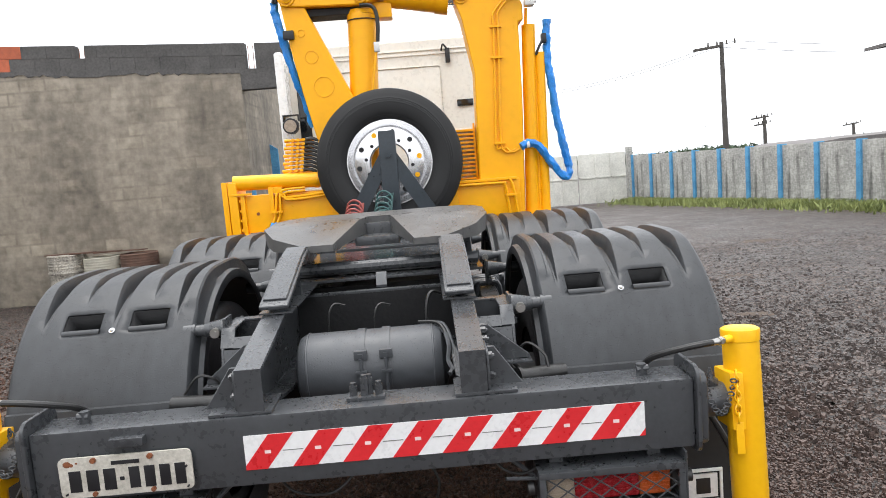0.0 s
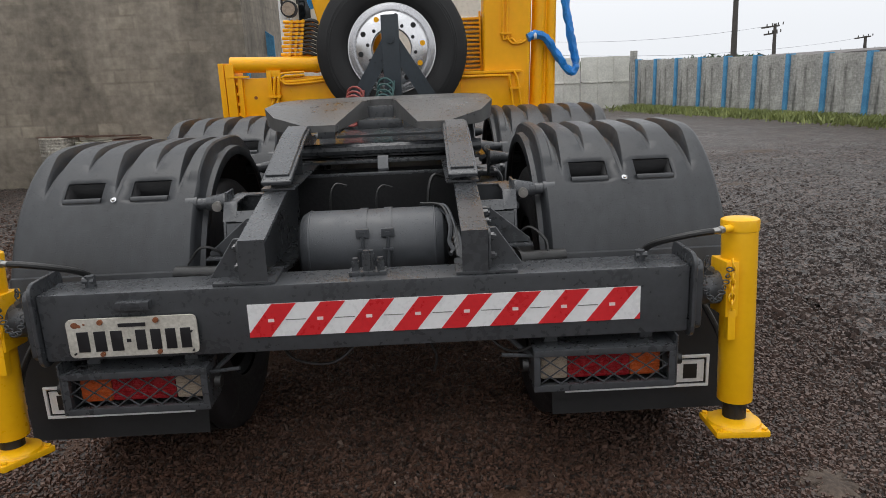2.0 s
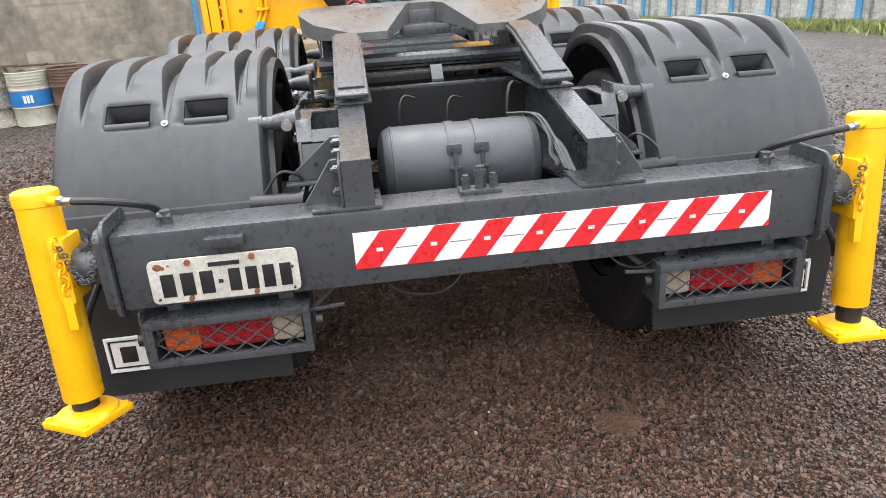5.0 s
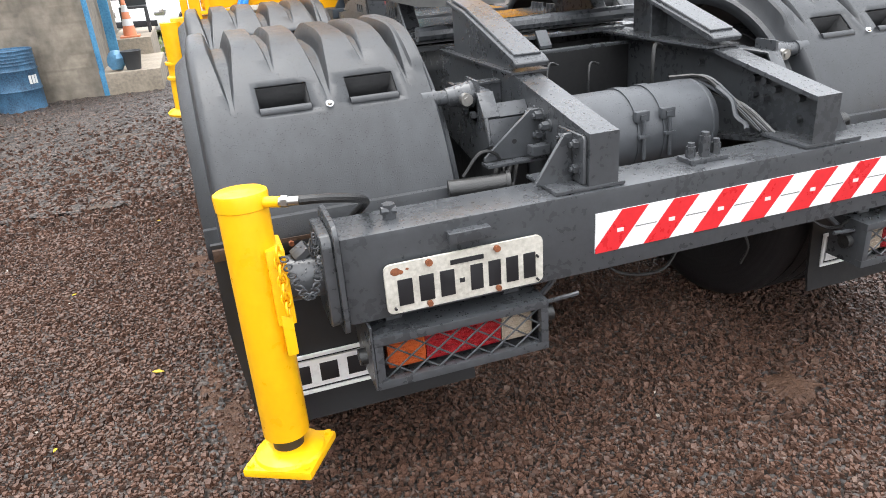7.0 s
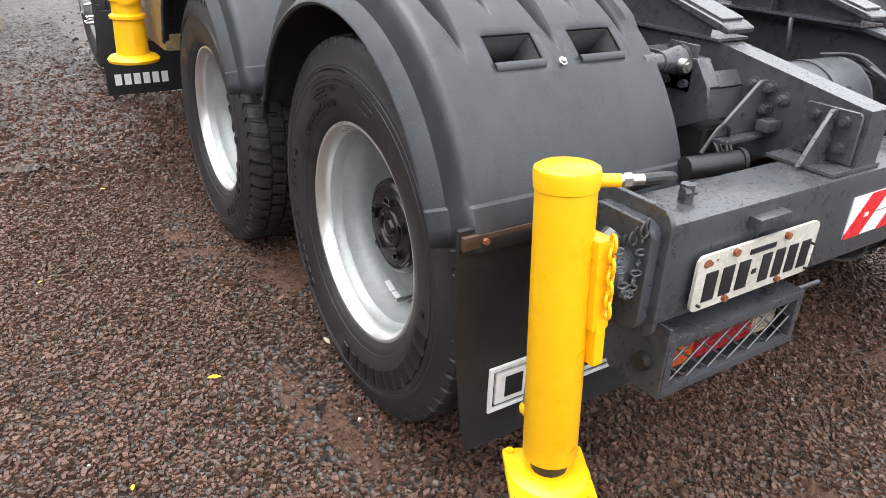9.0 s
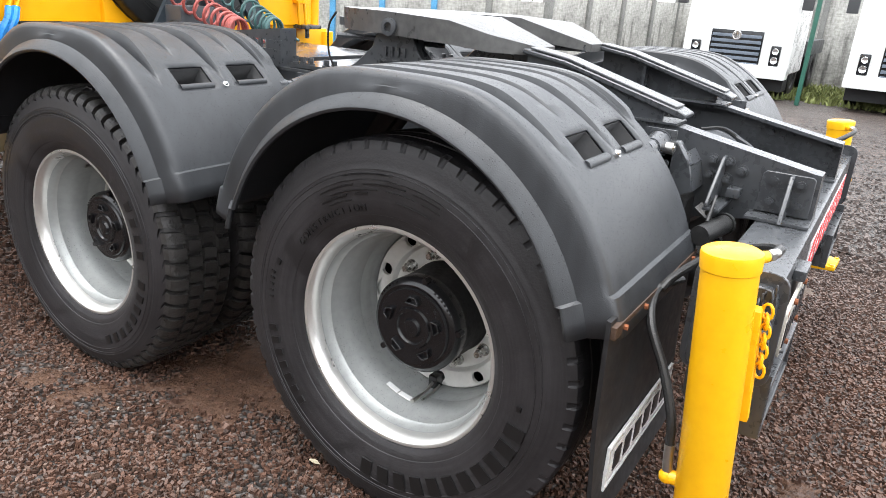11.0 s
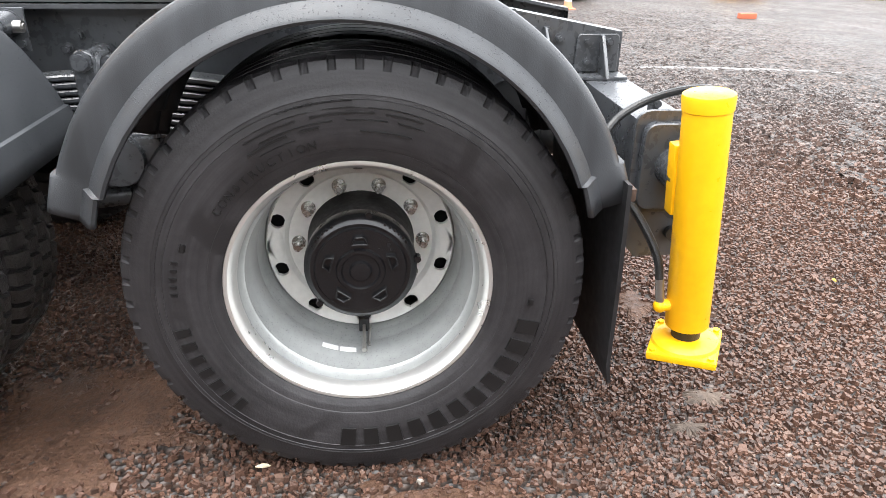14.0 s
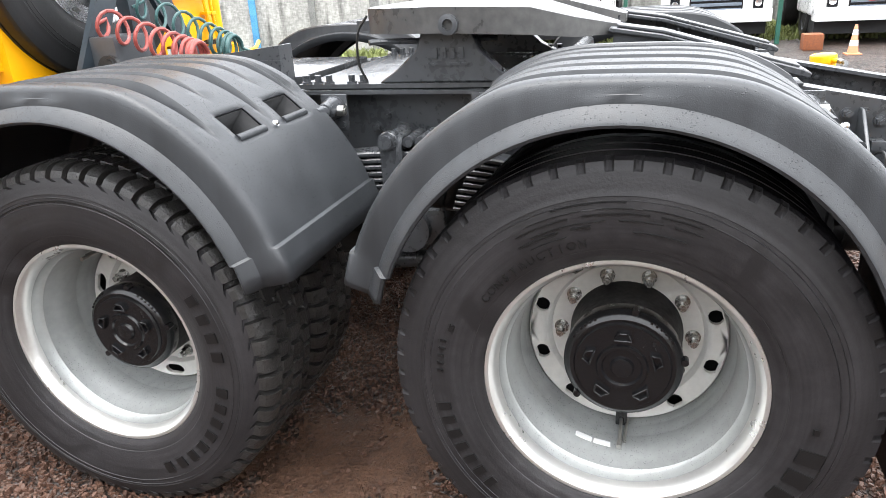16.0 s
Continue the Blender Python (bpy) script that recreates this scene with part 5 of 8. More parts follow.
def outer_wheel(s, y, tyre_me, turn, letters):
    """One outer wheel: rim with tyre, hub and nuts."""
    base = Matrix.Translation((s * 1.165, y + (0.027 if y > 1.5 else 0), AXLE_Z - (0.046 if y > 1.5 else 0))) @ (Matrix.Identity(4) if s < 0 else Matrix.Rotation(math.pi, 4, "Z")) @ Matrix.Diagonal((1, 1.012, 1.012, 1))
    w = part_of("wheel", RIM_ME, truck, base, "silver-painted steel disc wheel with a black tyre")
    part_of("tyre", tyre_me, w, Matrix.Rotation(radians(turn), 4, "X"), "black rubber truck tyre with worn sidewall")
    part_of("disc", DISC_OVAL if y > 1.5 else DISC_ROUND, w, label="silver pierced wheel disc")
    part_of("hub", HUB_ME, w, Matrix.Diagonal((1, 0.98, 0.98, 1)) if y > 1.5 else None, label="glossy black hub cap")
    for k in range(10):
        a = radians(36 * k)
        part_of("nut", NUT_ME, w, Matrix.Translation((0, LUG_R * math.cos(a), LUG_R * math.sin(a))) @ Matrix.Rotation(radians(23 * k), 4, "X"))
    bm = bm_new()
    box(bm, (0.214, -0.014, -0.246), (0.262, 0.014, -0.206), 0.003)
    vb = part("valve_base", bm, HUB, w)
    if y > 1.5:
        vb.matrix_basis = Matrix.Rotation(radians(150), 4, "X")
    bm = bm_new()
    tube(bm, [(0.240, 0, -0.216), (0.222, 0, -0.224), (0.180, 0.0, -0.238), (0.140, 0.0, -0.240)], 0.0045, n=8)
    cyl(bm, (0.140, 0, -0.240), (0.112, 0.0, -0.240), 0.0062, n=8)
    part("valve_stem", bm, STEEL, vb)
    bm = bm_new()
    tube(bm, [(0.230, -0.016, -0.236), (0.205, -0.014, -0.244), (0.145, -0.012, -0.247)], 0.004, n=8)
    part("stem_bracket", bm, STEEL, vb)
    for q in (9.5, 20) if y < 1.5 else ():
        bm = bm_new()
        box(bm, (0.130, -0.021, -0.2600), (0.147, 0.021, -0.2535), 0.002, rot=Matrix.Rotation(radians(q), 4, "X"))
        part("balance_weight", bm, WHT, w, "bright stick-on balance weight")
    for nm, r0, r1, bars in letters:
        for bar in bars:
            part(nm, arc_bars([bar], r0, r1, -0.0335 if r0 > 0.36 else -0.0275, 0.004 if nm == "sidewall_mark" else 0.0022), LETTER, w)
    # flange bead, worn bright
    bm = bm_new()
    lathe(bm, [(0.0345, 0.2790), (0.022, 0.2815), (0.010, 0.2860), (0.003, 0.2905), (-0.0040, 0.2955), (-0.0055, 0.3000), (-0.0045, 0.3045), (0.0, 0.3065), (0.020, 0.3055)], (0, 0, 0), n=96)
    part("flange_edge", bm, RIMEDGE, w)
    return w


def spread(a0, a1, n, fill=0.7):
    step = (a1 - a0) / n
    return [(a0 + step * i, a0 + step * (i + fill)) for i in range(n)]


# sidewall print as plain raised bars; angles run from the rear of the wheel's plane
front_print = [("sidewall_mark", 0.372, 0.424, spread(-168, -78, 11, 0.62)), 
               ("sidewall_mark", 0.388, 0.420, spread(-10, -48, 7, 0.5)), ("scuff_mark", 0.424, 0.427, [(62, 78), (82, 92), (94, 112)]), ("scuff_mark", 0.412, 0.417, [(58, 74), (78, 96), (99, 110)]), ("scuff_mark", 0.399, 0.402, [(62, 84), (88, 100), (103, 111)]),
               ("scuff_mark", 0.388, 0.394, [(57, 70), (74, 80)]), ("scuff_mark", 0.376, 0.379, [(60, 72), (92, 108)]), ("scuff_mark", 0.438, 0.440, [(70, 90)]), ("sidewall_mark", 0.395, 0.410, spread(2, 16, 5, 0.3)), ("sidewall_mark", 0.385, 0.398, [(18, 20.5), (-176, -174)])]
other_print = [("sidewall_mark", 0.374, 0.408, spread(-170, -108, 8, 0.5)), ("sidewall_mark", 0.374, 0.408, spread(150, 182, 4, 0.5)), ("sidewall_ring", 0.43, 0.435, [(40, 140)])]


def word_on_tyre(word, wheel, r, a0, step, size):
    """Raised letters round the sidewall, reading from outside."""
    for k, ch in enumerate(word):
        cu = bpy.data.curves.new("letter", "FONT")
        cu.body, cu.size, cu.extrude, cu.align_x = ch, size, 0.0015, "CENTER"
        tmp = bpy.data.objects.new("letter", cu)
        scene.collection.objects.link(tmp)
        me = bpy.data.meshes.new_from_object(tmp.evaluated_get(bpy.context.evaluated_depsgraph_get()))
        bpy.data.objects.remove(tmp)
        me.materials.clear()
        me.materials.append(LETTER)
        t = radians(a0 + step * k)
        c, q = math.cos(t), math.sin(t)
        m = Matrix(((0, 0, -1, -0.0285), (-q, c, 0, r * c), (c, q, 0, r * q), (0, 0, 0, 1)))
        part_of("letter", me, wheel, m)


for s in (-1, 1):
    near = outer_wheel(s, AXLE_Y, TYRE_A, 4, front_print if s < 0 else other_print)
    if s < 0:
        word_on_tyre("CONSTRUCTION", near, 0.347, 35.5, 3.7, 0.026)
    outer_wheel(s, AXLE_Y + STEP, TYRE_B, 11, other_print)
    for k, me in ((0, TYRE_A), (1, TYRE_B)):
        m = Matrix.Translation((s * 0.850, AXLE_Y + (STEP + 0.027) * k, AXLE_Z - 0.046 * k)) @ (Matrix.Identity(4) if s < 0 else Matrix.Rotation(math.pi, 4, "Z"))
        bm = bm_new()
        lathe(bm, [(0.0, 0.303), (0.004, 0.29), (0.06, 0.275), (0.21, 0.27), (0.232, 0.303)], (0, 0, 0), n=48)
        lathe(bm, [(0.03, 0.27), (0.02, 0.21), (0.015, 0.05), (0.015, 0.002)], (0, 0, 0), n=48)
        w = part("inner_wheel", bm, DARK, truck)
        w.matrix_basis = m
        part_of("tyre", me, w, Matrix.Rotation(radians(17), 4, "X"))

# ---- fifth wheel coupling ----
bm = bm_new()
prism(bm, [(1.08, 1.062), (1.96, 1.062), (1.96, 1.074), (1.08, 1.074)], "x", -0.46, 0.46)
prism(bm, [(1.16, 1.078), (1.94, 1.078), (1.94, 1.092), (1.16, 1.092)], "x", -0.44, 0.44)
mount = part("mounting_plate", bm, WETDECK, truck, "thick dark grey coupling mounting plate")
for s in (-1, 1):
    for y in (1.20, 1.24, 1.28, 1.72, 1.76, 1.84, 1.88, 1.92):
        bm = bm_new()
        cyl(bm, (s * 0.415, y, 1.09), (s * 0.415, y, 1.118), 0.012, n=6)
        cyl(bm, (s * 0.415, y, 1.09), (s * 0.415, y, 1.098), 0.017, n=14)
        part("bolt", bm, CHASSIS, mount)
bm = bm_new()
YF = 1.40


def fifth_outline(z):
    # outline from above: wide plate, throat open to the rear
    pts = [(-0.28, 1.72), (-0.40, 1.69), (-0.470, 1.60), (-0.50, 1.42), (-0.50, 1.16), (-0.44, 1.04), (-0.30, 0.93), (-0.17, 0.93), (-0.075, 1.20), (-0.05, 1.36), (0.05, 1.36), (0.075, 1.20), (0.17, 0.93), (0.30, 0.93), (0.44, 1.04),
           (0.50, 1.16), (0.50, 1.42), (0.470, 1.60), (0.40, 1.69), (0.28, 1.72)]
    return pts


def fz(y):
    return 1.318 if y > 1.2 else 1.318 - (1.2 - y) * 0.29


top = [bm.verts.new((x, y, fz(y))) for x, y in fifth_outline(0)]
low = [bm.verts.new((x * (0.985 if y > 1.1 else 1), y, fz(y) - (0.075 if y > 1.1 else 0.055 if y > 1.0 else 0.028))) for x, y in fifth_outline(0)]
n = len(top)
tri = bmesh.ops.triangle_fill(bm, use_beauty=True, edges=[bm.edges.new((top[i], top[(i + 1) % n])) for i in range(n)])
for i in range(n):
    j = (i + 1) % n
    bm.faces.new((top[i], low[i], low[j], top[j]))
fifth = part("fifth_wheel", bm, GREASE, truck, "greased steel fifth wheel coupling plate, wet and worn")
for s in (-1, 1):
    bm = bm_new()
    prism(bm, [(1.20, 1.093), (1.66, 1.093), (1.60, 1.13), (1.53, 1.19), (1.50, 1.27), (1.36, 1.27), (1.33, 1.19), (1.27, 1.13)], "x", s * 0.37, s * 0.43, 0.004)
    part("pedestal", bm, CHASSIS, fifth)
    bm = bm_new()
    for k in range(4):
        bm = bm_new()
        y = 1.375 + 0.028 * k
        box(bm, (min(s * 0.431, s * 0.437), y, 1.165), (max(s * 0.431, s * 0.437), y + 0.018, 1.197), 0.002)
        part("cast_mark", bm, CHASSIS, fifth)
    bm = bm_new()
    box(bm, (min(s * 0.431, s * 0.435), 1.36, 1.143), (max(s * 0.431, s * 0.435), 1.495, 1.152), 0.001)
    part("cast_mark", bm, CHASSIS, fifth)
    bm = bm_new()
    lathe(bm, [(0, 0.030), (0.010, 0.030), (0.012, 0.016), (0.002, 0.015)], (s * 0.50, 1.40, 1.268), (s, 0, 0), n=20)
    part("pivot_pin", bm, CHASSIS, fifth)
    bm = bm_new()
    prism(bm, [(1.0, 1.21), (1.0, 1.25), (1.75, 1.28), (1.75, 1.25)], "x", s * 0.34, s * 0.355)
    prism(bm, [(0.95, 1.21), (0.95, 1.235), (1.3, 1.28), (1.3, 1.20)], "x", s * 0.16, s * 0.17)
    part("rib", bm, CHASSIS, fifth)
bm = bm_new()
box(bm, (-0.06, 1.30, 1.20), (0.06, 1.42, 1.29), 0.01)
box(bm, (-0.10, 1.15, 1.20), (0.10, 1.30, 1.24), 0.01)
part("lock_jaw", bm, CHASSIS, fifth)
bm = bm_new()
tube(bm, [(-0.30, 1.30, 1.21), (-0.38, 1.50, 1.215), (-0.44, 1.64, 1.22), (-0.46, 1.67, 1.22)], 0.009)
part("release_handle", bm, CHASSIS, fifth)
bm = bm_new()
tube(bm, [(-0.47, 1.665, 1.30), (-0.47, 1.70, 1.25), (-0.46, 1.71, 1.16), (-0.45, 1.69, 1.10)], 0.004, n=6)
part("lanyard", bm, HOSE, fifth)
# guide ramps on the rails behind the coupling: a sloping top plate with a pad, on a web
for s in (-1, 1):
    bm = bm_new()
    prism(bm, [(0.405, 1.082), (0.400, 1.096), (0.425, 1.108), (0.80, 1.212), (0.95, 1.236), (0.955, 1.222), (0.80, 1.198), (0.43, 1.088)], "x", s * 0.270, s * 0.372, 0.003)
    ramp = part("guide_ramp", bm, CHASSIS, truck, "sloping dark grey steel guide ramp")
    bm = bm_new()
    prism(bm, [(0.435, 1.108), (0.800, 1.2135), (0.93, 1.235), (0.93, 1.243), (0.797, 1.222), (0.43, 1.117)], "x", s * 0.280, s * 0.362, 0.002)
    part("pad", bm, CHASSIS, ramp)
    bm = bm_new()
    prism(bm, [(0.47, 1.070), (0.47, 1.098), (0.80, 1.197), (0.94, 1.219), (0.94, 1.070)], "x", s * 0.345, s * 0.355)
    part("ramp_web", bm, CHASSIS, ramp)
    bm = bm_new()
    prism(bm, [(0.42, 1.0635), (0.42, 1.070), (1.04, 1.070), (1.04, 1.0635)], "x", s * 0.262, s * 0.378)
    part("sole", bm, CHASSIS, ramp)
    bm = bm_new()
    prism(bm, [(0.74, 1.070), (0.74, 1.178), (0.75, 1.18), (0.75, 1.070)], "x", s * 0.285, s * 0.345)
    part("gusset", bm, CHASSIS, ramp)
# small cloth-like steel tab and greasy cross bars between the ramps
bm = bm_new()
tube(bm, [(-0.44, 1.09, 1.12), (0.44, 1.09, 1.12)], 0.026, n=10, k=0)
part("cross_bar", bm, CHASSIS, truck)
bm = bm_new()
box(bm, (-0.36, 1.02, 1.066), (0.36, 1.075, 1.078), 0.002)
part("cross_flange", bm, CHASSIS, truck)
bm = bm_new()
prism(bm, [(1.03, 1.095), (1.02, 1.088), (0.985, 1.045), (0.985, 1.035), (0.992, 1.035), (1.028, 1.082)], "x", -0.01, 0.035)
part("hanging_tab", bm, TANKM, truck)

# side plate ahead of the coupling, pierced by a row of slots
bm = bm_new()
for p in ([(2.02, 1.064), (2.72, 1.064), (2.72, 1.100), (2.40, 1.130), (2.02, 1.130)], [(2.02, 1.167), (2.30, 1.167), (2.44, 1.1305), (2.58, 1.118), (2.42, 1.172), (2.02, 1.215)],
          [(2.02, 1.1305), (2.10, 1.1305), (2.10, 1.1665), (2.02, 1.1665)], [(2.13, 1.1305), (2.145, 1.1305), (2.145, 1.1665), (2.13, 1.1665)], [(2.175, 1.1305), (2.19, 1.1305), (2.19, 1.1665), (2.175, 1.1665)],
          [(2.22, 1.1305), (2.44, 1.1305), (2.30, 1.1665), (2.22, 1.1665)]):
    prism(bm, p, "x", -0.40, -0.388)
box(bm, (-0.388, 2.02, 1.064), (-0.31, 2.030, 1.214))
part("side_plate", bm, CHASSIS, truck)
bm = bm_new()
box(bm, (-0.30, 2.0, 1.064), (0.30, 2.9, 1.10), 0.004)
part("deck_plate", bm, WETDECK, truck)


# coiled brake and power lines: bunched at the rear end, stretched towards the crane
def coil(name, x0, material, r, turns, y0, y1, z0, z1, lean, wire=0.0085):
    bm = bm_new()
    pts = []
    n = turns * 14
    for i in range(n + 1):
        t = i / n
        u = t ** 2.2
        a = 2 * math.pi * turns * t
        pts.append((x0 + lean * u + r * math.cos(a), y0 + (y1 - y0) * u, z0 + (z1 - z0) * u + r * math.sin(a)))
    pts = [(x0 + r, y0 - 0.10, z0 - r * 0.7)] + pts + [(x0 + lean, y1 + 0.02, z1 - 0.02)]
    tube(bm, pts, wire, n=7, k=0)
    part(name, bm, material, truck)


coil("brake_coil", -0.25, REDC, 0.054, 10, 2.43, 2.86, 1.170, 1.315, 0.0, 0.0075)
coil("brake_coil", -0.06, GREENC, 0.054, 10, 2.40, 2.84, 1.175, 1.370, 0.02, 0.0065)
# grey valve box with a round black cap, beside the spare carrier
bm = bm_new()
box(bm, (-0.30, 2.76, 1.064), (-0.10, 2.90, 1.255), 0.012)
vbox = part("valve_box", bm, TANKM, truck, "small grey valve box with a black cap")
bm = bm_new()
cyl(bm, (-0.30, 2.79, 1.150), (-0.325, 2.785, 1.150), 0.040, n=20)
cyl(bm, (-0.325, 2.785, 1.150), (-0.338, 2.782, 1.150), 0.030, n=20)
part("cap", bm, HOSE, vbox)
bm = bm_new()
box(bm, (-0.34, 2.55, 1.066), (-0.20, 2.755, 1.095), 0.006)
part("tray", bm, HOSE, vbox)
for q in range(3):
    bm = bm_new()
    tube(bm, [(-0.31, 2.80, 1.12 + 0.02 * q), (-0.36, 2.70, 1.10 + 0.01 * q), (-0.34, 2.56 - 0.03 * q, 1.105), (-0.25, 2.46 - 0.02 * q, 1.11)], 0.006, n=6)
    part("air_line", bm, HOSE, vbox)

# side tank, front flap and front wheel seen ahead of the drive wheels
bm = bm_new()
box(bm, (-1.205, 2.95, 0.645), (-0.45, 3.55, 1.04), 0.035)
part("side_box", bm, BOXM, truck, "brushed metal side tank with a brownish sheen")
bm = bm_new()
box(bm, (-1.18, 3.75, 0.55), (-0.45, 4.5, 1.00), 0.08)
part("fuel_tank", bm, BOXM, truck)
bm = bm_new()
box(bm, (-1.290, 4.66, 0.045), (-0.62, 4.67, 0.62), 0.002)
ff = part("front_flap", bm, FLAPM, truck, "black flap with a row of white bars")
for k in range(6):
    bm = bm_new()
    box(bm, (-1.235 + 0.063 * k, 4.652, 0.115), (-1.191 + 0.063 * k, 4.661, 0.190))
    part("emblem_bar", bm, WHT, ff)
for s in (-1, 1):
    m = Matrix.Translation((s * 1.17, 5.9, AXLE_Z)) @ (Matrix.Identity(4) if s < 0 else Matrix.Rotation(math.pi, 4, "Z"))
    bm = bm_new()
    lathe(bm, [(0.0, 0.30), (0.01, 0.285), (0.03, 0.26), (0.0, 0.18), (-0.01, 0.12), (-0.06, 0.10), (-0.07, 0.001)], (0, 0, 0), n=48)
    fw = part("front_wheel", bm, RIM, truck)
    fw.matrix_basis = m
    part_of("tyre", TYRE_A, fw)
    for k in range(10):
        bm = bm_new()
        a = radians(36 * k)
        cyl(bm, (0.0, 0.168 * math.cos(a), 0.168 * math.sin(a)), (-0.06, 0.168 * math.cos(a), 0.168 * math.sin(a)), 0.019, 0.006, n=10)
        part("nut_cap", bm, CHROME, fw)

# ---- cab ----
bm = bm_new()
pts = [(-1.17, 0.95), (-1.17, 2.62), (-1.13, 2.80), (-1.02, 2.88), (1.02, 2.88), (1.13, 2.80), (1.17, 2.62), (1.17, 0.95)]
prism(bm, pts, "y", 5.55, 7.25, 0.03)
cab = part("cab", bm, CABW, truck, "cream-white sleeper cab with a high roof")
bm = bm_new()
prism(bm, [(-1.0, 2.87), (-0.95, 3.08), (-0.82, 3.20), (-0.5, 3.24), (0.5, 3.24), (0.82, 3.20), (0.95, 3.08), (1.0, 2.87)], "y", 5.75, 7.1, 0.05)
part("roof_fairing", bm, WHITE, cab)
for x0, x1, z0, z1 in ((-0.85, 0.80, 2.70, 2.712), (-0.85, 0.80, 2.745, 2.757)):
    bm = bm_new()
    box(bm, (x0, 5.535, z0), (x1, 5.552, z1), 0.004)
    part("pressing", bm, CABW, cab)
bm = bm_new()
box(bm, (-0.85, 5.535, 1.3), (0.50, 5.552, 2.58), 0.03)
part("back_panel", bm, CABW, cab)
# the tall left one is a solid strip, painting the gap's shade
for x0, x1, z0, z1 in ((0.65, 0.82, 2.145, 2.215), (-1.02, -0.90, 1.8, 2.60)):
    bm = bm_new()
    box(bm, (x0, 5.525, z0), (x1, 5.545, z1), 0.01)
    part("vent" if x0 > 0 else "side_gap_strip", bm, GLASS, cab)
bm = bm_new()
box(bm, (0.56, 5.49, 2.60), (0.61, 5.54, 2.75), 0.012)
tube(bm, [(0.58, 5.50, 2.74), (0.54, 5.46, 2.78), (0.52, 5.48, 2.72)], 0.01)
part("hook", bm, INK, cab)
bm = bm_new()
ball(bm, (-1.06, 5.26, 2.05), 0.080, (1, 0.7, 1))
cyl(bm, (-1.06, 5.25, 2.05), (-1.06, 5.19, 2.05), 0.078)
for q in (-1.135, -0.985):
    box(bm, (q - 0.006, 5.24, 2.10), (q + 0.006, 5.33, 2.165), 0.003)
box(bm, (-1.141, 5.24, 2.155), (-0.979, 5.33, 2.167), 0.003)
wl_ = part("work_lamp", bm, INK, cab, "round black work lamp")
bm = bm_new()
cyl(bm, (-1.06, 5.19, 2.05), (-1.06, 5.182, 2.05), 0.062)
part("lens", bm, LAMPW, wl_)
bm = bm_new()
prism(bm, [(-1.18, 1.0), (-1.18, 2.8), (-1.09, 2.8), (-1.09, 1.0)], "y", 5.30, 5.56, 0.02)
part("side_deflector", bm, WHITE, cab)

# ---- spare wheel on its A-frame ----
frame_ = thing("spare_carrier", "dark blue-grey A-frame carrier holding a spare wheel with polished rim", "carrier", at=(0.0, 2.9, 1.06))
CARR = mat("carrier_paint", (0.022, 0.030, 0.038), 0.4, vary=0.25, scale=6, bump=0.08)
bm = bm_new()
box(bm, (-0.058, -0.04, 0.0), (0.058, 0.02, 0.74), 0.006)
part("post", bm, CARR, frame_)
for s in (-1, 1):
    bm = bm_new()
    prism(bm, [(s * 0.05, 0.60), (s * 0.05, 0.42), (s * 0.27, 0.05), (s * 0.39, 0.05)], "y", -0.03, -0.005)
    part("brace", bm, CARR, frame_)
bm = bm_new()
cyl(bm, (0, -0.045, 0.58), (0, -0.065, 0.58), 0.026, n=6)
cyl(bm, (0, 0.02, 0.58), (0, 0.22, 0.58), 0.03, n=12)
part("clamp_bolt", bm, CARR, frame_)
bm = bm_new()
box(bm, (-0.42, -0.10, 0.0), (0.42, 0.12, 0.05), 0.004)
part("base_bar", bm, CARR, frame_)
rimbm = bm_new()
lathe(rimbm, [(0.02, 0.305), (-0.004, 0.304), (-0.004, 0.297), (0.012, 0.285), (0.030, 0.262), (0.020, 0.255), (-0.020, 0.245), (-0.035, 0.225), (-0.045, 0.20), (-0.05, 0.14), (-0.045, 0.132), (0.02, 0.13)], (0, 0, 0), (0, 1, 0), n=80)
SPRIM = mat("polished_rim", (0.74, 0.74, 0.75), 0.24, metal=0.85, vary=0.05, scale=4, rvary=0.04)
spare = part("spare_wheel", rimbm, SPRIM, frame_, "spare wheel with polished ten-hole rim")
spare.location = (0.0, 0.15, 0.525)
part_of("tyre", TYRE_S, spare, Matrix.Rotation(radians(90), 4, "Z"))
# solid plugs as holes: the shade painted near-black, every third crane yellow
for k in range(10):
    a = radians(36 * k + 8)
    bm = bm_new()
    cyl(bm, (0.215 * math.cos(a), -0.046, 0.215 * math.sin(a)), (0.215 * math.cos(a), -0.02, 0.215 * math.sin(a)), 0.018, n=14)
    part("hand_hole_plug", bm, DARK if k % 3 else YELLOWC, spare)
    bm = bm_new()
    a += radians(18)
    cyl(bm, (0.165 * math.cos(a), -0.052, 0.165 * math.sin(a)), (0.165 * math.cos(a), -0.03, 0.165 * math.sin(a)), 0.012, n=12)
    part("stud_hole_plug", bm, DARK, spare)


# ---- loader crane behind the cab ----
crane = thing("loader_crane", "yellow folded hydraulic loader crane with blue-sleeved hoses", "crane")
YF = 3.15
YM = 3.27


def plate(name, pts, y0, y1, parent=crane, m=YELLOWC, bevel=0.008, label=""):
    bm = bm_new()
    prism(bm, pts, "y", y0, y1, bevel)
    return part(name, bm, m, parent, label)


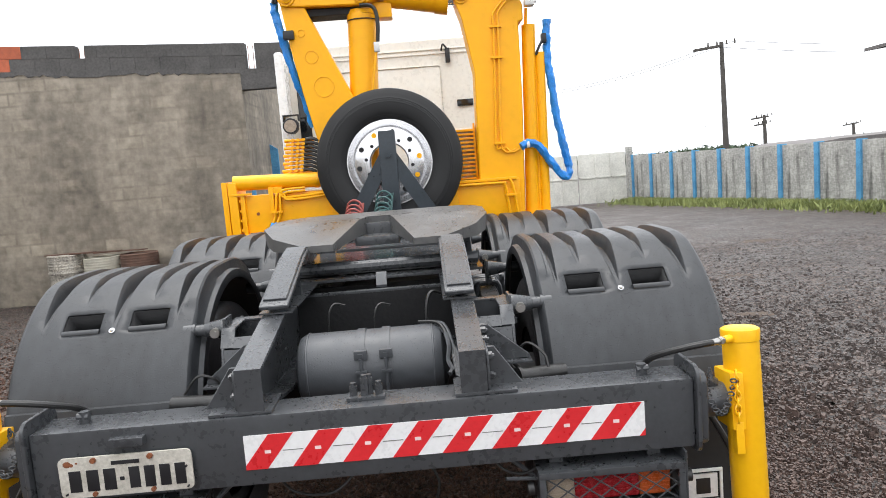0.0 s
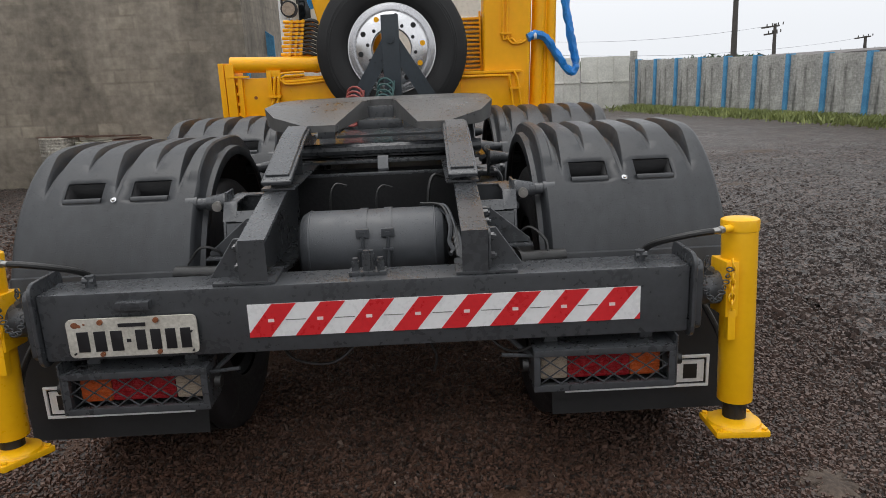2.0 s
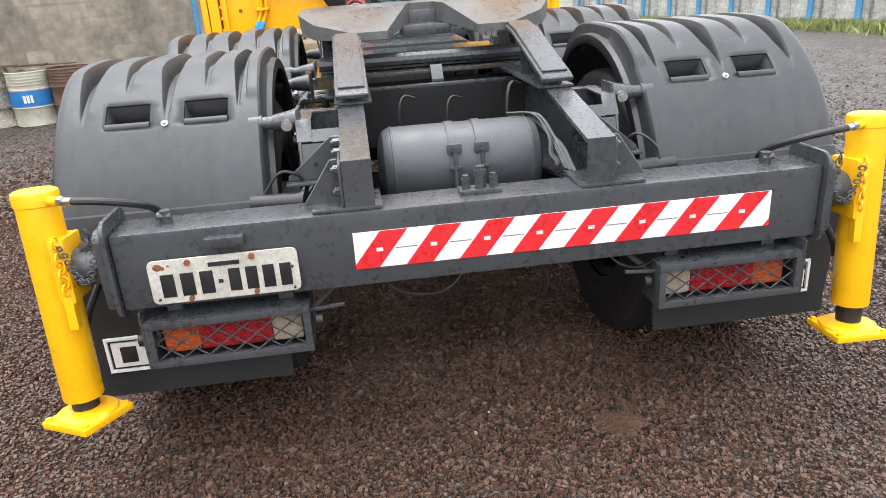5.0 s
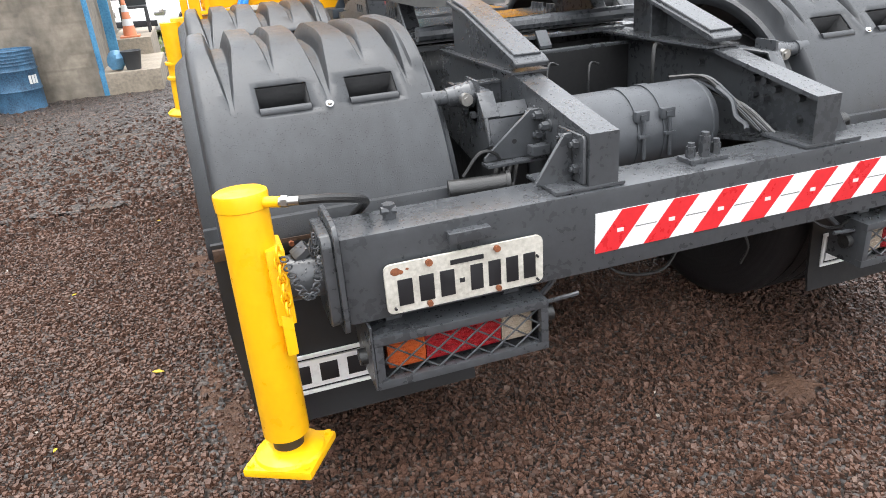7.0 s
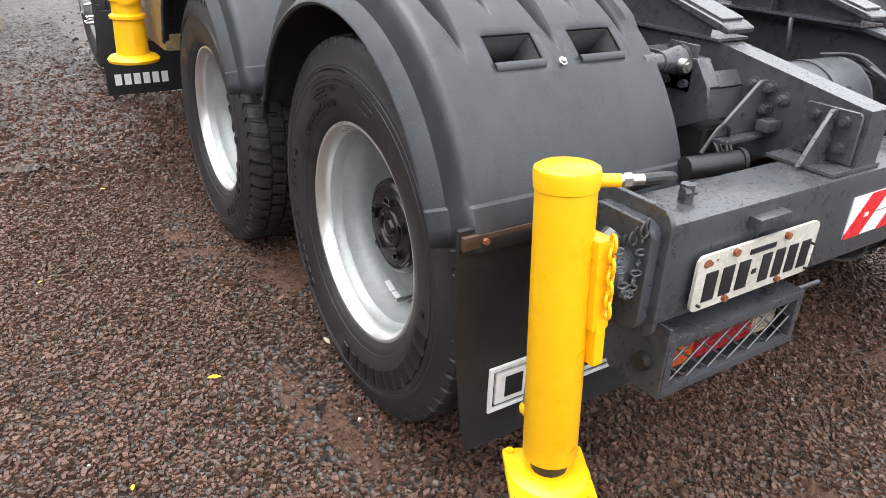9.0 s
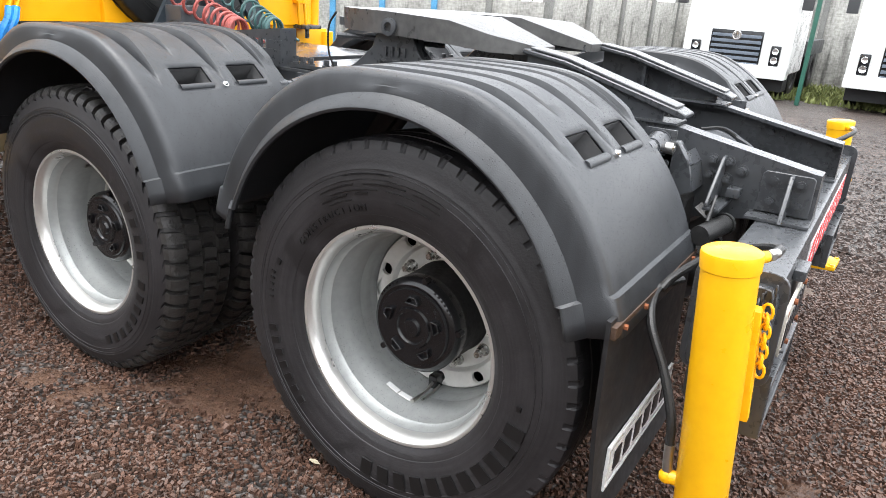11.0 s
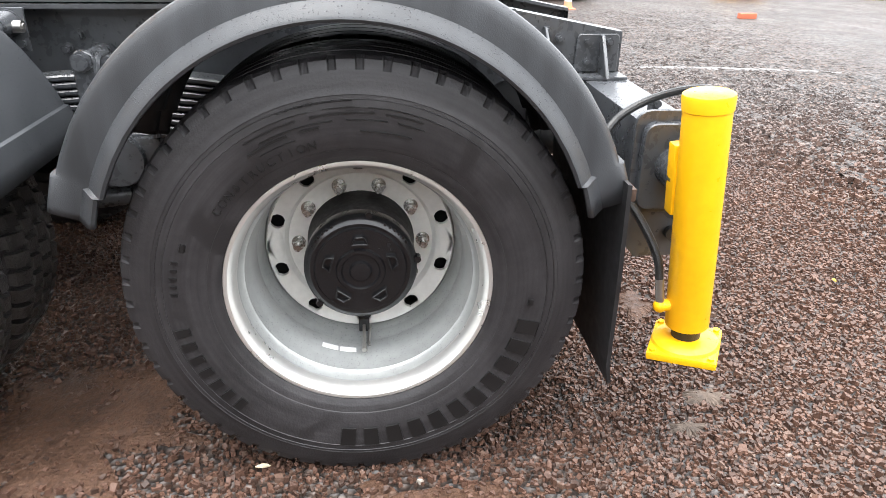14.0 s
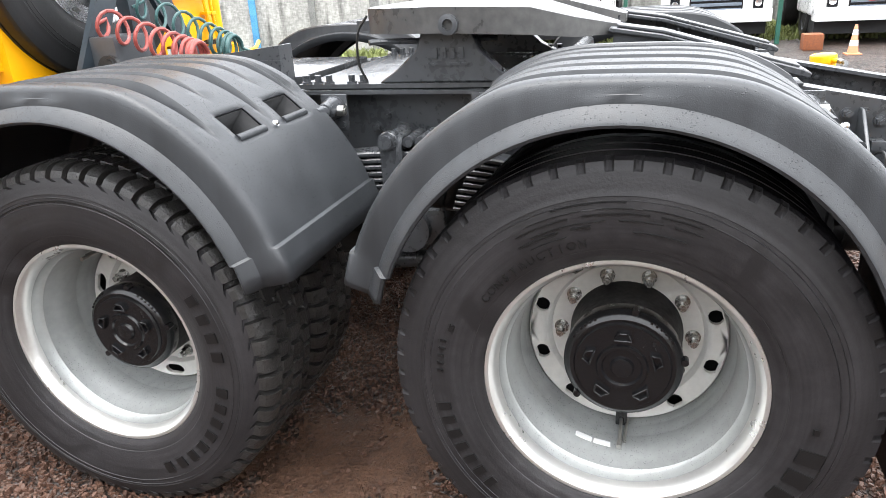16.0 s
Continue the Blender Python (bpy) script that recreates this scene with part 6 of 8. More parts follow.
def bolt_pin(x, y, z, r, parent):
    """A pin end: wide washer, smaller washer and a hexagon head."""
    bm = bm_new()
    lathe(bm, [(0, r), (-0.010, r), (-0.013, r - 0.004), (-0.013, r * 0.70), (-0.024, r * 0.68), (-0.026, r * 0.62), (-0.026, 0.001)], (x, y, z), (0, 1, 0), n=28)
    cyl(bm, (x, y - 0.024, z), (x, y - 0.048, z), r * 0.36, n=6)
    part("pin", bm, YELLOWC, parent)


def pressed_ring(x, y, z, r, parent):
    bm = bm_new()
    lathe(bm, [(0.002, r), (-0.004, r - 0.002), (-0.004, r - 0.008), (0.002, r - 0.010)], (x, y, z), (0, 1, 0), n=32)
    part("pressed_ring", bm, YELLOWC, parent)


# base beam across the chassis
bm = bm_new()
box(bm, (-1.115, YF, 1.155), (-0.42, YF + 0.26, 1.425), 0.010)
box(bm, (-0.45, YF - 0.03, 1.10), (0.47, YF + 0.34, 1.44), 0.010)
box(bm, (0.45, YF, 1.145), (0.93, YF + 0.26, 1.40), 0.008)
base = part("base_beam", bm, YELLOWC, crane)
bm = bm_new()
box(bm, (0.44, YF - 0.03, 1.392), (0.905, YF + 0.02, 1.412), 0.004)
part("flange", bm, YELLOWC, base)
bm = bm_new()
cyl(bm, (-1.15, YF + 0.03, 1.522), (-0.40, YF + 0.03, 1.50), 0.054)
cyl(bm, (-0.565, YF + 0.03, 1.505), (-0.535, YF + 0.03, 1.504), 0.058)
part("extension_cylinder", bm, YELLOWC, crane)
bm = bm_new()
box(bm, (-1.232, YF - 0.02, 1.09), (-1.192, YF + 0.24, 1.535), 0.008)
box(bm, (-1.185, YF - 0.03, 1.10), (-1.122, YF + 0.24, 1.525), 0.008)
for z in (1.17, 1.24, 1.31, 1.38):
    box(bm, (-1.10, YF - 0.02, z), (-1.118, YF + 0.0, z + 0.02), 0.003)
box(bm, (-1.10, YF - 0.025, 1.145), (-1.072, YF + 0.01, 1.43), 0.004)
box(bm, (-1.17, YF - 0.035, 1.43), (-1.02, YF + 0.0, 1.445), 0.003)
box(bm, (-1.13, YF - 0.035, 1.13), (-0.93, YF + 0.01, 1.15), 0.003)
part("end_bracket", bm, YELLOWC, base)
bm = bm_new()
box(bm, (-0.896, YF - 0.035, 1.285), (-0.862, YF + 0.0, 1.475), 0.006)
box(bm, (-0.865, YF - 0.03, 1.43), (-0.795, YF + 0.0, 1.475), 0.006)
part("lug", bm, YELLOWC, base)
for pts, r in (([(-0.835, YF - 0.02, 1.43), (-0.843, YF - 0.03, 1.40), (-0.860, YF - 0.03, 1.28), (-0.885, YF - 0.035, 1.21)], 0.010),
               ([(-0.808, YF - 0.02, 1.43), (-0.815, YF - 0.03, 1.40), (-0.826, YF - 0.03, 1.28), (-0.855, YF - 0.035, 1.21)], 0.010),
               ([(-0.63, YF - 0.02, 1.455), (-0.78, YF - 0.03, 1.45), (-0.80, YF - 0.03, 1.42), (-0.775, YF - 0.03, 1.395), (-0.60, YF - 0.03, 1.40), (-0.45, YF - 0.03, 1.415)], 0.009),
               ([(-0.63, YF - 0.02, 1.435), (-0.765, YF - 0.03, 1.43), (-0.78, YF - 0.03, 1.41), (-0.76, YF - 0.035, 1.378), (-0.60, YF - 0.03, 1.382), (-0.45, YF - 0.03, 1.395)], 0.009),
               ([(0.46, YF - 0.035, 1.378), (0.79, YF - 0.035, 1.375), (0.818, YF - 0.035, 1.36), (0.832, YF - 0.035, 1.27), (0.842, YF - 0.035, 1.15)], 0.009),
               ([(0.85, YF - 0.03, 1.40), (0.872, YF - 0.035, 1.36), (0.885, YF - 0.035, 1.27), (0.900, YF - 0.035, 1.15)], 0.009)):
    bm = bm_new()
    tube(bm, pts, r, n=7)
    part("pipe", bm, YELLOWC, base)
for x, z in ((-0.845, 1.285), (0.858, 1.275)):
    bm = bm_new()
    box(bm, (x - 0.04, YF - 0.05, z), (x + 0.04, YF - 0.005, z + 0.016), 0.003)
    cyl(bm, (x, YF - 0.055, z + 0.008), (x, YF - 0.02, z + 0.008), 0.010, n=6)
    part("pipe_clamp", bm, YELLOWC, base)
bm = bm_new()
cyl(bm, (-0.99, YF - 0.006, 1.29), (-0.99, YF + 0.01, 1.29), 0.012, n=10)
part("plug", bm, RUST, base)
for dx in (0, 0.028):
    bm = bm_new()
    tube(bm, [(-0.882 + dx, YF - 0.035, 1.215), (-0.90 + dx, YF - 0.05, 1.17), (-0.93 + dx, YF - 0.05, 1.12), (-0.95 + dx, YF - 0.02, 1.05)], 0.017)
    part("sleeved_hose", bm, BLUEH, base)
bm = bm_new()
box(bm, (0.84, YF - 0.09, 1.125), (0.985, YF + 0.02, 1.150), 0.008)
cyl(bm, (0.885, YF - 0.06, 1.13), (0.885, YF - 0.06, 1.07), 0.014, n=8)
part("beam_lock", bm, CHASSIS, base)
# the crane's own support legs
for s in (-1, 1):
    x = -1.305 if s < 0 else 1.18
    bm = bm_new()
    cyl(bm, (x, YM - 0.05, 0.847), (x, YM - 0.05, 1.10), 0.063)
    box(bm, (min(x, s * 0.9), YM - 0.08, 0.98), (max(x, s * 0.9), YM + 0.03, 1.12), 0.01)
    leg = part("support_leg", bm, YELLOWC if s > 0 else YELLOW, crane)
    bm = bm_new()
    lathe(bm, [(0.618, 0.001), (0.618, 0.123), (0.632, 0.128), (0.647, 0.114), (0.656, 0.080), (0.828, 0.074), (0.833, 0.088), (0.847, 0.088), (0.857, 0.071), (0.914, 0.071), (0.919, 0.083), (0.933, 0.083), (0.938, 0.071)], (x, YM - 0.03, -0.058), (0, 0, 1), n=32)
    part("foot", bm, YELLOW, leg)
    for dz in (0.0, 0.05):
        bm = bm_new()
        tube(bm, [(x + 0.05, YM - 0.13, 1.0 + dz), (x + 0.11, YM - 0.14, 1.01 + dz), (x + 0.19, YM - 0.12, 1.04 + dz)], 0.012)
        part("pipe", bm, YELLOW, leg)

# slanted boom link, standing cylinder, top boom and outer column
link = plate("boom_link", [(-0.685, 2.76), (-0.60, 2.80), (-0.52, 2.74), (-0.487, 2.657), (-0.276, 2.184), (-0.21, 2.05), (-0.15, 1.80), (-0.20, 1.42), (-0.44, 1.42), (-0.515, 1.80), (-0.583, 2.126), (-0.650, 2.507)], YF + 0.02, YF + 0.23)
for x, z, r in ((-0.554, 2.545, 0.030), (-0.497, 2.374, 0.050), (-0.429, 2.161, 0.076)):
    pressed_ring(x, YF + 0.02, z, r, link)
bm = bm_new()
cyl(bm, (-0.185, YM, 1.45), (-0.122, YM, 2.62), 0.104)
lift = part("lift_cylinder", bm, YELLOWC, crane)
bm = bm_new()
cyl(bm, (-0.123, YM, 2.615), (-0.120, YM, 2.655), 0.108)
cyl(bm, (-0.120, YM, 2.655), (-0.119, YM, 2.69), 0.108, 0.096)
part("gland", bm, YELLOWC, lift)
bm = bm_new()
lathe(bm, [(0, 0.109), (0.004, 0.111), (0.008, 0.109)], (-0.1225, YM, 2.612), (0, 0, 1), n=32)
part("seal_line", bm, DARK, lift)
bm = bm_new()
tube(bm, [(-0.12, YF - 0.005, 2.70), (-0.05, YF - 0.01, 2.695), (-0.012, YF - 0.01, 2.65), (-0.004, YF - 0.01, 2.55), (-0.016, YF, 2.44)], 0.014)
part("hose", bm, HOSE, lift)
bm = bm_new()
box(bm, (-0.045, YF - 0.02, 2.37), (-0.005, YF + 0.02, 2.44), 0.006)
part("fitting", bm, STEEL, lift)
bm = bm_new()
tube(bm, [(-0.03, YF, 2.38), (-0.045, YF, 2.30), (-0.082, YF, 2.09), (-0.15, YF + 0.02, 1.6)], 0.010, n=7)
part("pipe", bm, YELLOWC, lift)
boom = plate("top_boom", [(-0.690, 2.790), (-0.684, 2.828), (-0.452, 3.111), (-0.431, 3.120), (0.566, 3.096), (0.836, 3.078), (0.877, 3.055), (0.898, 3.00), (0.885, 2.955), (0.842, 2.940), (0.472, 2.868), (-0.052, 2.722), (-0.115, 2.707), (-0.627, 2.724), (-0.672, 2.750)], YF, YF + 0.25)
for x, z, r in ((-0.634, 2.787, 0.060), (-0.112, 2.767, 0.052), (-0.209, 2.968, 0.056), (0.829, 3.011, 0.050)):
    bolt_pin(x, YF, z, r, boom)
for x, z, r in ((0.232, 2.953, 0.080), (0.457, 2.978, 0.050)):
    pressed_ring(x, YF, z, r, boom)
bm = bm_new()
cyl(bm, (0.06, YM, 2.80), (0.505, YM, 2.723), 0.100)
cyl(bm, (0.425, YM, 2.737), (0.515, YM, 2.722), 0.108)
fold = part("fold_cylinder", bm, YELLOWC, crane)
bm = bm_new()
cyl(bm, (0.50, YM, 2.724), (0.64, YM, 2.705), 0.040)
part("rod", bm, CHROME, fold)
bm = bm_new()
box(bm, (-0.04, YF + 0.06, 2.62), (0.10, YF + 0.20, 2.73), 0.01)
part("rod_bracket", bm, YELLOWC, boom)
bm = bm_new()
prism(bm, [(-0.57, 2.66), (-0.50, 2.715), (-0.12, 2.71), (-0.12, 2.66)], "y", YF + 0.06, YF + 0.24, 0.004)
part("cross_plate", bm, DARK, boom)
column = plate("outer_column", [(0.550, 2.752), (0.544, 2.711), (0.592, 2.564), (0.659, 2.188), (0.640, 1.417), (0.66, 1.12), (0.962, 1.12), (0.994, 1.987), (0.997, 2.512), (1.034, 2.519), (1.034, 2.631), (1.003, 2.694), (1.006, 2.951), (0.877, 3.050), (0.80, 2.99), (0.707, 2.904), (0.662, 2.835), (0.601, 2.775)], YF + 0.015, YF + 0.23)
bolt_pin(0.599, YF + 0.015, 2.717, 0.056, column)
for x in (0.815, 0.848):
    bm = bm_new()
    o = x - 0.831
    tube(bm, [(0.905 + o, YF, 2.660), (0.835 + o, YF, 2.576), (0.831 + o, YF, 2.485), (0.812 + o, YF, 2.05), (0.795 + o, YF, 1.655), (0.83 + o, YF, 1.625), (0.870 + o, YF, 1.590), (0.93 + o, YF, 1.61)], 0.008, n=6)
    part("pipe", bm, YELLOWC, column)
for x, z in ((0.835, 2.485), (0.828, 2.27), (0.808, 1.66)):
    bm = bm_new()
    box(bm, (x - 0.045, YF - 0.014, z - 0.008), (x + 0.035, YF + 0.02, z + 0.008), 0.003)
    part("pipe_clamp", bm, YELLOWC, column)
for x0, x1, r, z0, z1 in ((1.028, 1.083, 0.050, 1.10, 2.50), (1.130, 1.155, 0.036, 1.07, 2.30), (1.085, 1.118, 0.016, 1.10, 2.25), (1.062, 1.075, 0.012, 2.48, 2.62)):
    bm = bm_new()
    cyl(bm, (x0, YM, z0), (x1, YM, z1), r)
    part("extension_ram", bm, YELLOWC, column)
bm = bm_new()
box(bm, (1.047, YF - 0.02, 2.612), (1.115, YF + 0.06, 2.668), 0.006)
cyl(bm, (1.115, YF, 2.64), (1.132, YF, 2.64), 0.012, n=6)
for x in (1.068, 1.092):
    cyl(bm, (x, YF, 2.66), (x, YF, 2.74), 0.011, n=8)
part("valve_block", bm, STEEL, column)
bm = bm_new()
tube(bm, [(0.70, YF + 0.02, 3.12), (0.60, YF + 0.03, 3.105), (0.45, YF + 0.04, 3.10)], 0.010, n=6)
part("pipe", bm, YELLOWC, boom)
# crumpled blue-sleeved hoses
for pts, r in (([(0.70, YF + 0.03, 3.130), (0.777, YF, 3.150), (0.869, YF, 3.160), (0.944, YF, 3.148), (1.020, YF, 3.095), (1.066, YF, 3.000), (1.086, YF, 2.878), (1.080, YF, 2.745)], 0.027),
               ([(0.70, YF, 3.120), (0.826, YF - 0.04, 3.128), (0.900, YF - 0.05, 3.098), (0.995, YF - 0.05, 3.03), (1.050, YF - 0.05, 2.921), (1.034, YF - 0.05, 2.809), (0.985, YF - 0.04, 2.728), (0.923, YF - 0.02, 2.680)], 0.029),
               ([(1.221, YM, 2.531), (1.212, YM, 2.413), (1.209, YM, 2.243), (1.229, YM, 2.072), (1.255, YM, 1.814), (1.293, YM, 1.599), (1.326, YM, 1.448), (1.301, YM - 0.02, 1.375), (1.246, YM - 0.03, 1.410), (1.165, YM - 0.06, 1.519), (1.083, YM - 0.09, 1.625), (1.019, YM - 0.11, 1.645), (0.959, YM - 0.12, 1.625)], 0.029),
               ([(-0.733, YM - 0.04, 2.779), (-0.731, YM - 0.04, 2.696), (-0.694, YM - 0.04, 2.506), (-0.640, YM - 0.02, 2.253), (-0.590, YM + 0.02, 2.10), (-0.56, YM + 0.08, 1.9)], 0.029)):
    bm = bm_new()
    tube(bm, pts, r, n=10, k=9)
    for v in bm.verts:
        v.co += Vector((noise.noise(v.co * 26), noise.noise(v.co * 26 + Vector((9, 0, 0))), noise.noise(v.co * 26 + Vector((0, 5, 0))))) * 0.011
    part("sleeved_hose", bm, BLUEH, crane, "crumpled blue plastic hose sleeve")
for c, d in (((1.081, YF, 2.76), (1.081, YF, 2.785)), ((1.012, YM - 0.11, 1.643), (0.99, YM - 0.115, 1.638)), ((0.945, YF - 0.03, 2.695), (0.958, YF - 0.03, 2.705))):
    bm = bm_new()
    cyl(bm, c, d, 0.031, n=12)
    part("hose_tie", bm, WHITE, crane)
for dx in (0, 0.02):
    bm = bm_new()
    tube(bm, [(-0.55 + dx, YF + 0.03, 3.02), (-0.64 + dx, YF + 0.02, 2.93), (-0.71 + dx, YF + 0.04, 2.86), (-0.735 + dx, YF + 0.05, 2.77)], 0.014)
    part("hose", bm, INK, crane)
for lo, hi in (((-0.68, YF - 0.02, 2.50), (-0.60, YF + 0.02, 2.565)), ((1.165, YF + 0.07, 2.36), (1.205, YF + 0.12, 2.43))):
    bm = bm_new()
    box(bm, lo, hi, 0.016)
    part("hose_clamp", bm, INK, crane)
bm = bm_new()
tube(bm, [(1.12, YM - 0.03, 2.28), (1.15, YM - 0.04, 2.34), (1.185, YM - 0.04, 2.40)], 0.010, n=6)
part("pipe", bm, INK, crane)
# valve bank: stacked sections with knobs, spools and hoses
bm = bm_new()
box(bm, (-0.79, YM - 0.05, 1.52), (-0.52, YM + 0.10, 1.57), 0.008)
bank = part("valve_bank", bm, YELLOWC, crane)
for k in range(9):
    z = 1.572 + 0.0275 * k
    lean = 0.0045 * k
    bm = bm_new()
    box(bm, (-0.765 + lean, YM - 0.04, z), (-0.60 + lean, YM + 0.09, z + 0.017), 0.005)
    cyl(bm, (-0.80 + lean + 0.012 * (k % 2), YM - 0.03, z + 0.009), (-0.76 + lean, YM - 0.03, z + 0.009), 0.012, n=8)
    for j in range(4):
        cyl(bm, (-0.735 + lean + 0.04 * j, YM - 0.065, z + 0.009), (-0.735 + lean + 0.04 * j, YM - 0.03, z + 0.009), 0.0125, n=8)
    part("valve_section", bm, YELLOWC, bank)
    bm = bm_new()
    tube(bm, [(-0.64 + lean, YM - 0.05, z + 0.01), (-0.59 + lean, YM - 0.085, z + 0.012), (-0.53 + lean, YM - 0.08, z - 0.012), (-0.45, YM, z - 0.02)], 0.012, n=7)
    part("hose", bm, HOSE, bank)
# slatted oil cooler guard
bm = bm_new()
box(bm, (0.40, YM + 0.10, 1.40), (0.66, YM + 0.14, 1.80), 0.006)
guard = part("cooler_guard", bm, WHITE, crane)
for k in range(13):
    bm = bm_new()
    box(bm, (0.40, YM + 0.055, 1.412 + 0.030 * k), (0.632, YM + 0.10, 1.428 + 0.030 * k), 0.003)
    part("slat", bm, YELLOWC, guard)
bm = bm_new()
box(bm, (0.630, YM + 0.05, 1.40), (0.642, YM + 0.11, 1.83), 0.003)
part("frame", bm, YELLOWC, guard)

# ---- walls of the yard ----
WY = 9.45
ZB = DROP
XE = -2.53
z_top = lambda x: 3.712 - 0.0585 * (x + 2.434)
z_edge = lambda x: z_top(x) - 0.40
bm = bm_new()
prism(bm, [(-14.0, ZB - 0.1), (-14.0, z_edge(-14.0)), (XE, z_edge(XE)), (XE, ZB - 0.1)], "y", WY, WY + 0.22)
wall_left = lone("wall_north", bm, PLASTER, "tall rough grey cement-plastered block wall with damp stains", "wall", kind="structure")
# lintel over the way through, carried on a hidden jamb
bm = bm_new()
prism(bm, [(XE + 0.002, 2.99), (XE + 0.002, z_edge(XE)), (0.2, z_edge(0.2)), (0.2, 2.99)], "y", WY - 0.012, WY + 0.20)
part("lintel", bm, BLOCKM, wall_left)
bm = bm_new()
box(bm, (-0.05, WY, ZB - 0.1), (0.2, WY + 0.20, 2.988))
part("jamb", bm, PLASTER, wall_left)
# two unplastered courses along the top
gaps = (-4.99, -2.345)
for r in range(2):
    x = -13.9 + 0.2 * r
    while x < 0.15:
        w = 0.39
        cuts = [(x, min(x + w, 0.2))]
        for g in gaps:
            cuts = [c for a_, b_ in cuts for c in ((a_, min(b_, g - 0.075)), (max(a_, g + 0.075), b_)) if c[1] - c[0] > 0.05] if (r == 1 or g > -3) else cuts
        for a_, b_ in cuts:
            red = b_ < -5.83 + 0.06 * r
            bm = bm_new()
            o = random.uniform(-0.0015, 0.0015)
            up = 0.006 + 0.198 * r
            prism(bm, [(a_ + 0.0015, z_edge(a_) + up), (a_ + 0.0015, z_edge(a_) + up + 0.195), (b_ - 0.0015, z_edge(b_) + up + 0.195), (b_ - 0.0015, z_edge(b_) + up)], "y", WY - 0.004 + o, WY + 0.15, 0.002)
            part("red_brick" if red else "block", bm, BRICK if red else BLOCKM, wall_left)
        x += w
# mortar bed behind the courses
bm = bm_new()
for a_, b_ in ((-13.9, gaps[0] - 0.08), (gaps[0] + 0.08, gaps[1] - 0.08), (gaps[1] + 0.08, 0.18)):
    prism(bm, [(a_, z_edge(a_) - 0.01), (a_, z_top(a_) - 0.012), (b_, z_top(b_) - 0.012), (b_, z_edge(b_) - 0.01)], "y", WY + 0.006, WY + 0.14)
part("mortar_bed", bm, MORTAR, wall_left)
# ragged edge where the plaster stops
bm = bm_new()
xs = [-14 + 0.06 * i for i in range(193)]
lowz = [z_edge(q) - 0.07 + 0.025 * round(3 * noise.noise(Vector((q * 1.1, 2, 0))) + 1.2 * noise.noise(Vector((q * 5.1, 5, 0)))) + 0.035 * noise.noise(Vector((q * 17, 5, 0))) for q in xs]
for i in range(len(xs) - 1):
    p, q = xs[i], xs[i + 1]
    front = [bm.verts.new(c) for c in ((p, WY - 0.014, lowz[i]), (q, WY - 0.014, lowz[i + 1]), (q, WY - 0.010, z_edge(q) + 0.008), (p, WY - 0.010, z_edge(p) + 0.008))]
    back_ = [bm.verts.new((v.co.x, WY + 0.002, v.co.z)) for v in front]
    bm.faces.new(front)
    bm.faces.new((front[0], back_[0], back_[1], front[1]))
    bm.faces.new((front[3], front[2], back_[2], back_[3]))
bmesh.ops.remove_doubles(bm, verts=bm.verts, dist=0.0005)
part("raw_band", bm, BLOCKM, wall_left)
for g in gaps:
    for dx in (-0.05, 0.03):
        bm = bm_new()
        tube(bm, [(g + dx, WY + 0.08, z_edge(g)), (g + dx + 0.01, WY + 0.08, z_top(g) - 0.03)], 0.006, n=5, k=0)
        part("reinforcing_bar", bm, RUST, wall_left)
# the return of the wall and its blue-painted frame post
bm = bm_new()
box(bm, (XE - 0.22, WY + 0.222, ZB - 0.1), (XE, 13.2, z_edge(XE)))
lone("wall_return", bm, PLASTER, "plastered side wall running away from the yard", "wall", kind="structure")
bm = bm_new()
tube(bm, [(XE + 0.03, WY - 0.03, 0.14), (XE + 0.022, WY - 0.03, 1.2), (XE + 0.018, WY - 0.03, 1.55)], 0.034, n=10, k=2)
box(bm, (XE - 0.01, WY - 0.06, ZB), (XE + 0.06, WY - 0.005, 0.16), 0.02)
lone("trim_post", bm, PILLAR, "narrow blue-painted corner post on the wall end", "post", kind="structure")
bm = bm_new()
prism(bm, [(XE + 0.02, 0.1), (XE + 0.02, 2.18), (XE + 0.16, 2.08), (XE + 0.16, 0.1)], "y", WY + 1.50, WY + 1.54, 0.004)
lone("blue_board", bm, PILLAR, "narrow blue board standing past the wall end", "board")

# concrete step with a bucket, a bag, a cone and a chair
slab = thing("concrete_step", "worn low concrete step with two levels", "step", kind="structure")
for x0, x1, y0, y1, z1 in ((XE + 0.002, -1.75, WY - 0.05, WY + 2.0, 0.10), (XE + 0.002, -1.90, WY + 2.0, WY + 4.2, 0.36)):
    bm = bm_new()
    box(bm, (x0, y0, ZB - 0.05), (x1, y1, z1), 0.02)
    part("tread", bm, SLAB, slab)
bm = bm_new()
lathe(bm, [(0, 0.095), (0.24, 0.135), (0.25, 0.142), (0.255, 0.138), (0.24, 0.128), (0.02, 0.09), (0.02, 0.001)], (-2.10, WY + 0.14, 0.101), (0, 0, 1), n=24)
lone("bucket", bm, BUCKET, "dark grey plastic bucket on the concrete step", "bucket")
bm = bm_new()
ball(bm, (-2.30, WY + 0.16, 0.235), 0.15, (0.8, 0.8, 0.95), 14)
for v in bm.verts:
    v.co += Vector((noise.noise(v.co * 9), noise.noise(v.co * 9 + Vector((4, 0, 0))), noise.noise(v.co * 9 + Vector((0, 7, 0))))) * 0.05
    v.co.z = max(v.co.z, 0.101)
lone("bag", bm, SHEETB, "crumpled blue plastic bag on the concrete step", "bag")


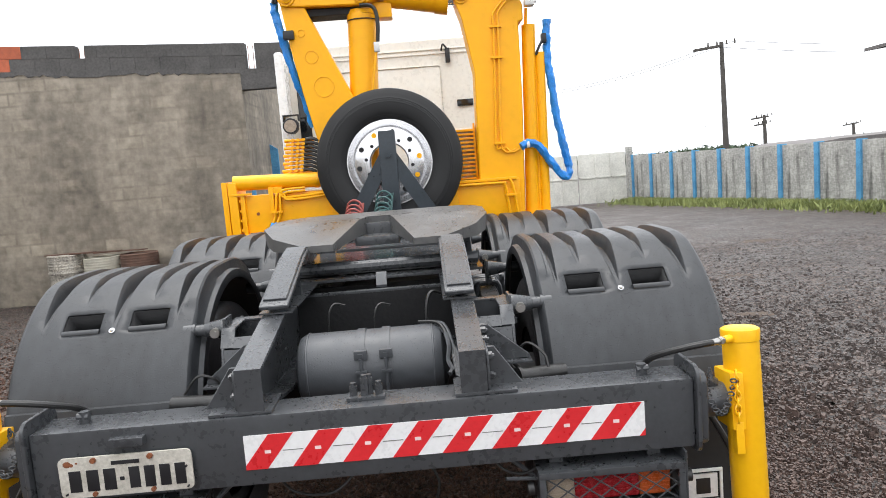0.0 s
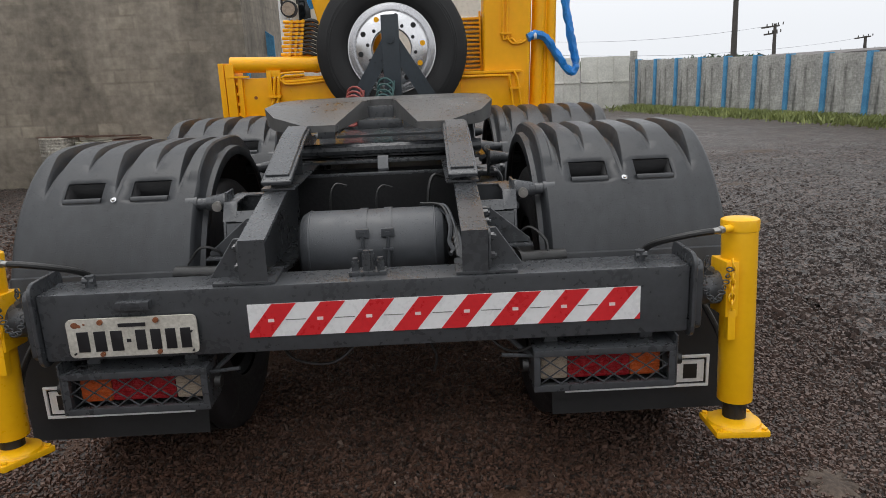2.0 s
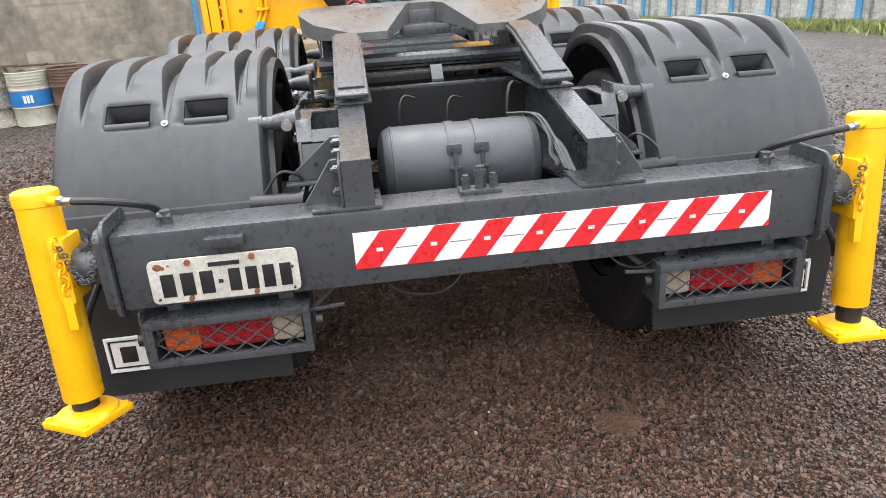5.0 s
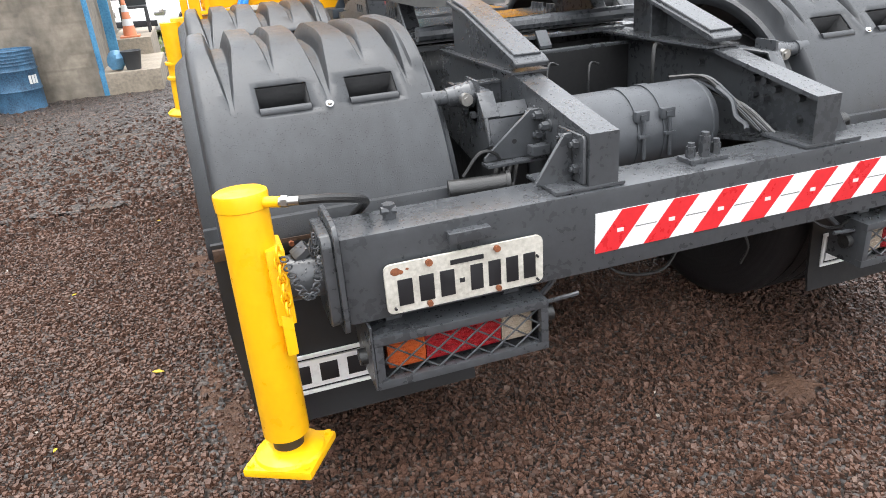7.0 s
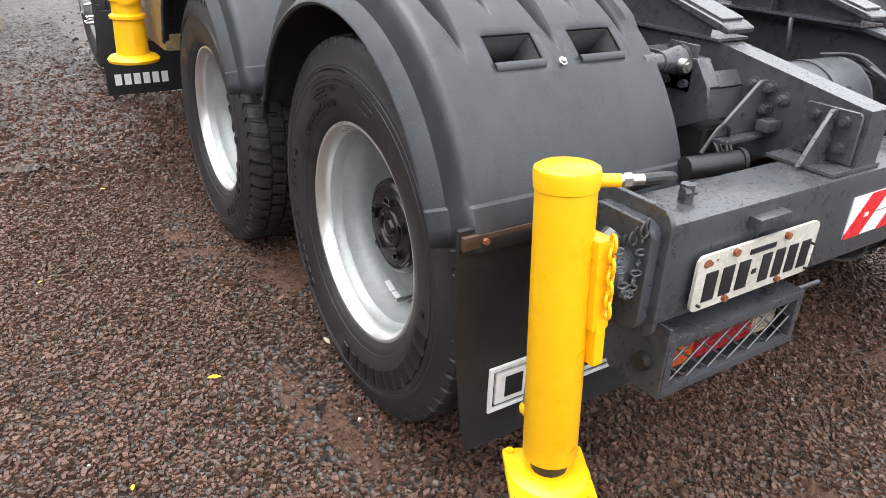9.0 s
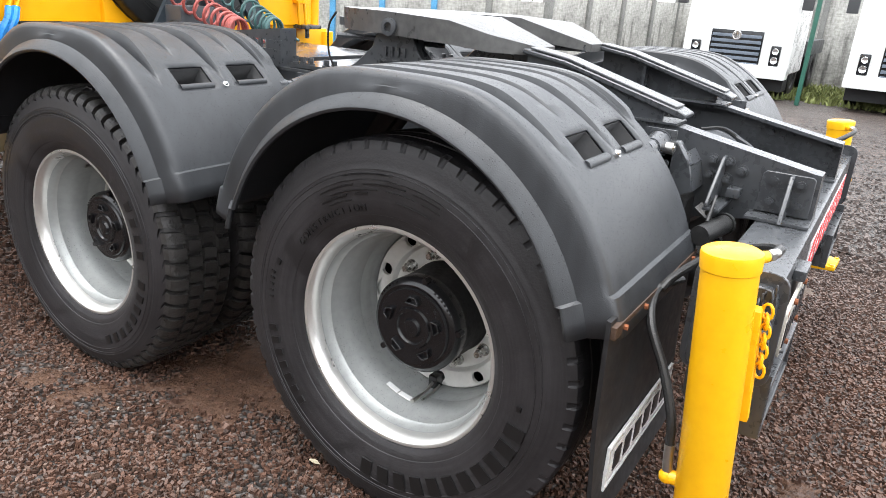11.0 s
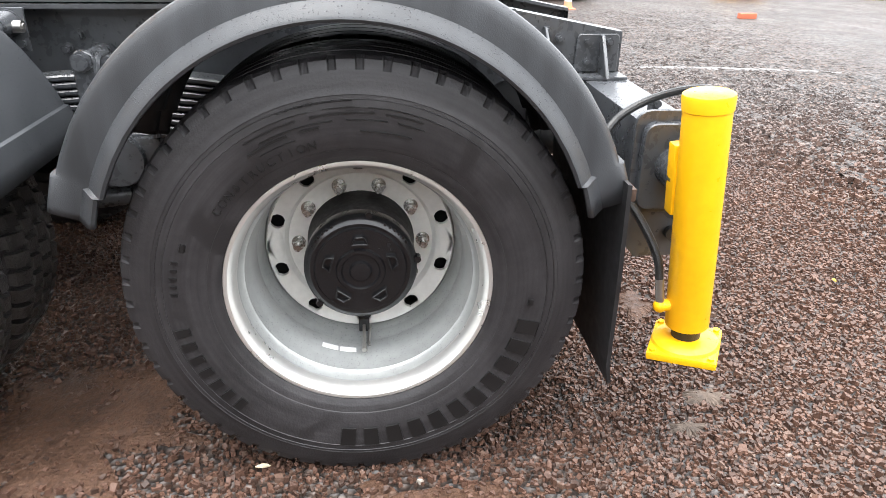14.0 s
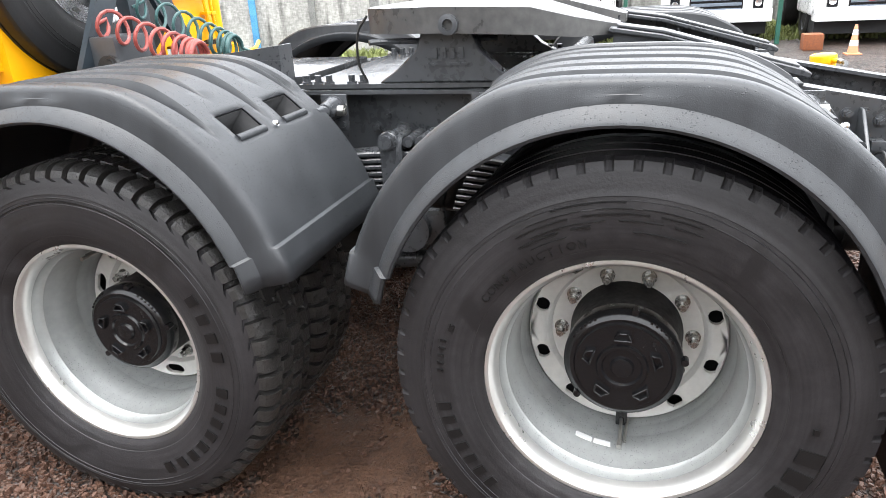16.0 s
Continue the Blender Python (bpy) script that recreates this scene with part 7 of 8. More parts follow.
def cone(x, y, z, k=1.0):
    c = thing("traffic_cone", "orange traffic cone with white bands", "cone", "traffic cones", at=(x, y, z))
    bm = bm_new()
    box(bm, (-0.17 * k, -0.17 * k, 0), (0.17 * k, 0.17 * k, 0.03 * k), 0.008)
    part("foot", bm, CONEM, c)
    bm = bm_new()
    lathe(bm, [(0.03 * k, 0.12 * k), (0.66 * k, 0.03 * k), (0.67 * k, 0.025 * k), (0.67 * k, 0.001)], (0, 0, 0), (0, 0, 1), n=20)
    part("body", bm, CONEM, c)
    for z0, z1 in ((0.20, 0.32), (0.44, 0.56)):
        bm = bm_new()
        rr = lambda zz: (0.12 + (0.03 - 0.12) * (zz - 0.03) / 0.63) * k + 0.002
        lathe(bm, [(z0 * k, rr(z0)), (z1 * k, rr(z1))], (0, 0, 0), (0, 0, 1), n=20)
        part("band", bm, WHT, c)


cone(-2.22, WY + 2.3, 0.36, 0.9)
chair = thing("plastic_chair", "dark plastic chair on the upper concrete step", "chair", at=(-2.14, WY + 3.1, 0.36))
for lo, hi, nm in (((-0.22, -0.22, 0.40), (0.22, 0.22, 0.44), "seat"), ((-0.22, 0.19, 0.44), (0.22, 0.23, 0.85), "backrest"), ((-0.22, -0.22, 0), (-0.18, -0.18, 0.40), "leg"), ((0.18, -0.22, 0), (0.22, -0.18, 0.40), "leg"), ((-0.22, 0.18, 0), (-0.18, 0.22, 0.40), "leg"), ((0.18, 0.18, 0), (0.22, 0.22, 0.40), "leg")):
    bm = bm_new()
    box(bm, lo, hi, 0.008)
    part(nm, bm, BUCKET, chair)


# oil drums along the wall
def drum(x, y, body, label, band=None, squat=1.0, mark=None, lid_m=None):
    d = thing("oil_drum", label, "drum", "drums along the wall", at=(x, y, lay(x, y)))
    h, r = 0.86 * squat, 0.282
    bm = bm_new()
    prof = [(0.0, 0.001), (0.0, r - 0.004), (0.012, r + 0.006), (0.024, r)]
    for zc in (0.30 * squat, 0.58 * squat):
        prof += [(zc - 0.02, r), (zc, r + 0.012), (zc + 0.02, r)]
    for q in range(4):
        zc = (0.66 + 0.045 * q) * squat
        prof += [(zc - 0.012, r), (zc, r + 0.005), (zc + 0.012, r)]
    prof += [(h - 0.024, r), (h - 0.010, r + 0.006), (h, r - 0.002), (h - 0.004, r - 0.012), (h - 0.02, r - 0.014), (h - 0.02, 0.001)]
    lathe(bm, prof, (0, 0, 0), (0, 0, 1), n=36)
    part("shell", bm, body, d)
    if band:
        bm = bm_new()
        lathe(bm, [(0.32 * squat, r + 0.0045), (0.56 * squat, r + 0.0045)], (0, 0, 0), (0, 0, 1), n=36)
        part("painted_band", bm, band, d)
    if mark:
        a0 = radians(mark)
        for k in range(3):
            bm = bm_new()
            a = a0 + radians(9) * (k - 1)
            box(bm, (-0.016, -0.008, 0.38 * squat), (0.016, 0.0, 0.50 * squat), rot=Matrix.Rotation(a + math.pi / 2, 4, "Z") @ pose(0, -(r + 0.008), 0))
            part("maker_mark", bm, WHT, d)
    return d


drum(-5.46, WY - 0.34, PEEL, "dented oil drum with peeling pale paint and rust", squat=0.96)
drum(-4.90, WY - 0.36, CREAMD, "cream oil drum with a broad blue band", band=AZURE, mark=-80, squat=0.88)
drum(-4.34, WY - 0.33, BROWND, "brown rusty oil drum with a small mark", mark=-40, squat=0.89)
drum(-3.50, WY - 0.33, BLUED, "scuffed blue oil drum with ribbed sides", mark=-35, squat=0.89)
boards = thing("scrap_boards", "rusty boards laid across the drums", "boards")
for k in range(3):
    bm = bm_new()
    box(bm, (-5.70 + 0.3 * k, WY - 0.55 + 0.15 * k, 0.640 - 0.022 * k), (-4.95 + 0.34 * k, WY - 0.44 + 0.15 * k, 0.655 - 0.022 * k), 0.002)
    part("board", bm, BROWND, boards)
old = thing("old_tyre", "worn car tyre with steel wheel leaning on the wall", "tyre", at=(-7.1, WY - 0.16, ZB + 0.31))
bm = bm_new()
lathe(bm, [(-0.07, 0.19), (-0.09, 0.24), (-0.07, 0.30), (0, 0.315), (0.07, 0.30), (0.09, 0.24), (0.07, 0.19)], (0, 0, 0), (0, 1, 0.12), n=32)
part("tyre", bm, RUBBER, old)
bm = bm_new()
lathe(bm, [(-0.06, 0.20), (-0.02, 0.17), (0.0, 0.10), (-0.02, 0.05), (-0.02, 0.001)], (0, 0, 0), (0, 1, 0.12), n=32)
part("rim", bm, BUCKET, old)

# ---- right-hand boundary wall with blue pillars ----
ang = radians(-77)
P0, D = Vector((8.4, 25.2, 0)), Vector((math.cos(ang), math.sin(ang), 0))
N = Vector((D.y, -D.x, 0))
wall_right = thing("wall_east", "weathered whitewashed panel wall with blue-painted pillars", "wall", kind="structure")


def wall_run(start, heading, count, pitch, top, foot, blue):
    turn = Matrix.Rotation(heading, 4, "Z")
    d = Vector((math.cos(heading), math.sin(heading), 0))
    bm = bm_new()
    box(bm, (0.06, -0.05, foot), (pitch - 0.06, 0.05, top), 0.006)
    pan_me = finish(bm, "panel", PANEL)
    pil_me = []
    for m in (PILLAR, PILLARG):
        bm = bm_new()
        box(bm, (-0.07, -0.11, foot), (0.07, 0.11, top + 0.03), 0.008)
        pil_me.append(finish(bm, "pillar", m))
    for k in range(count):
        p = start + d * (pitch * k)
        part_of("panel", pan_me, wall_right, Matrix.Translation(p) @ turn)
        part_of("pillar", pil_me[0 if k < blue else 1], wall_right, Matrix.Translation(p) @ turn)


wall_run(P0 + D * 0.05, ang, 14, 1.335, 1.37, -0.6, 13)
wall_run(P0 + D * 18.75, radians(-10), 4, 1.6, 1.6, -0.6, 0)
wall_run(P0 + D * 18.75 + Vector((6.4 * math.cos(radians(-10)), 6.4 * math.sin(radians(-10)), 0)), radians(-88), 14, 1.9, 2.1, -0.6, 0)
# gate and its posts
gate = thing("gate_wall", "wide white sheet-metal yard gate with framed leaves", "gate", kind="structure")
for k in range(8):
    bm = bm_new()
    x0 = 8.15 - 1.9 * (k + 1)
    box(bm, (x0 + 0.02, 25.3, -0.37), (x0 + 1.88, 25.35, 1.55), 0.01)
    for q in range(3):
        box(bm, (x0 + 0.02 + 0.60 * q + (0.04 if q else 0), 25.26, -0.37), (x0 + 0.08 + 0.60 * q + (0.04 if q else 0), 25.3, 1.55), 0.004)
    box(bm, (x0 + 0.02, 25.26, 0.6), (x0 + 1.88, 25.3, 0.66), 0.004)
    part("gate_leaf", bm, GATEM, gate)
bm = bm_new()
box(bm, (8.17, 25.15, -0.45), (8.38, 25.4, 1.72), 0.01)
part("gate_post", bm, PANEL, gate)


# grass along the wall foot
def grass(name, n, spread_fn, h0, h1, label):
    rng = np.random.default_rng(5)
    verts, faces = [], []
    for i in range(n):
        p = spread_fn(rng)
        h = rng.uniform(h0, h1)
        a = rng.uniform(0, 2 * math.pi)
        w = rng.uniform(0.012, 0.03)
        dx, dy = math.cos(a), math.sin(a)
        bx, by = rng.normal(0, 0.4, 2) * h
        b = len(verts)
        z = lay(p[0], p[1])
        verts += [(p[0] - dx * w, p[1] - dy * w, z), (p[0] + dx * w, p[1] + dy * w, z), (p[0] + bx * 0.4 + dx * w * 0.7, p[1] + by * 0.4 + dy * w * 0.7, z + h * 0.6), (p[0] + bx, p[1] + by, z + h)]
        faces += [(b, b + 1, b + 2), (b, b + 2, b + 3)]
    me = bpy.data.meshes.new(name)
    me.from_pydata(verts, [], faces)
    me.materials.append(GRASSM)
    tagged(new(name, me), label, "grass", kind="stuff")


def by_wall(rng):
    t = rng.uniform(0.3, 19)
    o = abs(rng.normal(0, 0.5))
    q = P0 + D * t + N * (0.12 + o)
    return q.x, q.y


grass("wall_grass", 16000, by_wall, 0.06, 0.24, "rough green grass along the foot of the wall")


def by_trucks(rng):
    x = rng.uniform(13.6, 19.4)
    return x, rng.uniform(-20, 5)


grass("verge_grass", 26000, by_trucks, 0.05, 0.20, "rough green grass round the parked trucks")


def by_cars(rng):
    return rng.uniform(-6.5, 0.2), rng.uniform(13.5, 30)


grass("yard_grass", 9000, by_cars, 0.03, 0.12, "short green grass beyond the concrete step")


# ---- parked white trucks across the yard ----
def parked_truck(x, y, turn=0.0, plate_on=True):
    """A white cab-over truck that faces the yard along -x; x is its front."""
    t = thing("parked_truck", "parked white cab-over truck with a dark slatted grille", "truck", "parked white trucks", at=(x, y, lay(x, y)))
    t.rotation_euler = (0, 0, radians(turn))
    t.scale = (1.0, 0.89, 0.92)
    bm = bm_new()
    prism(bm, [(0.06, 0.55), (0.0, 0.75), (0.0, 1.55), (0.22, 2.75), (0.45, 2.95), (2.0, 2.98), (2.0, 0.55)], "y", -1.17, 1.17, 0.05)
    cabp = part("cab", bm, WHITE, t)
    bm = bm_new()
    box(bm, (-0.10, -1.17, 0.47), (0.30, 1.17, 0.74), 0.05)
    part("bumper", bm, WHITE, t)
    bm = bm_new()
    box(bm, (-0.035, -0.56, 0.66), (0.02, 0.56, 1.42), 0.02)
    grille = part("grille", bm, GLASS, t)
    for k in range(6):
        bm = bm_new()
        box(bm, (-0.055, -0.53, 0.70 + 0.115 * k), (-0.03, 0.53, 0.765 + 0.115 * k), 0.006)
        part("slat", bm, SLATM, grille)
    bm = bm_new()
    lathe(bm, [(0, 0.10), (-0.02, 0.10), (-0.022, 0.085), (-0.012, 0.08), (-0.012, 0.001)], (-0.05, 0, 1.32), (1, 0, 0), n=24)
    part("badge", bm, CHROME, grille)
    for s in (-1, 1):
        bm = bm_new()
        box(bm, (-0.055, min(s * 0.76, s * 0.97), 0.74), (0.06, max(s * 0.76, s * 0.97), 1.16), 0.03)
        lamp = part("headlamp", bm, GLASS, t)
        for z, r in ((0.86, 0.075), (1.04, 0.07)):
            bm = bm_new()
            lathe(bm, [(0, r), (-0.012, r - 0.01), (0.0, r - 0.03), (0.0, 0.001)], (-0.057, s * 0.865, z), (1, 0, 0), n=18)
            part("reflector", bm, CHROME, lamp)
        bm = bm_new()
        box(bm, (-0.10, min(s * 1.20, s * 1.42), 1.9), (0.02, max(s * 1.20, s * 1.42), 2.5), 0.03)
        cyl(bm, (0.1, s * 1.15, 2.45), (-0.04, s * 1.30, 2.48), 0.02, n=8)
        part("mirror", bm, BUCKET, t)
        bm = bm_new()
        lathe(bm, [(-0.14, 0.30), (-0.15, 0.42), (-0.12, 0.50), (0.12, 0.50), (0.15, 0.42), (0.14, 0.30)], (1.3, s * 1.0, 0.50), (0, 1, 0), n=32)
        lathe(bm, [(-0.13, 0.30), (-0.02, 0.22), (-0.02, 0.001)], (1.3, s * 1.0, 0.50), (0, -s, 0), n=24)
        part("wheel", bm, RUBBER, t)
    bm = bm_new()
    prism(bm, [(0.03, 1.68), (0.012, 1.60), (0.05, 1.60), (0.26, 2.60), (0.23, 2.60)], "y", -1.05, 1.05)
    part("windscreen", bm, GLASS, t)
    bm = bm_new()
    box(bm, (0.25, -1.1, 0.20), (1.9, 1.1, 0.55))
    part("underside", bm, DARK, t)
    bm = bm_new()
    box(bm, (2.05, -1.20, 0.9), (5.4, 1.20, 1.25), 0.02)
    part("load_bed", bm, BUCKET, t)
    for s in (-1, 1):
        bm = bm_new()
        lathe(bm, [(-0.2, 0.28), (-0.2, 0.46), (-0.16, 0.5), (0.16, 0.5), (0.2, 0.46), (0.2, 0.28), (0.1, 0.2), (0.1, 0.001)], (4.3, s * 0.95, 0.5), (0, s, 0), n=28)
        part("wheel", bm, RUBBER, t)
    if plate_on:
        bm = bm_new()
        box(bm, (-0.075, -0.21, 0.84), (-0.055, 0.21, 0.98), 0.004)
        pl = part("plate", bm, REDT, grille, "red plate with a pale bar")
        bm = bm_new()
        box(bm, (-0.079, -0.15, 0.88), (-0.072, 0.15, 0.93))
        part("plate_bar", bm, WHT, t)
    return t


parked_truck(12.5, -2.92)
parked_truck(13.0, -0.18, plate_on=False)
parked_truck(13.0, 2.9, plate_on=False)
for y in (-1.35, 1.55):
    bm = bm_new()
    box(bm, (12.9, y - 0.04, DROP), (13.0, y + 0.04, 2.6), 0.01)
    lone("green_post", bm, mat("green_post_paint", (0.02, 0.10, 0.07), 0.5), "dark green upright post between the trucks", "post", "green posts")
cone(11.05, -2.95, lay(11, -3), 0.72)
cone(11.05, -2.28, lay(11, -2), 0.72)
bm = bm_new()
box(bm, (11.7, -1.95, DROP), (12.05, -1.62, DROP + 0.28), 0.03)
lone("wheel_chock", bm, RUST, "rusty brown wheel chock before a parked truck", "chock")
bm = bm_new()
box(bm, (9.6, -5.95, lay(9.7, -5.8)), (9.72, -5.65, lay(9.7, -5.8) + 0.09), 0.01)
lone("red_block", bm, BRICK, "broken red brick lying in the gravel", "brick")

# yellow ballast weight with painted words
weight = thing("ballast_weight", "yellow ballast block lettered in brown beside the grass", "weight", at=(13.6, -7.6, DROP))
weight.rotation_euler = (0, 0, radians(8))
weight.scale = (0.78, 0.66, 0.78)
bm = bm_new()
box(bm, (-0.35, -0.75, 0.0), (0.35, 0.75, 0.78), 0.05)
part("block", bm, YELLOW, weight)
for word, z, y0 in (("PESO", 0.50, 0.10), ("TON", 0.26, -0.12)):
    cu = bpy.data.curves.new("letters", "FONT")
    cu.body, cu.size, cu.extrude = word, 0.26, 0.004
    tmp = bpy.data.objects.new("letters", cu)
    scene.collection.objects.link(tmp)
    me = bpy.data.meshes.new_from_object(tmp.evaluated_get(bpy.context.evaluated_depsgraph_get()))
    bpy.data.objects.remove(tmp)
    me.materials.clear()
    me.materials.append(RUST)
    part_of("letters", me, weight, Matrix.Translation((-0.356, y0, z)) @ Matrix.Rotation(radians(-90), 4, "Z") @ Matrix.Rotation(radians(90), 4, "X"))
bm = bm_new()
cyl(bm, (-0.34, 0.0, 0.13), (-0.29, 0.0, 0.13), 0.19, n=24)
lone("round_plate", bm, RUST, "rusty round steel plate leaning on the ballast block", "plate").matrix_world = Matrix.Translation((13.6, -7.6, DROP + 0.06)) @ Matrix.Rotation(radians(8), 4, "Z")
heap = thing("scrap_heap", "small heap of dark scrap on the grass", "scrap")
for k in range(7):
    bm = bm_new()
    ball(bm, (14.6 + 0.18 * math.sin(k * 2.1), -5.6 + 0.16 * k - 0.5, DROP + 0.14 + 0.05 * (k % 3)), 0.2, (1, 1.1, 0.9), 10)
    for v in bm.verts:
        v.co += Vector((noise.noise(v.co * 5), noise.noise(v.co * 5 + Vector((3, 0, 0))), noise.noise(v.co * 5 + Vector((0, 5, 0))))) * 0.1
    part("scrap_piece", bm, DARK, heap)

# ---- parked cars past the wall end ----
def car(x, y, turn, label):
    c = thing("parked_car", label, "car", "parked white cars", at=(x, y, lay(x, y)))
    c.rotation_euler = (0, 0, radians(turn))
    bm = bm_new()
    prism(bm, [(-2.0, 0.25), (-2.05, 0.55), (-1.9, 0.78), (-0.95, 0.92), (-0.35, 1.40), (0.95, 1.45), (1.6, 0.98), (1.95, 0.92), (2.0, 0.55), (1.95, 0.25)], "y", -0.82, 0.82, 0.07)
    part("body", bm, WHITE, c)
    bm = bm_new()
    prism(bm, [(-0.92, 0.95), (-0.36, 1.36), (0.92, 1.40), (1.48, 1.0)], "y", -0.832, 0.832)
    part("side_glass", bm, GLASS, c)
    bm = bm_new()
    prism(bm, [(-1.02, 0.93), (-0.98, 0.91), (-0.40, 1.37), (-0.44, 1.39)], "y", -0.70, 0.70)
    part("windscreen", bm, GLASS, c)
    bm = bm_new()
    box(bm, (-2.075, -0.55, 0.36), (-2.03, 0.55, 0.50), 0.02)
    part("grille", bm, INK, c)
    for s in (-1, 1):
        bm = bm_new()
        box(bm, (-2.045, min(s * 0.5, s * 0.78), 0.60), (-1.80, max(s * 0.5, s * 0.78), 0.74), 0.03)
        part("headlamp", bm, CHROME, c)
        for xx in (-1.25, 1.25):
            bm = bm_new()
            lathe(bm, [(0, 0.001), (0, 0.18), (0.01, 0.20), (0.02, 0.29), (-0.02, 0.315), (-0.16, 0.315)], (xx, s * 0.83, 0.315), (0, s, 0), n=28)
            w = part("wheel", bm, RUBBER, c)
            bm = bm_new()
            lathe(bm, [(0.022, 0.20), (0.012, 0.16), (0.024, 0.05), (0.024, 0.001)], (xx, s * 0.83, 0.315), (0, s, 0), n=14)
            part("rim", bm, RIM, w)
    return c


car(-1.55, 19.6, 62, "parked white hatchback, front towards the yard")
car(-2.9, 24.0, 70, "parked white saloon beyond the concrete step")
car(-4.9, 27.5, 80, "parked white car at the far fence")
car(17.6, -11.2, 96, "parked white car on the verge")
bm = bm_new()
box(bm, (-14, 33.0, DROP), (2.5, 33.2, 2.6))
lone("far_fence", bm, PILLAR, "pale blue far boundary wall behind the parked cars", "wall", kind="structure")
# unseen wall, added to keep sky light off the truck's left side
bm = bm_new()
box(bm, (-8.72, -16.0, DROP - 0.2), (-8.5, 9.44, 3.2))
lone("shade_wall_west", bm, PLASTER, "unseen plain grey plastered wall added to shade the truck", "wall", kind="structure")
bm = bm_new()
box(bm, (-30, -16.2, DROP), (30, -16.0, 2.2))
lone("wall_south", bm, PANEL, "plain weathered wall behind the yard", "wall", kind="structure")


# ---- poles and wires outside the yard ----
def pole(x, y, h, r, label, arms):
    p = thing("utility_pole", label, "pole", "utility poles", at=(x, y, DROP))
    bm = bm_new()
    cyl(bm, (0, 0, 0), (-0.10, 0, h), r, r * 0.62, n=12)
    part("post", bm, POLE, p)
    for z, w in arms:
        bm = bm_new()
        box(bm, (-0.1 - w, -0.07, z), (-0.1 + w, 0.07, z + 0.14), 0.01, rot=pose(0, 0, 0, 0, -6, 0))
        part("cross_arm", bm, POLE, p)
        for q in (-0.9, -0.3, 0.35, 0.9):
            bm = bm_new()
            cyl(bm, (-0.1 + w * q, 0, z + 0.12 + w * q * 0.1), (-0.1 + w * q, 0, z + 0.36 + w * q * 0.1), 0.06, 0.04, n=8)
            part("insulator", bm, POLE, p)
    return p


pole(16.8, 36, 7.15, 0.17, "tall leaning timber utility pole with a cross-arm", ((6.85, 0.8),))
pole(31.8, 62, 4.1, 0.20, "far utility pole with two cross-arms", ((3.8, 0.8), (3.2, 0.6)))
pole(50.0, 78, 3.0, 0.22, "far utility pole beyond the wall", ((2.8, 0.9),))
for k, (a, b) in enumerate((((16.1, 36, 6.75), (1.0, 48, 6.4)), ((17.4, 36, 6.95), (1.0, 48, 6.0)), ((17.4, 36, 6.95), (45, 30, 6.2)), ((16.1, 36, 6.75), (45, 31, 5.6)), ((3, 50, 2.4), (50, 78, 2.7)), ((31.2, 62, 3.7), (3, 70, 4.4)))):
    bm = bm_new()
    a, b = Vector(a), Vector(b)
    tube(bm, [a.lerp(b, t / 12) - Vector((0, 0, 1.0 * 4 * t / 12 * (1 - t / 12))) for t in range(13)], 0.014, n=4, k=0)
    lone("overhead_wire", bm, CABLE, "thin dark overhead wire sagging between poles", "wire", "overhead wires")

# covered post and far roofs past the wall
shed = thing("open_shed", "open shed corner with a sheet roof on a grey post", "shed", at=(22.2, 25.6, -0.4))
bm = bm_new()
box(bm, (0.35, -0.2, 0), (0.95, 0.2, 5.7), 0.02)
part("post", bm, PILLARG, shed)
bm = bm_new()
prism(bm, [(-0.55, 5.75), (-0.55, 5.9), (8, 6.9), (8, 6.7)], "y", -1.5, 6)
part("roof", bm, ROOFT, shed)
far = thing("far_building", "low building with a long dark sheet roof behind the wall", "building", at=(27.3, 41, -1.4))
bm = bm_new()
box(bm, (-4.0, 0, 0), (14, 8, 2.35))
part("wall", bm, PANEL, far)
bm = bm_new()
prism(bm, [(-4.6, 2.3), (-4.4, 2.42), (-1.5, 2.72), (15, 3.1), (15, 2.9)], "y", -0.6, 8.6)
part("roof", bm, ROOFT, far)

# low tree line on the horizon
def tree_line():
    rng = np.random.default_rng(11)
    verts, faces = [], []
    for c in range(260):
        ang_ = rng.uniform(-35, 75)
        d = rng.uniform(95, 150)
        cx, cy_ = d * math.sin(radians(ang_)), d * math.cos(radians(ang_))
        h = rng.uniform(0.5, 1.3) * (1.0 + 0.3 * math.sin(ang_ * 0.6))
        w = rng.uniform(2.5, 6)
        for q in range(70):
            u, v, t = rng.normal(0, 0.42, 3)
            p = np.array([cx + u * w, cy_ + v * w, max(0.2, h * (0.55 + 0.38 * t))])
            n1, n2 = rng.normal(0, 0.3, 3), rng.normal(0, 0.3, 3)
            b = len(verts)
            verts += [tuple(p), tuple(p + n1), tuple(p + n2)]
            faces.append((b, b + 1, b + 2))
    me = bpy.data.meshes.new("tree_line")
    me.from_pydata(verts, [], faces)
    me.materials.append(LEAF)
    tagged(new("tree_line", me), "low hazy line of trees on the horizon", "trees", kind="stuff")


tree_line()


# ---- brown earth patches, leaves and pale scraps on the yard ----
SPOTS = []


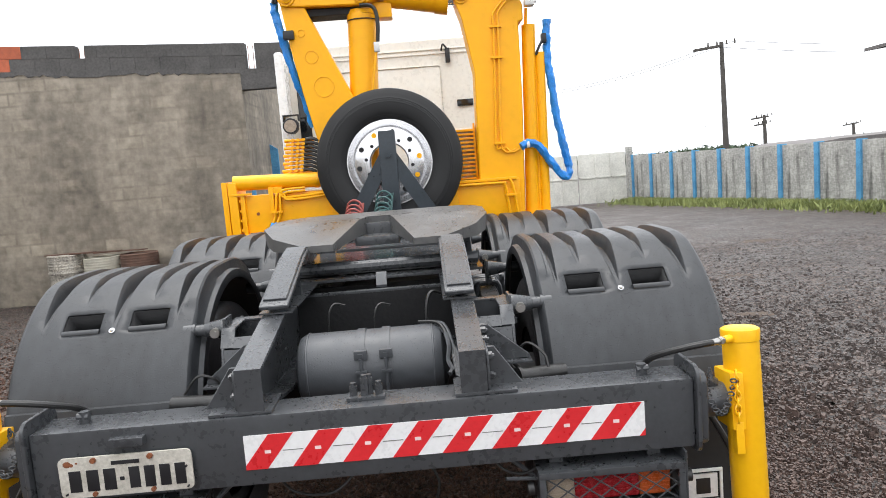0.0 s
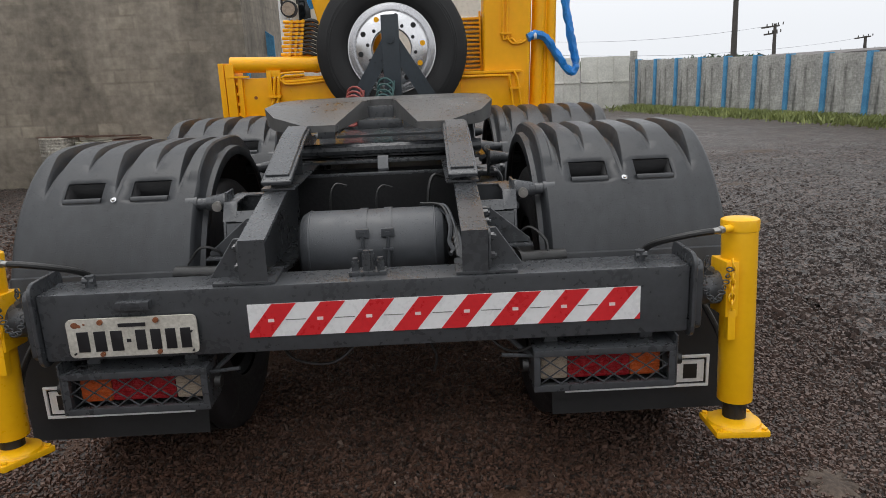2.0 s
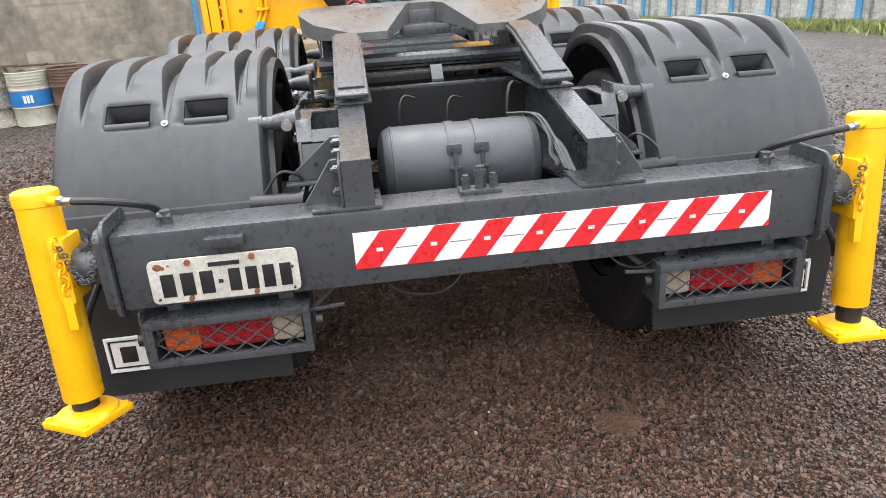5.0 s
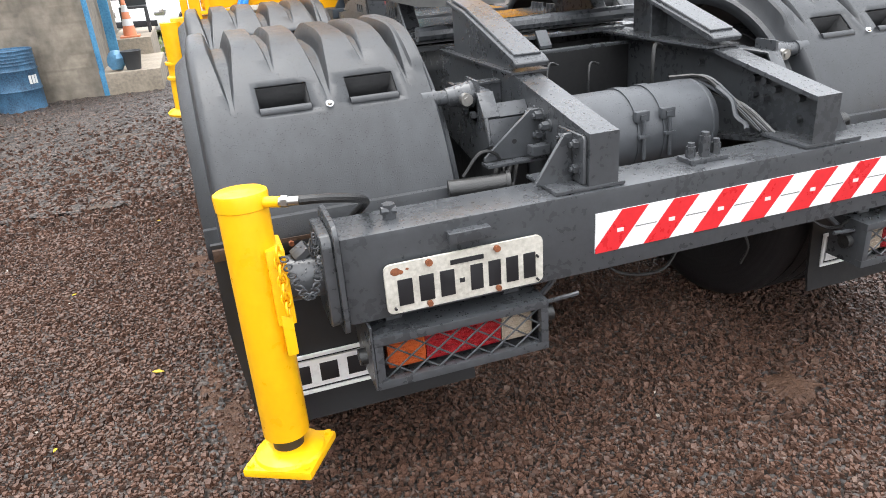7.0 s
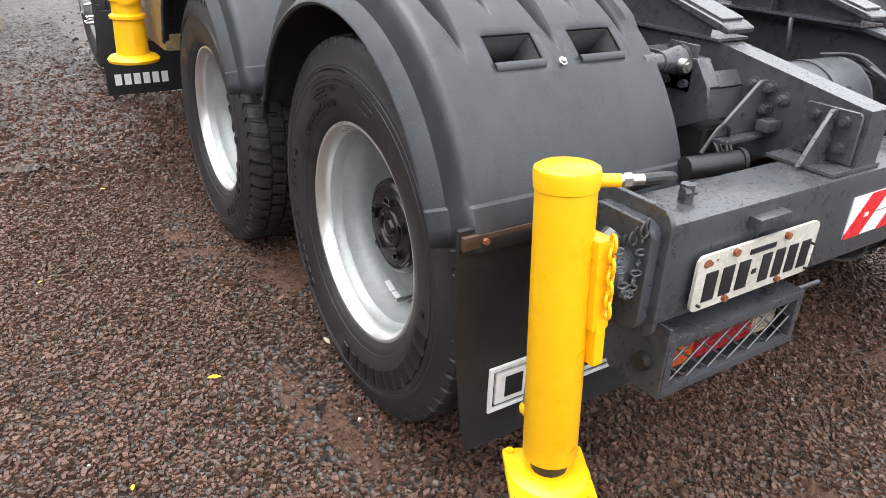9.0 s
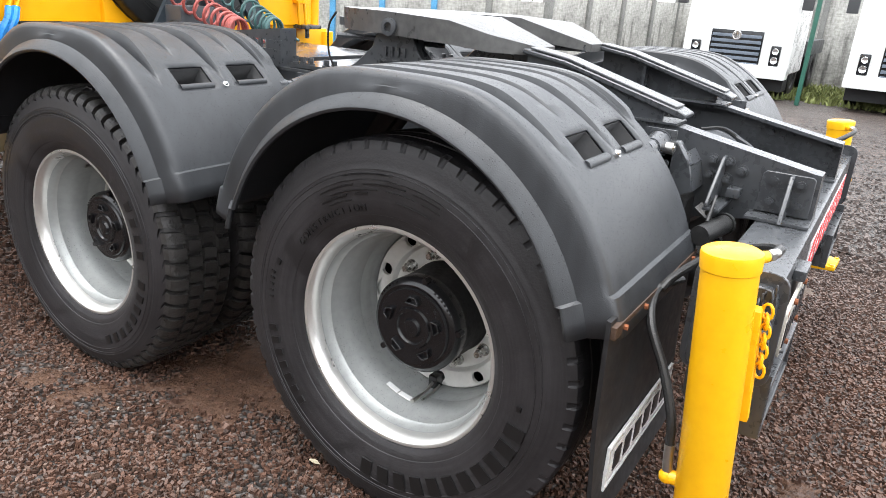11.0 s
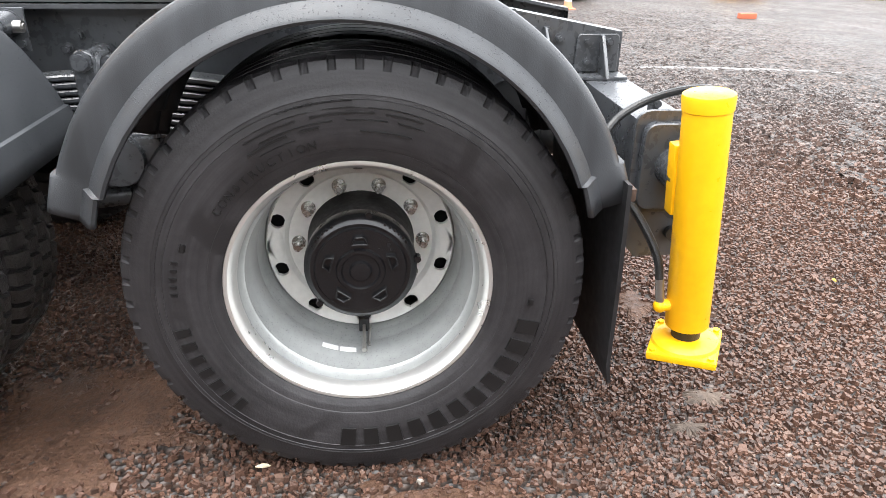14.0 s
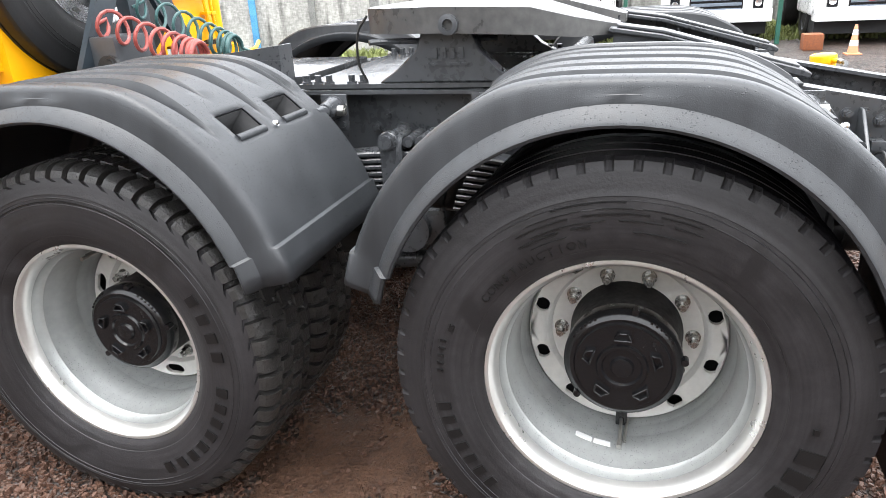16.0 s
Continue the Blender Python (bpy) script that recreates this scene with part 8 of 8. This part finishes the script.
def patch(x, y, rx, ry, m, label, seed, name="earth_patch", z=0.005, rough=0.006):
    """A ragged bare patch, with loose stones left lying in it."""
    bm = bm_new()
    n, fr = 144, [q / 24 for q in range(25)]
    rings = []
    for f in fr[1:]:
        ring = []
        for i in range(n):
            a = 2 * math.pi * i / n
            u = Vector((math.cos(a), math.sin(a), seed))
            k = (0.80 + 0.45 * noise.noise(u * 1.4) + 0.30 * noise.noise(u * 3.7) + 0.22 * noise.noise(u * 9.0)) * f
            px, py = x + rx * k * math.cos(a), y + ry * k * math.sin(a)
            lump = rough * noise.noise(Vector((px * 9, py * 9, seed))) + 0.5 * rough * noise.noise(Vector((px * 40, py * 40, seed)))
            ring.append(bm.verts.new((px, py, lay(px, py) + (z + 0.008) * (1 - f ** 3) + lump * (1 - f ** 4) - 0.006 * f ** 3)))
        rings.append(ring)
    c = bm.verts.new((x, y, lay(x, y) + z + 0.008))
    for i in range(n):
        j = (i + 1) % n
        bm.faces.new((c, rings[0][i], rings[0][j]))
        for p, q in zip(rings, rings[1:]):
            bm.faces.new((p[i], q[i], q[j], p[j]))
    lone(name, bm, m, label, "earth", "earth patches", kind="structure")
    SPOTS.append((x, y, rx, ry))


patch(4.78, -3.2, 0.11, 1.6, WLINE, "pale wet line across the gravel", 61, name="pale_line", z=0.010)
patch(-0.94, 1.66, 0.50, 0.56, EARTH, "bare wet brown earth between the wheels", 1, z=0.002, rough=0.012)
patch(-1.33, 0.85, 0.13, 0.62, EARTH, "brown earth pressed out beside the tyre", 8, z=-0.007, rough=0.016)
patch(-1.36, 2.15, 0.14, 0.60, EARTH, "brown earth pressed out beside the tyre", 9, z=-0.007, rough=0.016)
patch(-0.96, -0.17, 0.07, 0.11, SANDY, "faint sandy spot in the gravel", 12, name="sandy_patch", z=0.003)
patch(-1.10, -0.05, 0.05, 0.07, SANDY, "faint sandy spot in the gravel", 13, name="sandy_patch", z=0.003)
patch(1.55, 0.12, 0.15, 0.12, SANDY, "faint sandy spot in the gravel", 7, name="sandy_patch")
patch(0.45, 0.10, 0.14, 0.11, EARTH, "small brown earth spot in the gravel", 4)
patch(-0.39, -0.14, 0.15, 0.11, EARTH, "small brown earth spot in the gravel", 5)
for k, (x, y, rx, ry) in enumerate(((6.0, 10.0, 0.45, 0.35), (3.1, 4.1, 0.22, 0.16), (4.05, 6.5, 0.45, 0.16), (-4.05, 4.7, 0.25, 0.10), (-1.96, 3.4, 0.16, 0.10), (-1.9, 5.6, 0.28, 0.10), (3.9, -1.0, 0.2, 0.5), (-2.6, 1.4, 0.18, 0.10), (-3.0, 3.0, 0.3, 0.14))):
    patch(x, y, rx, ry, SANDY, "pale sandy wet streak in the gravel", 20 + k, name="sandy_patch", z=0.008)


def leaf_on_ground(x, y, m, label, size, turn):
    bm = bm_new()
    pts = [(0, -1), (0.35, -0.4), (0.4, 0.1), (0.2, 0.7), (0, 1), (-0.25, 0.65), (-0.42, 0.05), (-0.3, -0.5)]
    r = radians(turn)
    top_ = [bm.verts.new((x + size * (a * math.cos(r) - b * math.sin(r)), y + size * (a * math.sin(r) + b * math.cos(r)), lay(x, y) + 0.022 + 0.3 * size * abs(a) + 0.12 * size * b)) for a, b in pts]
    low_ = [bm.verts.new(v.co - Vector((0, 0, 0.002))) for v in top_]
    bm.faces.new(top_), bm.faces.new(low_[::-1])
    for i in range(8):
        bm.faces.new((top_[i], low_[i], low_[(i + 1) % 8], top_[(i + 1) % 8]))
    lone("fallen_leaf", bm, m, label, "leaf", "fallen leaves")


leaf_on_ground(-1.55, 1.10, YLEAF, "fallen yellow leaf on the wet gravel", 0.022, 80)
leaf_on_ground(-1.17, 1.118, WLEAF, "pale curled leaf beside the wheel", 0.020, 10)
for x, y in ((-1.95, 2.0), (-2.25, 1.25), (-1.85, 0.75), (-2.6, 2.6), (-1.6, 2.9), (-0.3, -1.0), (-2.9, 0.9)):
    leaf_on_ground(x, y, YLEAF, "small yellow leaf on the wet gravel", 0.013, x * 300)


# ---- crushed stone over the near part of the yard ----
def stones(name, n, x0, x1, y0, y1, s0, s1, m, seed, label, keep=None, lift=0.0):
    """Angular chips: four-sided, with a tilted broken top, packed side by side over the yard."""
    rng = np.random.default_rng(seed)
    pitch_ = math.sqrt((x1 - x0) * (y1 - y0) / n)
    gx, gy = np.meshgrid(np.arange(x0, x1, pitch_), np.arange(y0, y1, pitch_))
    xy = np.stack([gx.ravel(), gy.ravel()], -1) + rng.uniform(-0.62, 0.62, (gx.size, 2)) * pitch_
    if keep is not None:
        xy = xy[keep(xy, rng)]
    n = len(xy)
    size = rng.uniform(s0, s1, n) * rng.choice([0.72, 0.9, 1.0, 1.15, 1.4], n, p=[0.25, 0.25, 0.25, 0.17, 0.08])
    th = rng.uniform(0, 2 * np.pi, n)[:, None] + np.array([0.0, 1.57, 3.14, 4.71]) + rng.normal(0, 0.24, (n, 4))
    rad = rng.uniform(0.68, 1.28, (n, 4))
    px, py = rad * np.cos(th), rad * np.sin(th) * rng.uniform(0.6, 0.95, (n, 1))
    h = rng.uniform(0.40, 0.95, (n, 1))
    tx, ty = rng.normal(0, 0.21, (n, 1)), rng.normal(0, 0.21, (n, 1))
    top = np.stack([px * 0.80, py * 0.80, h + px * tx + py * ty + rng.normal(0, 0.07, (n, 4))], -1)
    low = np.stack([px * 1.04, py * 1.04, np.full_like(px, -0.35)], -1)
    v = np.concatenate([top, low], 1)
    a = rng.uniform(0, 2 * np.pi, n)
    ca, sa = np.cos(a)[:, None], np.sin(a)[:, None]
    v = np.stack([v[..., 0] * ca - v[..., 1] * sa, v[..., 0] * sa + v[..., 1] * ca, v[..., 2]], -1) * size[:, None, None]
    z = np.array([lay(qx, qy) for qx, qy in xy])
    v += np.stack([xy[:, 0], xy[:, 1], z + lift + rng.uniform(-0.25, 0.45, n) * size], -1)[:, None, :]
    tri_ = np.array([(0, 1, 2), (0, 2, 3), (0, 4, 5), (0, 5, 1), (1, 5, 6), (1, 6, 2), (2, 6, 7), (2, 7, 3), (3, 7, 4), (3, 4, 0)])
    f = (tri_[None] + 8 * np.arange(n)[:, None, None]).reshape(-1, 3)
    me = bpy.data.meshes.new(name)
    me.vertices.add(n * 8)
    me.vertices.foreach_set("co", v.reshape(-1))
    me.loops.add(len(f) * 3)
    me.loops.foreach_set("vertex_index", f.reshape(-1))
    me.polygons.add(len(f))
    me.polygons.foreach_set("loop_start", np.arange(0, len(f) * 3, 3))
    me.polygons.foreach_set("use_smooth", np.zeros(len(f), dtype=bool))
    me.update(calc_edges=True)
    me.materials.append(m)
    tagged(new(name, me), label, "gravel", kind="stuff")


def island_stone():
    m = STONE
    n, l = m.node_tree.nodes, m.node_tree.links
    p = n["Principled BSDF"]
    g = n.new("ShaderNodeNewGeometry")
    r = n.new("ShaderNodeValToRGB")
    e = r.color_ramp.elements
    e[0].position, e[0].color = 0.0, (0.040, 0.0245, 0.0188, 1)
    e[1].position, e[1].color = 1.0, (0.118, 0.080, 0.062, 1)
    q = e.new(0.55)
    q.color = (0.088, 0.0490, 0.0355, 1)
    q = e.new(0.93)
    q.color = (0.108, 0.0610, 0.0440, 1)
    l.new(g.outputs["Random Per Island"], r.inputs[0])
    # saturation falls towards +x, putting grey sky sheen into the far stones' colour
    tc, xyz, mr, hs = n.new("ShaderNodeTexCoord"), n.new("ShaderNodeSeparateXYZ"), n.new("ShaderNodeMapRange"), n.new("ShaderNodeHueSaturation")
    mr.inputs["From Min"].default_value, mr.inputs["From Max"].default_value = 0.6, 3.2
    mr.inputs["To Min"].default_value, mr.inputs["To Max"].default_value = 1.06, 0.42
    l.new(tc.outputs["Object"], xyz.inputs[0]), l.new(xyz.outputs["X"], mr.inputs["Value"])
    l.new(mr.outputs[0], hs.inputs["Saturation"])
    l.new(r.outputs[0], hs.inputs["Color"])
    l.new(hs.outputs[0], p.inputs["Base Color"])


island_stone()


def off_earth(xy, rng):
    """Fewer stones where bare earth lies."""
    d = np.full(len(xy), 9.0)
    for x, y, rx, ry in SPOTS:
        d = np.minimum(d, np.hypot((xy[:, 0] - x) / rx, (xy[:, 1] - y) / ry))
    return rng.uniform(0, 1, len(xy)) < np.clip(d * 1.1 - 0.1, 0.34, 1)


def away(xy):
    """How far a place lies from the stretch of yard beside the truck's tail."""
    return np.hypot(np.maximum(np.abs(xy[:, 0] + 0.45) - 2.35, 0), np.maximum(np.abs(xy[:, 1] - 0.75) - 2.1, 0))


def near_only(xy, rng):
    return off_earth(xy, rng) & (rng.uniform(0, 1, len(xy)) < np.exp(-away(xy) * 2.6))


def farther(xy, rng):
    d = away(xy)
    return off_earth(xy, rng) & (rng.uniform(0, 1, len(xy)) < (1 - np.exp(-d * 2.6)) * np.exp(-np.maximum(d - 0.8, 0) * 0.75))


stones("crushed_stone", 340000, -5.0, 3.4, -2.3, 5.2, 0.0070, 0.0118, STONE, 3, "dark wet angular crushed stone", near_only)


def gravel_sheet(x0, x1, y0, y1, pitch_, seed):
    """The yard's coarse surface farther off: facets thrown up by the stones, dying out at the rim."""
    rng = np.random.default_rng(seed)
    gx, gy = np.meshgrid(np.arange(x0, x1, pitch_), np.arange(y0, y1, pitch_))
    ny, nx = gx.shape
    px, py = gx + rng.uniform(-0.38, 0.38, gx.shape) * pitch_, gy + rng.uniform(-0.38, 0.38, gx.shape) * pitch_
    rim = np.clip(np.minimum.reduce([gx - x0, x1 - gx, gy - y0, y1 - gy]) / 2.5, 0, 1)
    base = np.array([lay(a, b) for a, b in zip(px.ravel(), py.ravel())]).reshape(gx.shape)
    z = base + (rng.uniform(-0.5, 1.0, gx.shape) * 0.021 + 0.001) * rim - 0.004 * (1 - rim)
    d = away(np.stack([gx.ravel(), gy.ravel()], -1)).reshape(gx.shape)
    idx = np.arange(nx * ny).reshape(ny, nx)
    keep = (d[:-1, :-1] > 0.5) & ~((np.abs(gx[:-1, :-1]) < 1.2) & (gy[:-1, :-1] > 3.2))
    a, b, c, e = idx[:-1, :-1][keep], idx[:-1, 1:][keep], idx[1:, 1:][keep], idx[1:, :-1][keep]
    f = np.concatenate([np.stack([a, b, c], -1), np.stack([a, c, e], -1)])
    used, f = np.unique(f, return_inverse=True)
    f = f.reshape(-1, 3)
    co = np.stack([px.ravel(), py.ravel(), z.ravel()], -1)[used]
    me = bpy.data.meshes.new("gravel_surface")
    me.vertices.add(len(co))
    me.vertices.foreach_set("co", co.reshape(-1))
    me.loops.add(len(f) * 3)
    me.loops.foreach_set("vertex_index", f.reshape(-1))
    me.polygons.add(len(f))
    me.polygons.foreach_set("loop_start", np.arange(0, len(f) * 3, 3))
    me.polygons.foreach_set("use_smooth", np.zeros(len(f), dtype=bool))
    me.update(calc_edges=True)
    me.materials.append(GROUND)
    tagged(new("gravel_surface", me), "rough wet gravel spread over the yard", "gravel", kind="stuff")


gravel_sheet(-9.0, 12.0, -6.5, 12.0, 0.044, 31)
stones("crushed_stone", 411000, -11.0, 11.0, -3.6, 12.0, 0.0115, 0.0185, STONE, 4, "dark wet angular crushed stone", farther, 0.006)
stones("pale_chips", 200, -5.0, 5.0, -2.2, 7.0, 0.006, 0.011, PALEST, 8, "scattered pale stone chips")
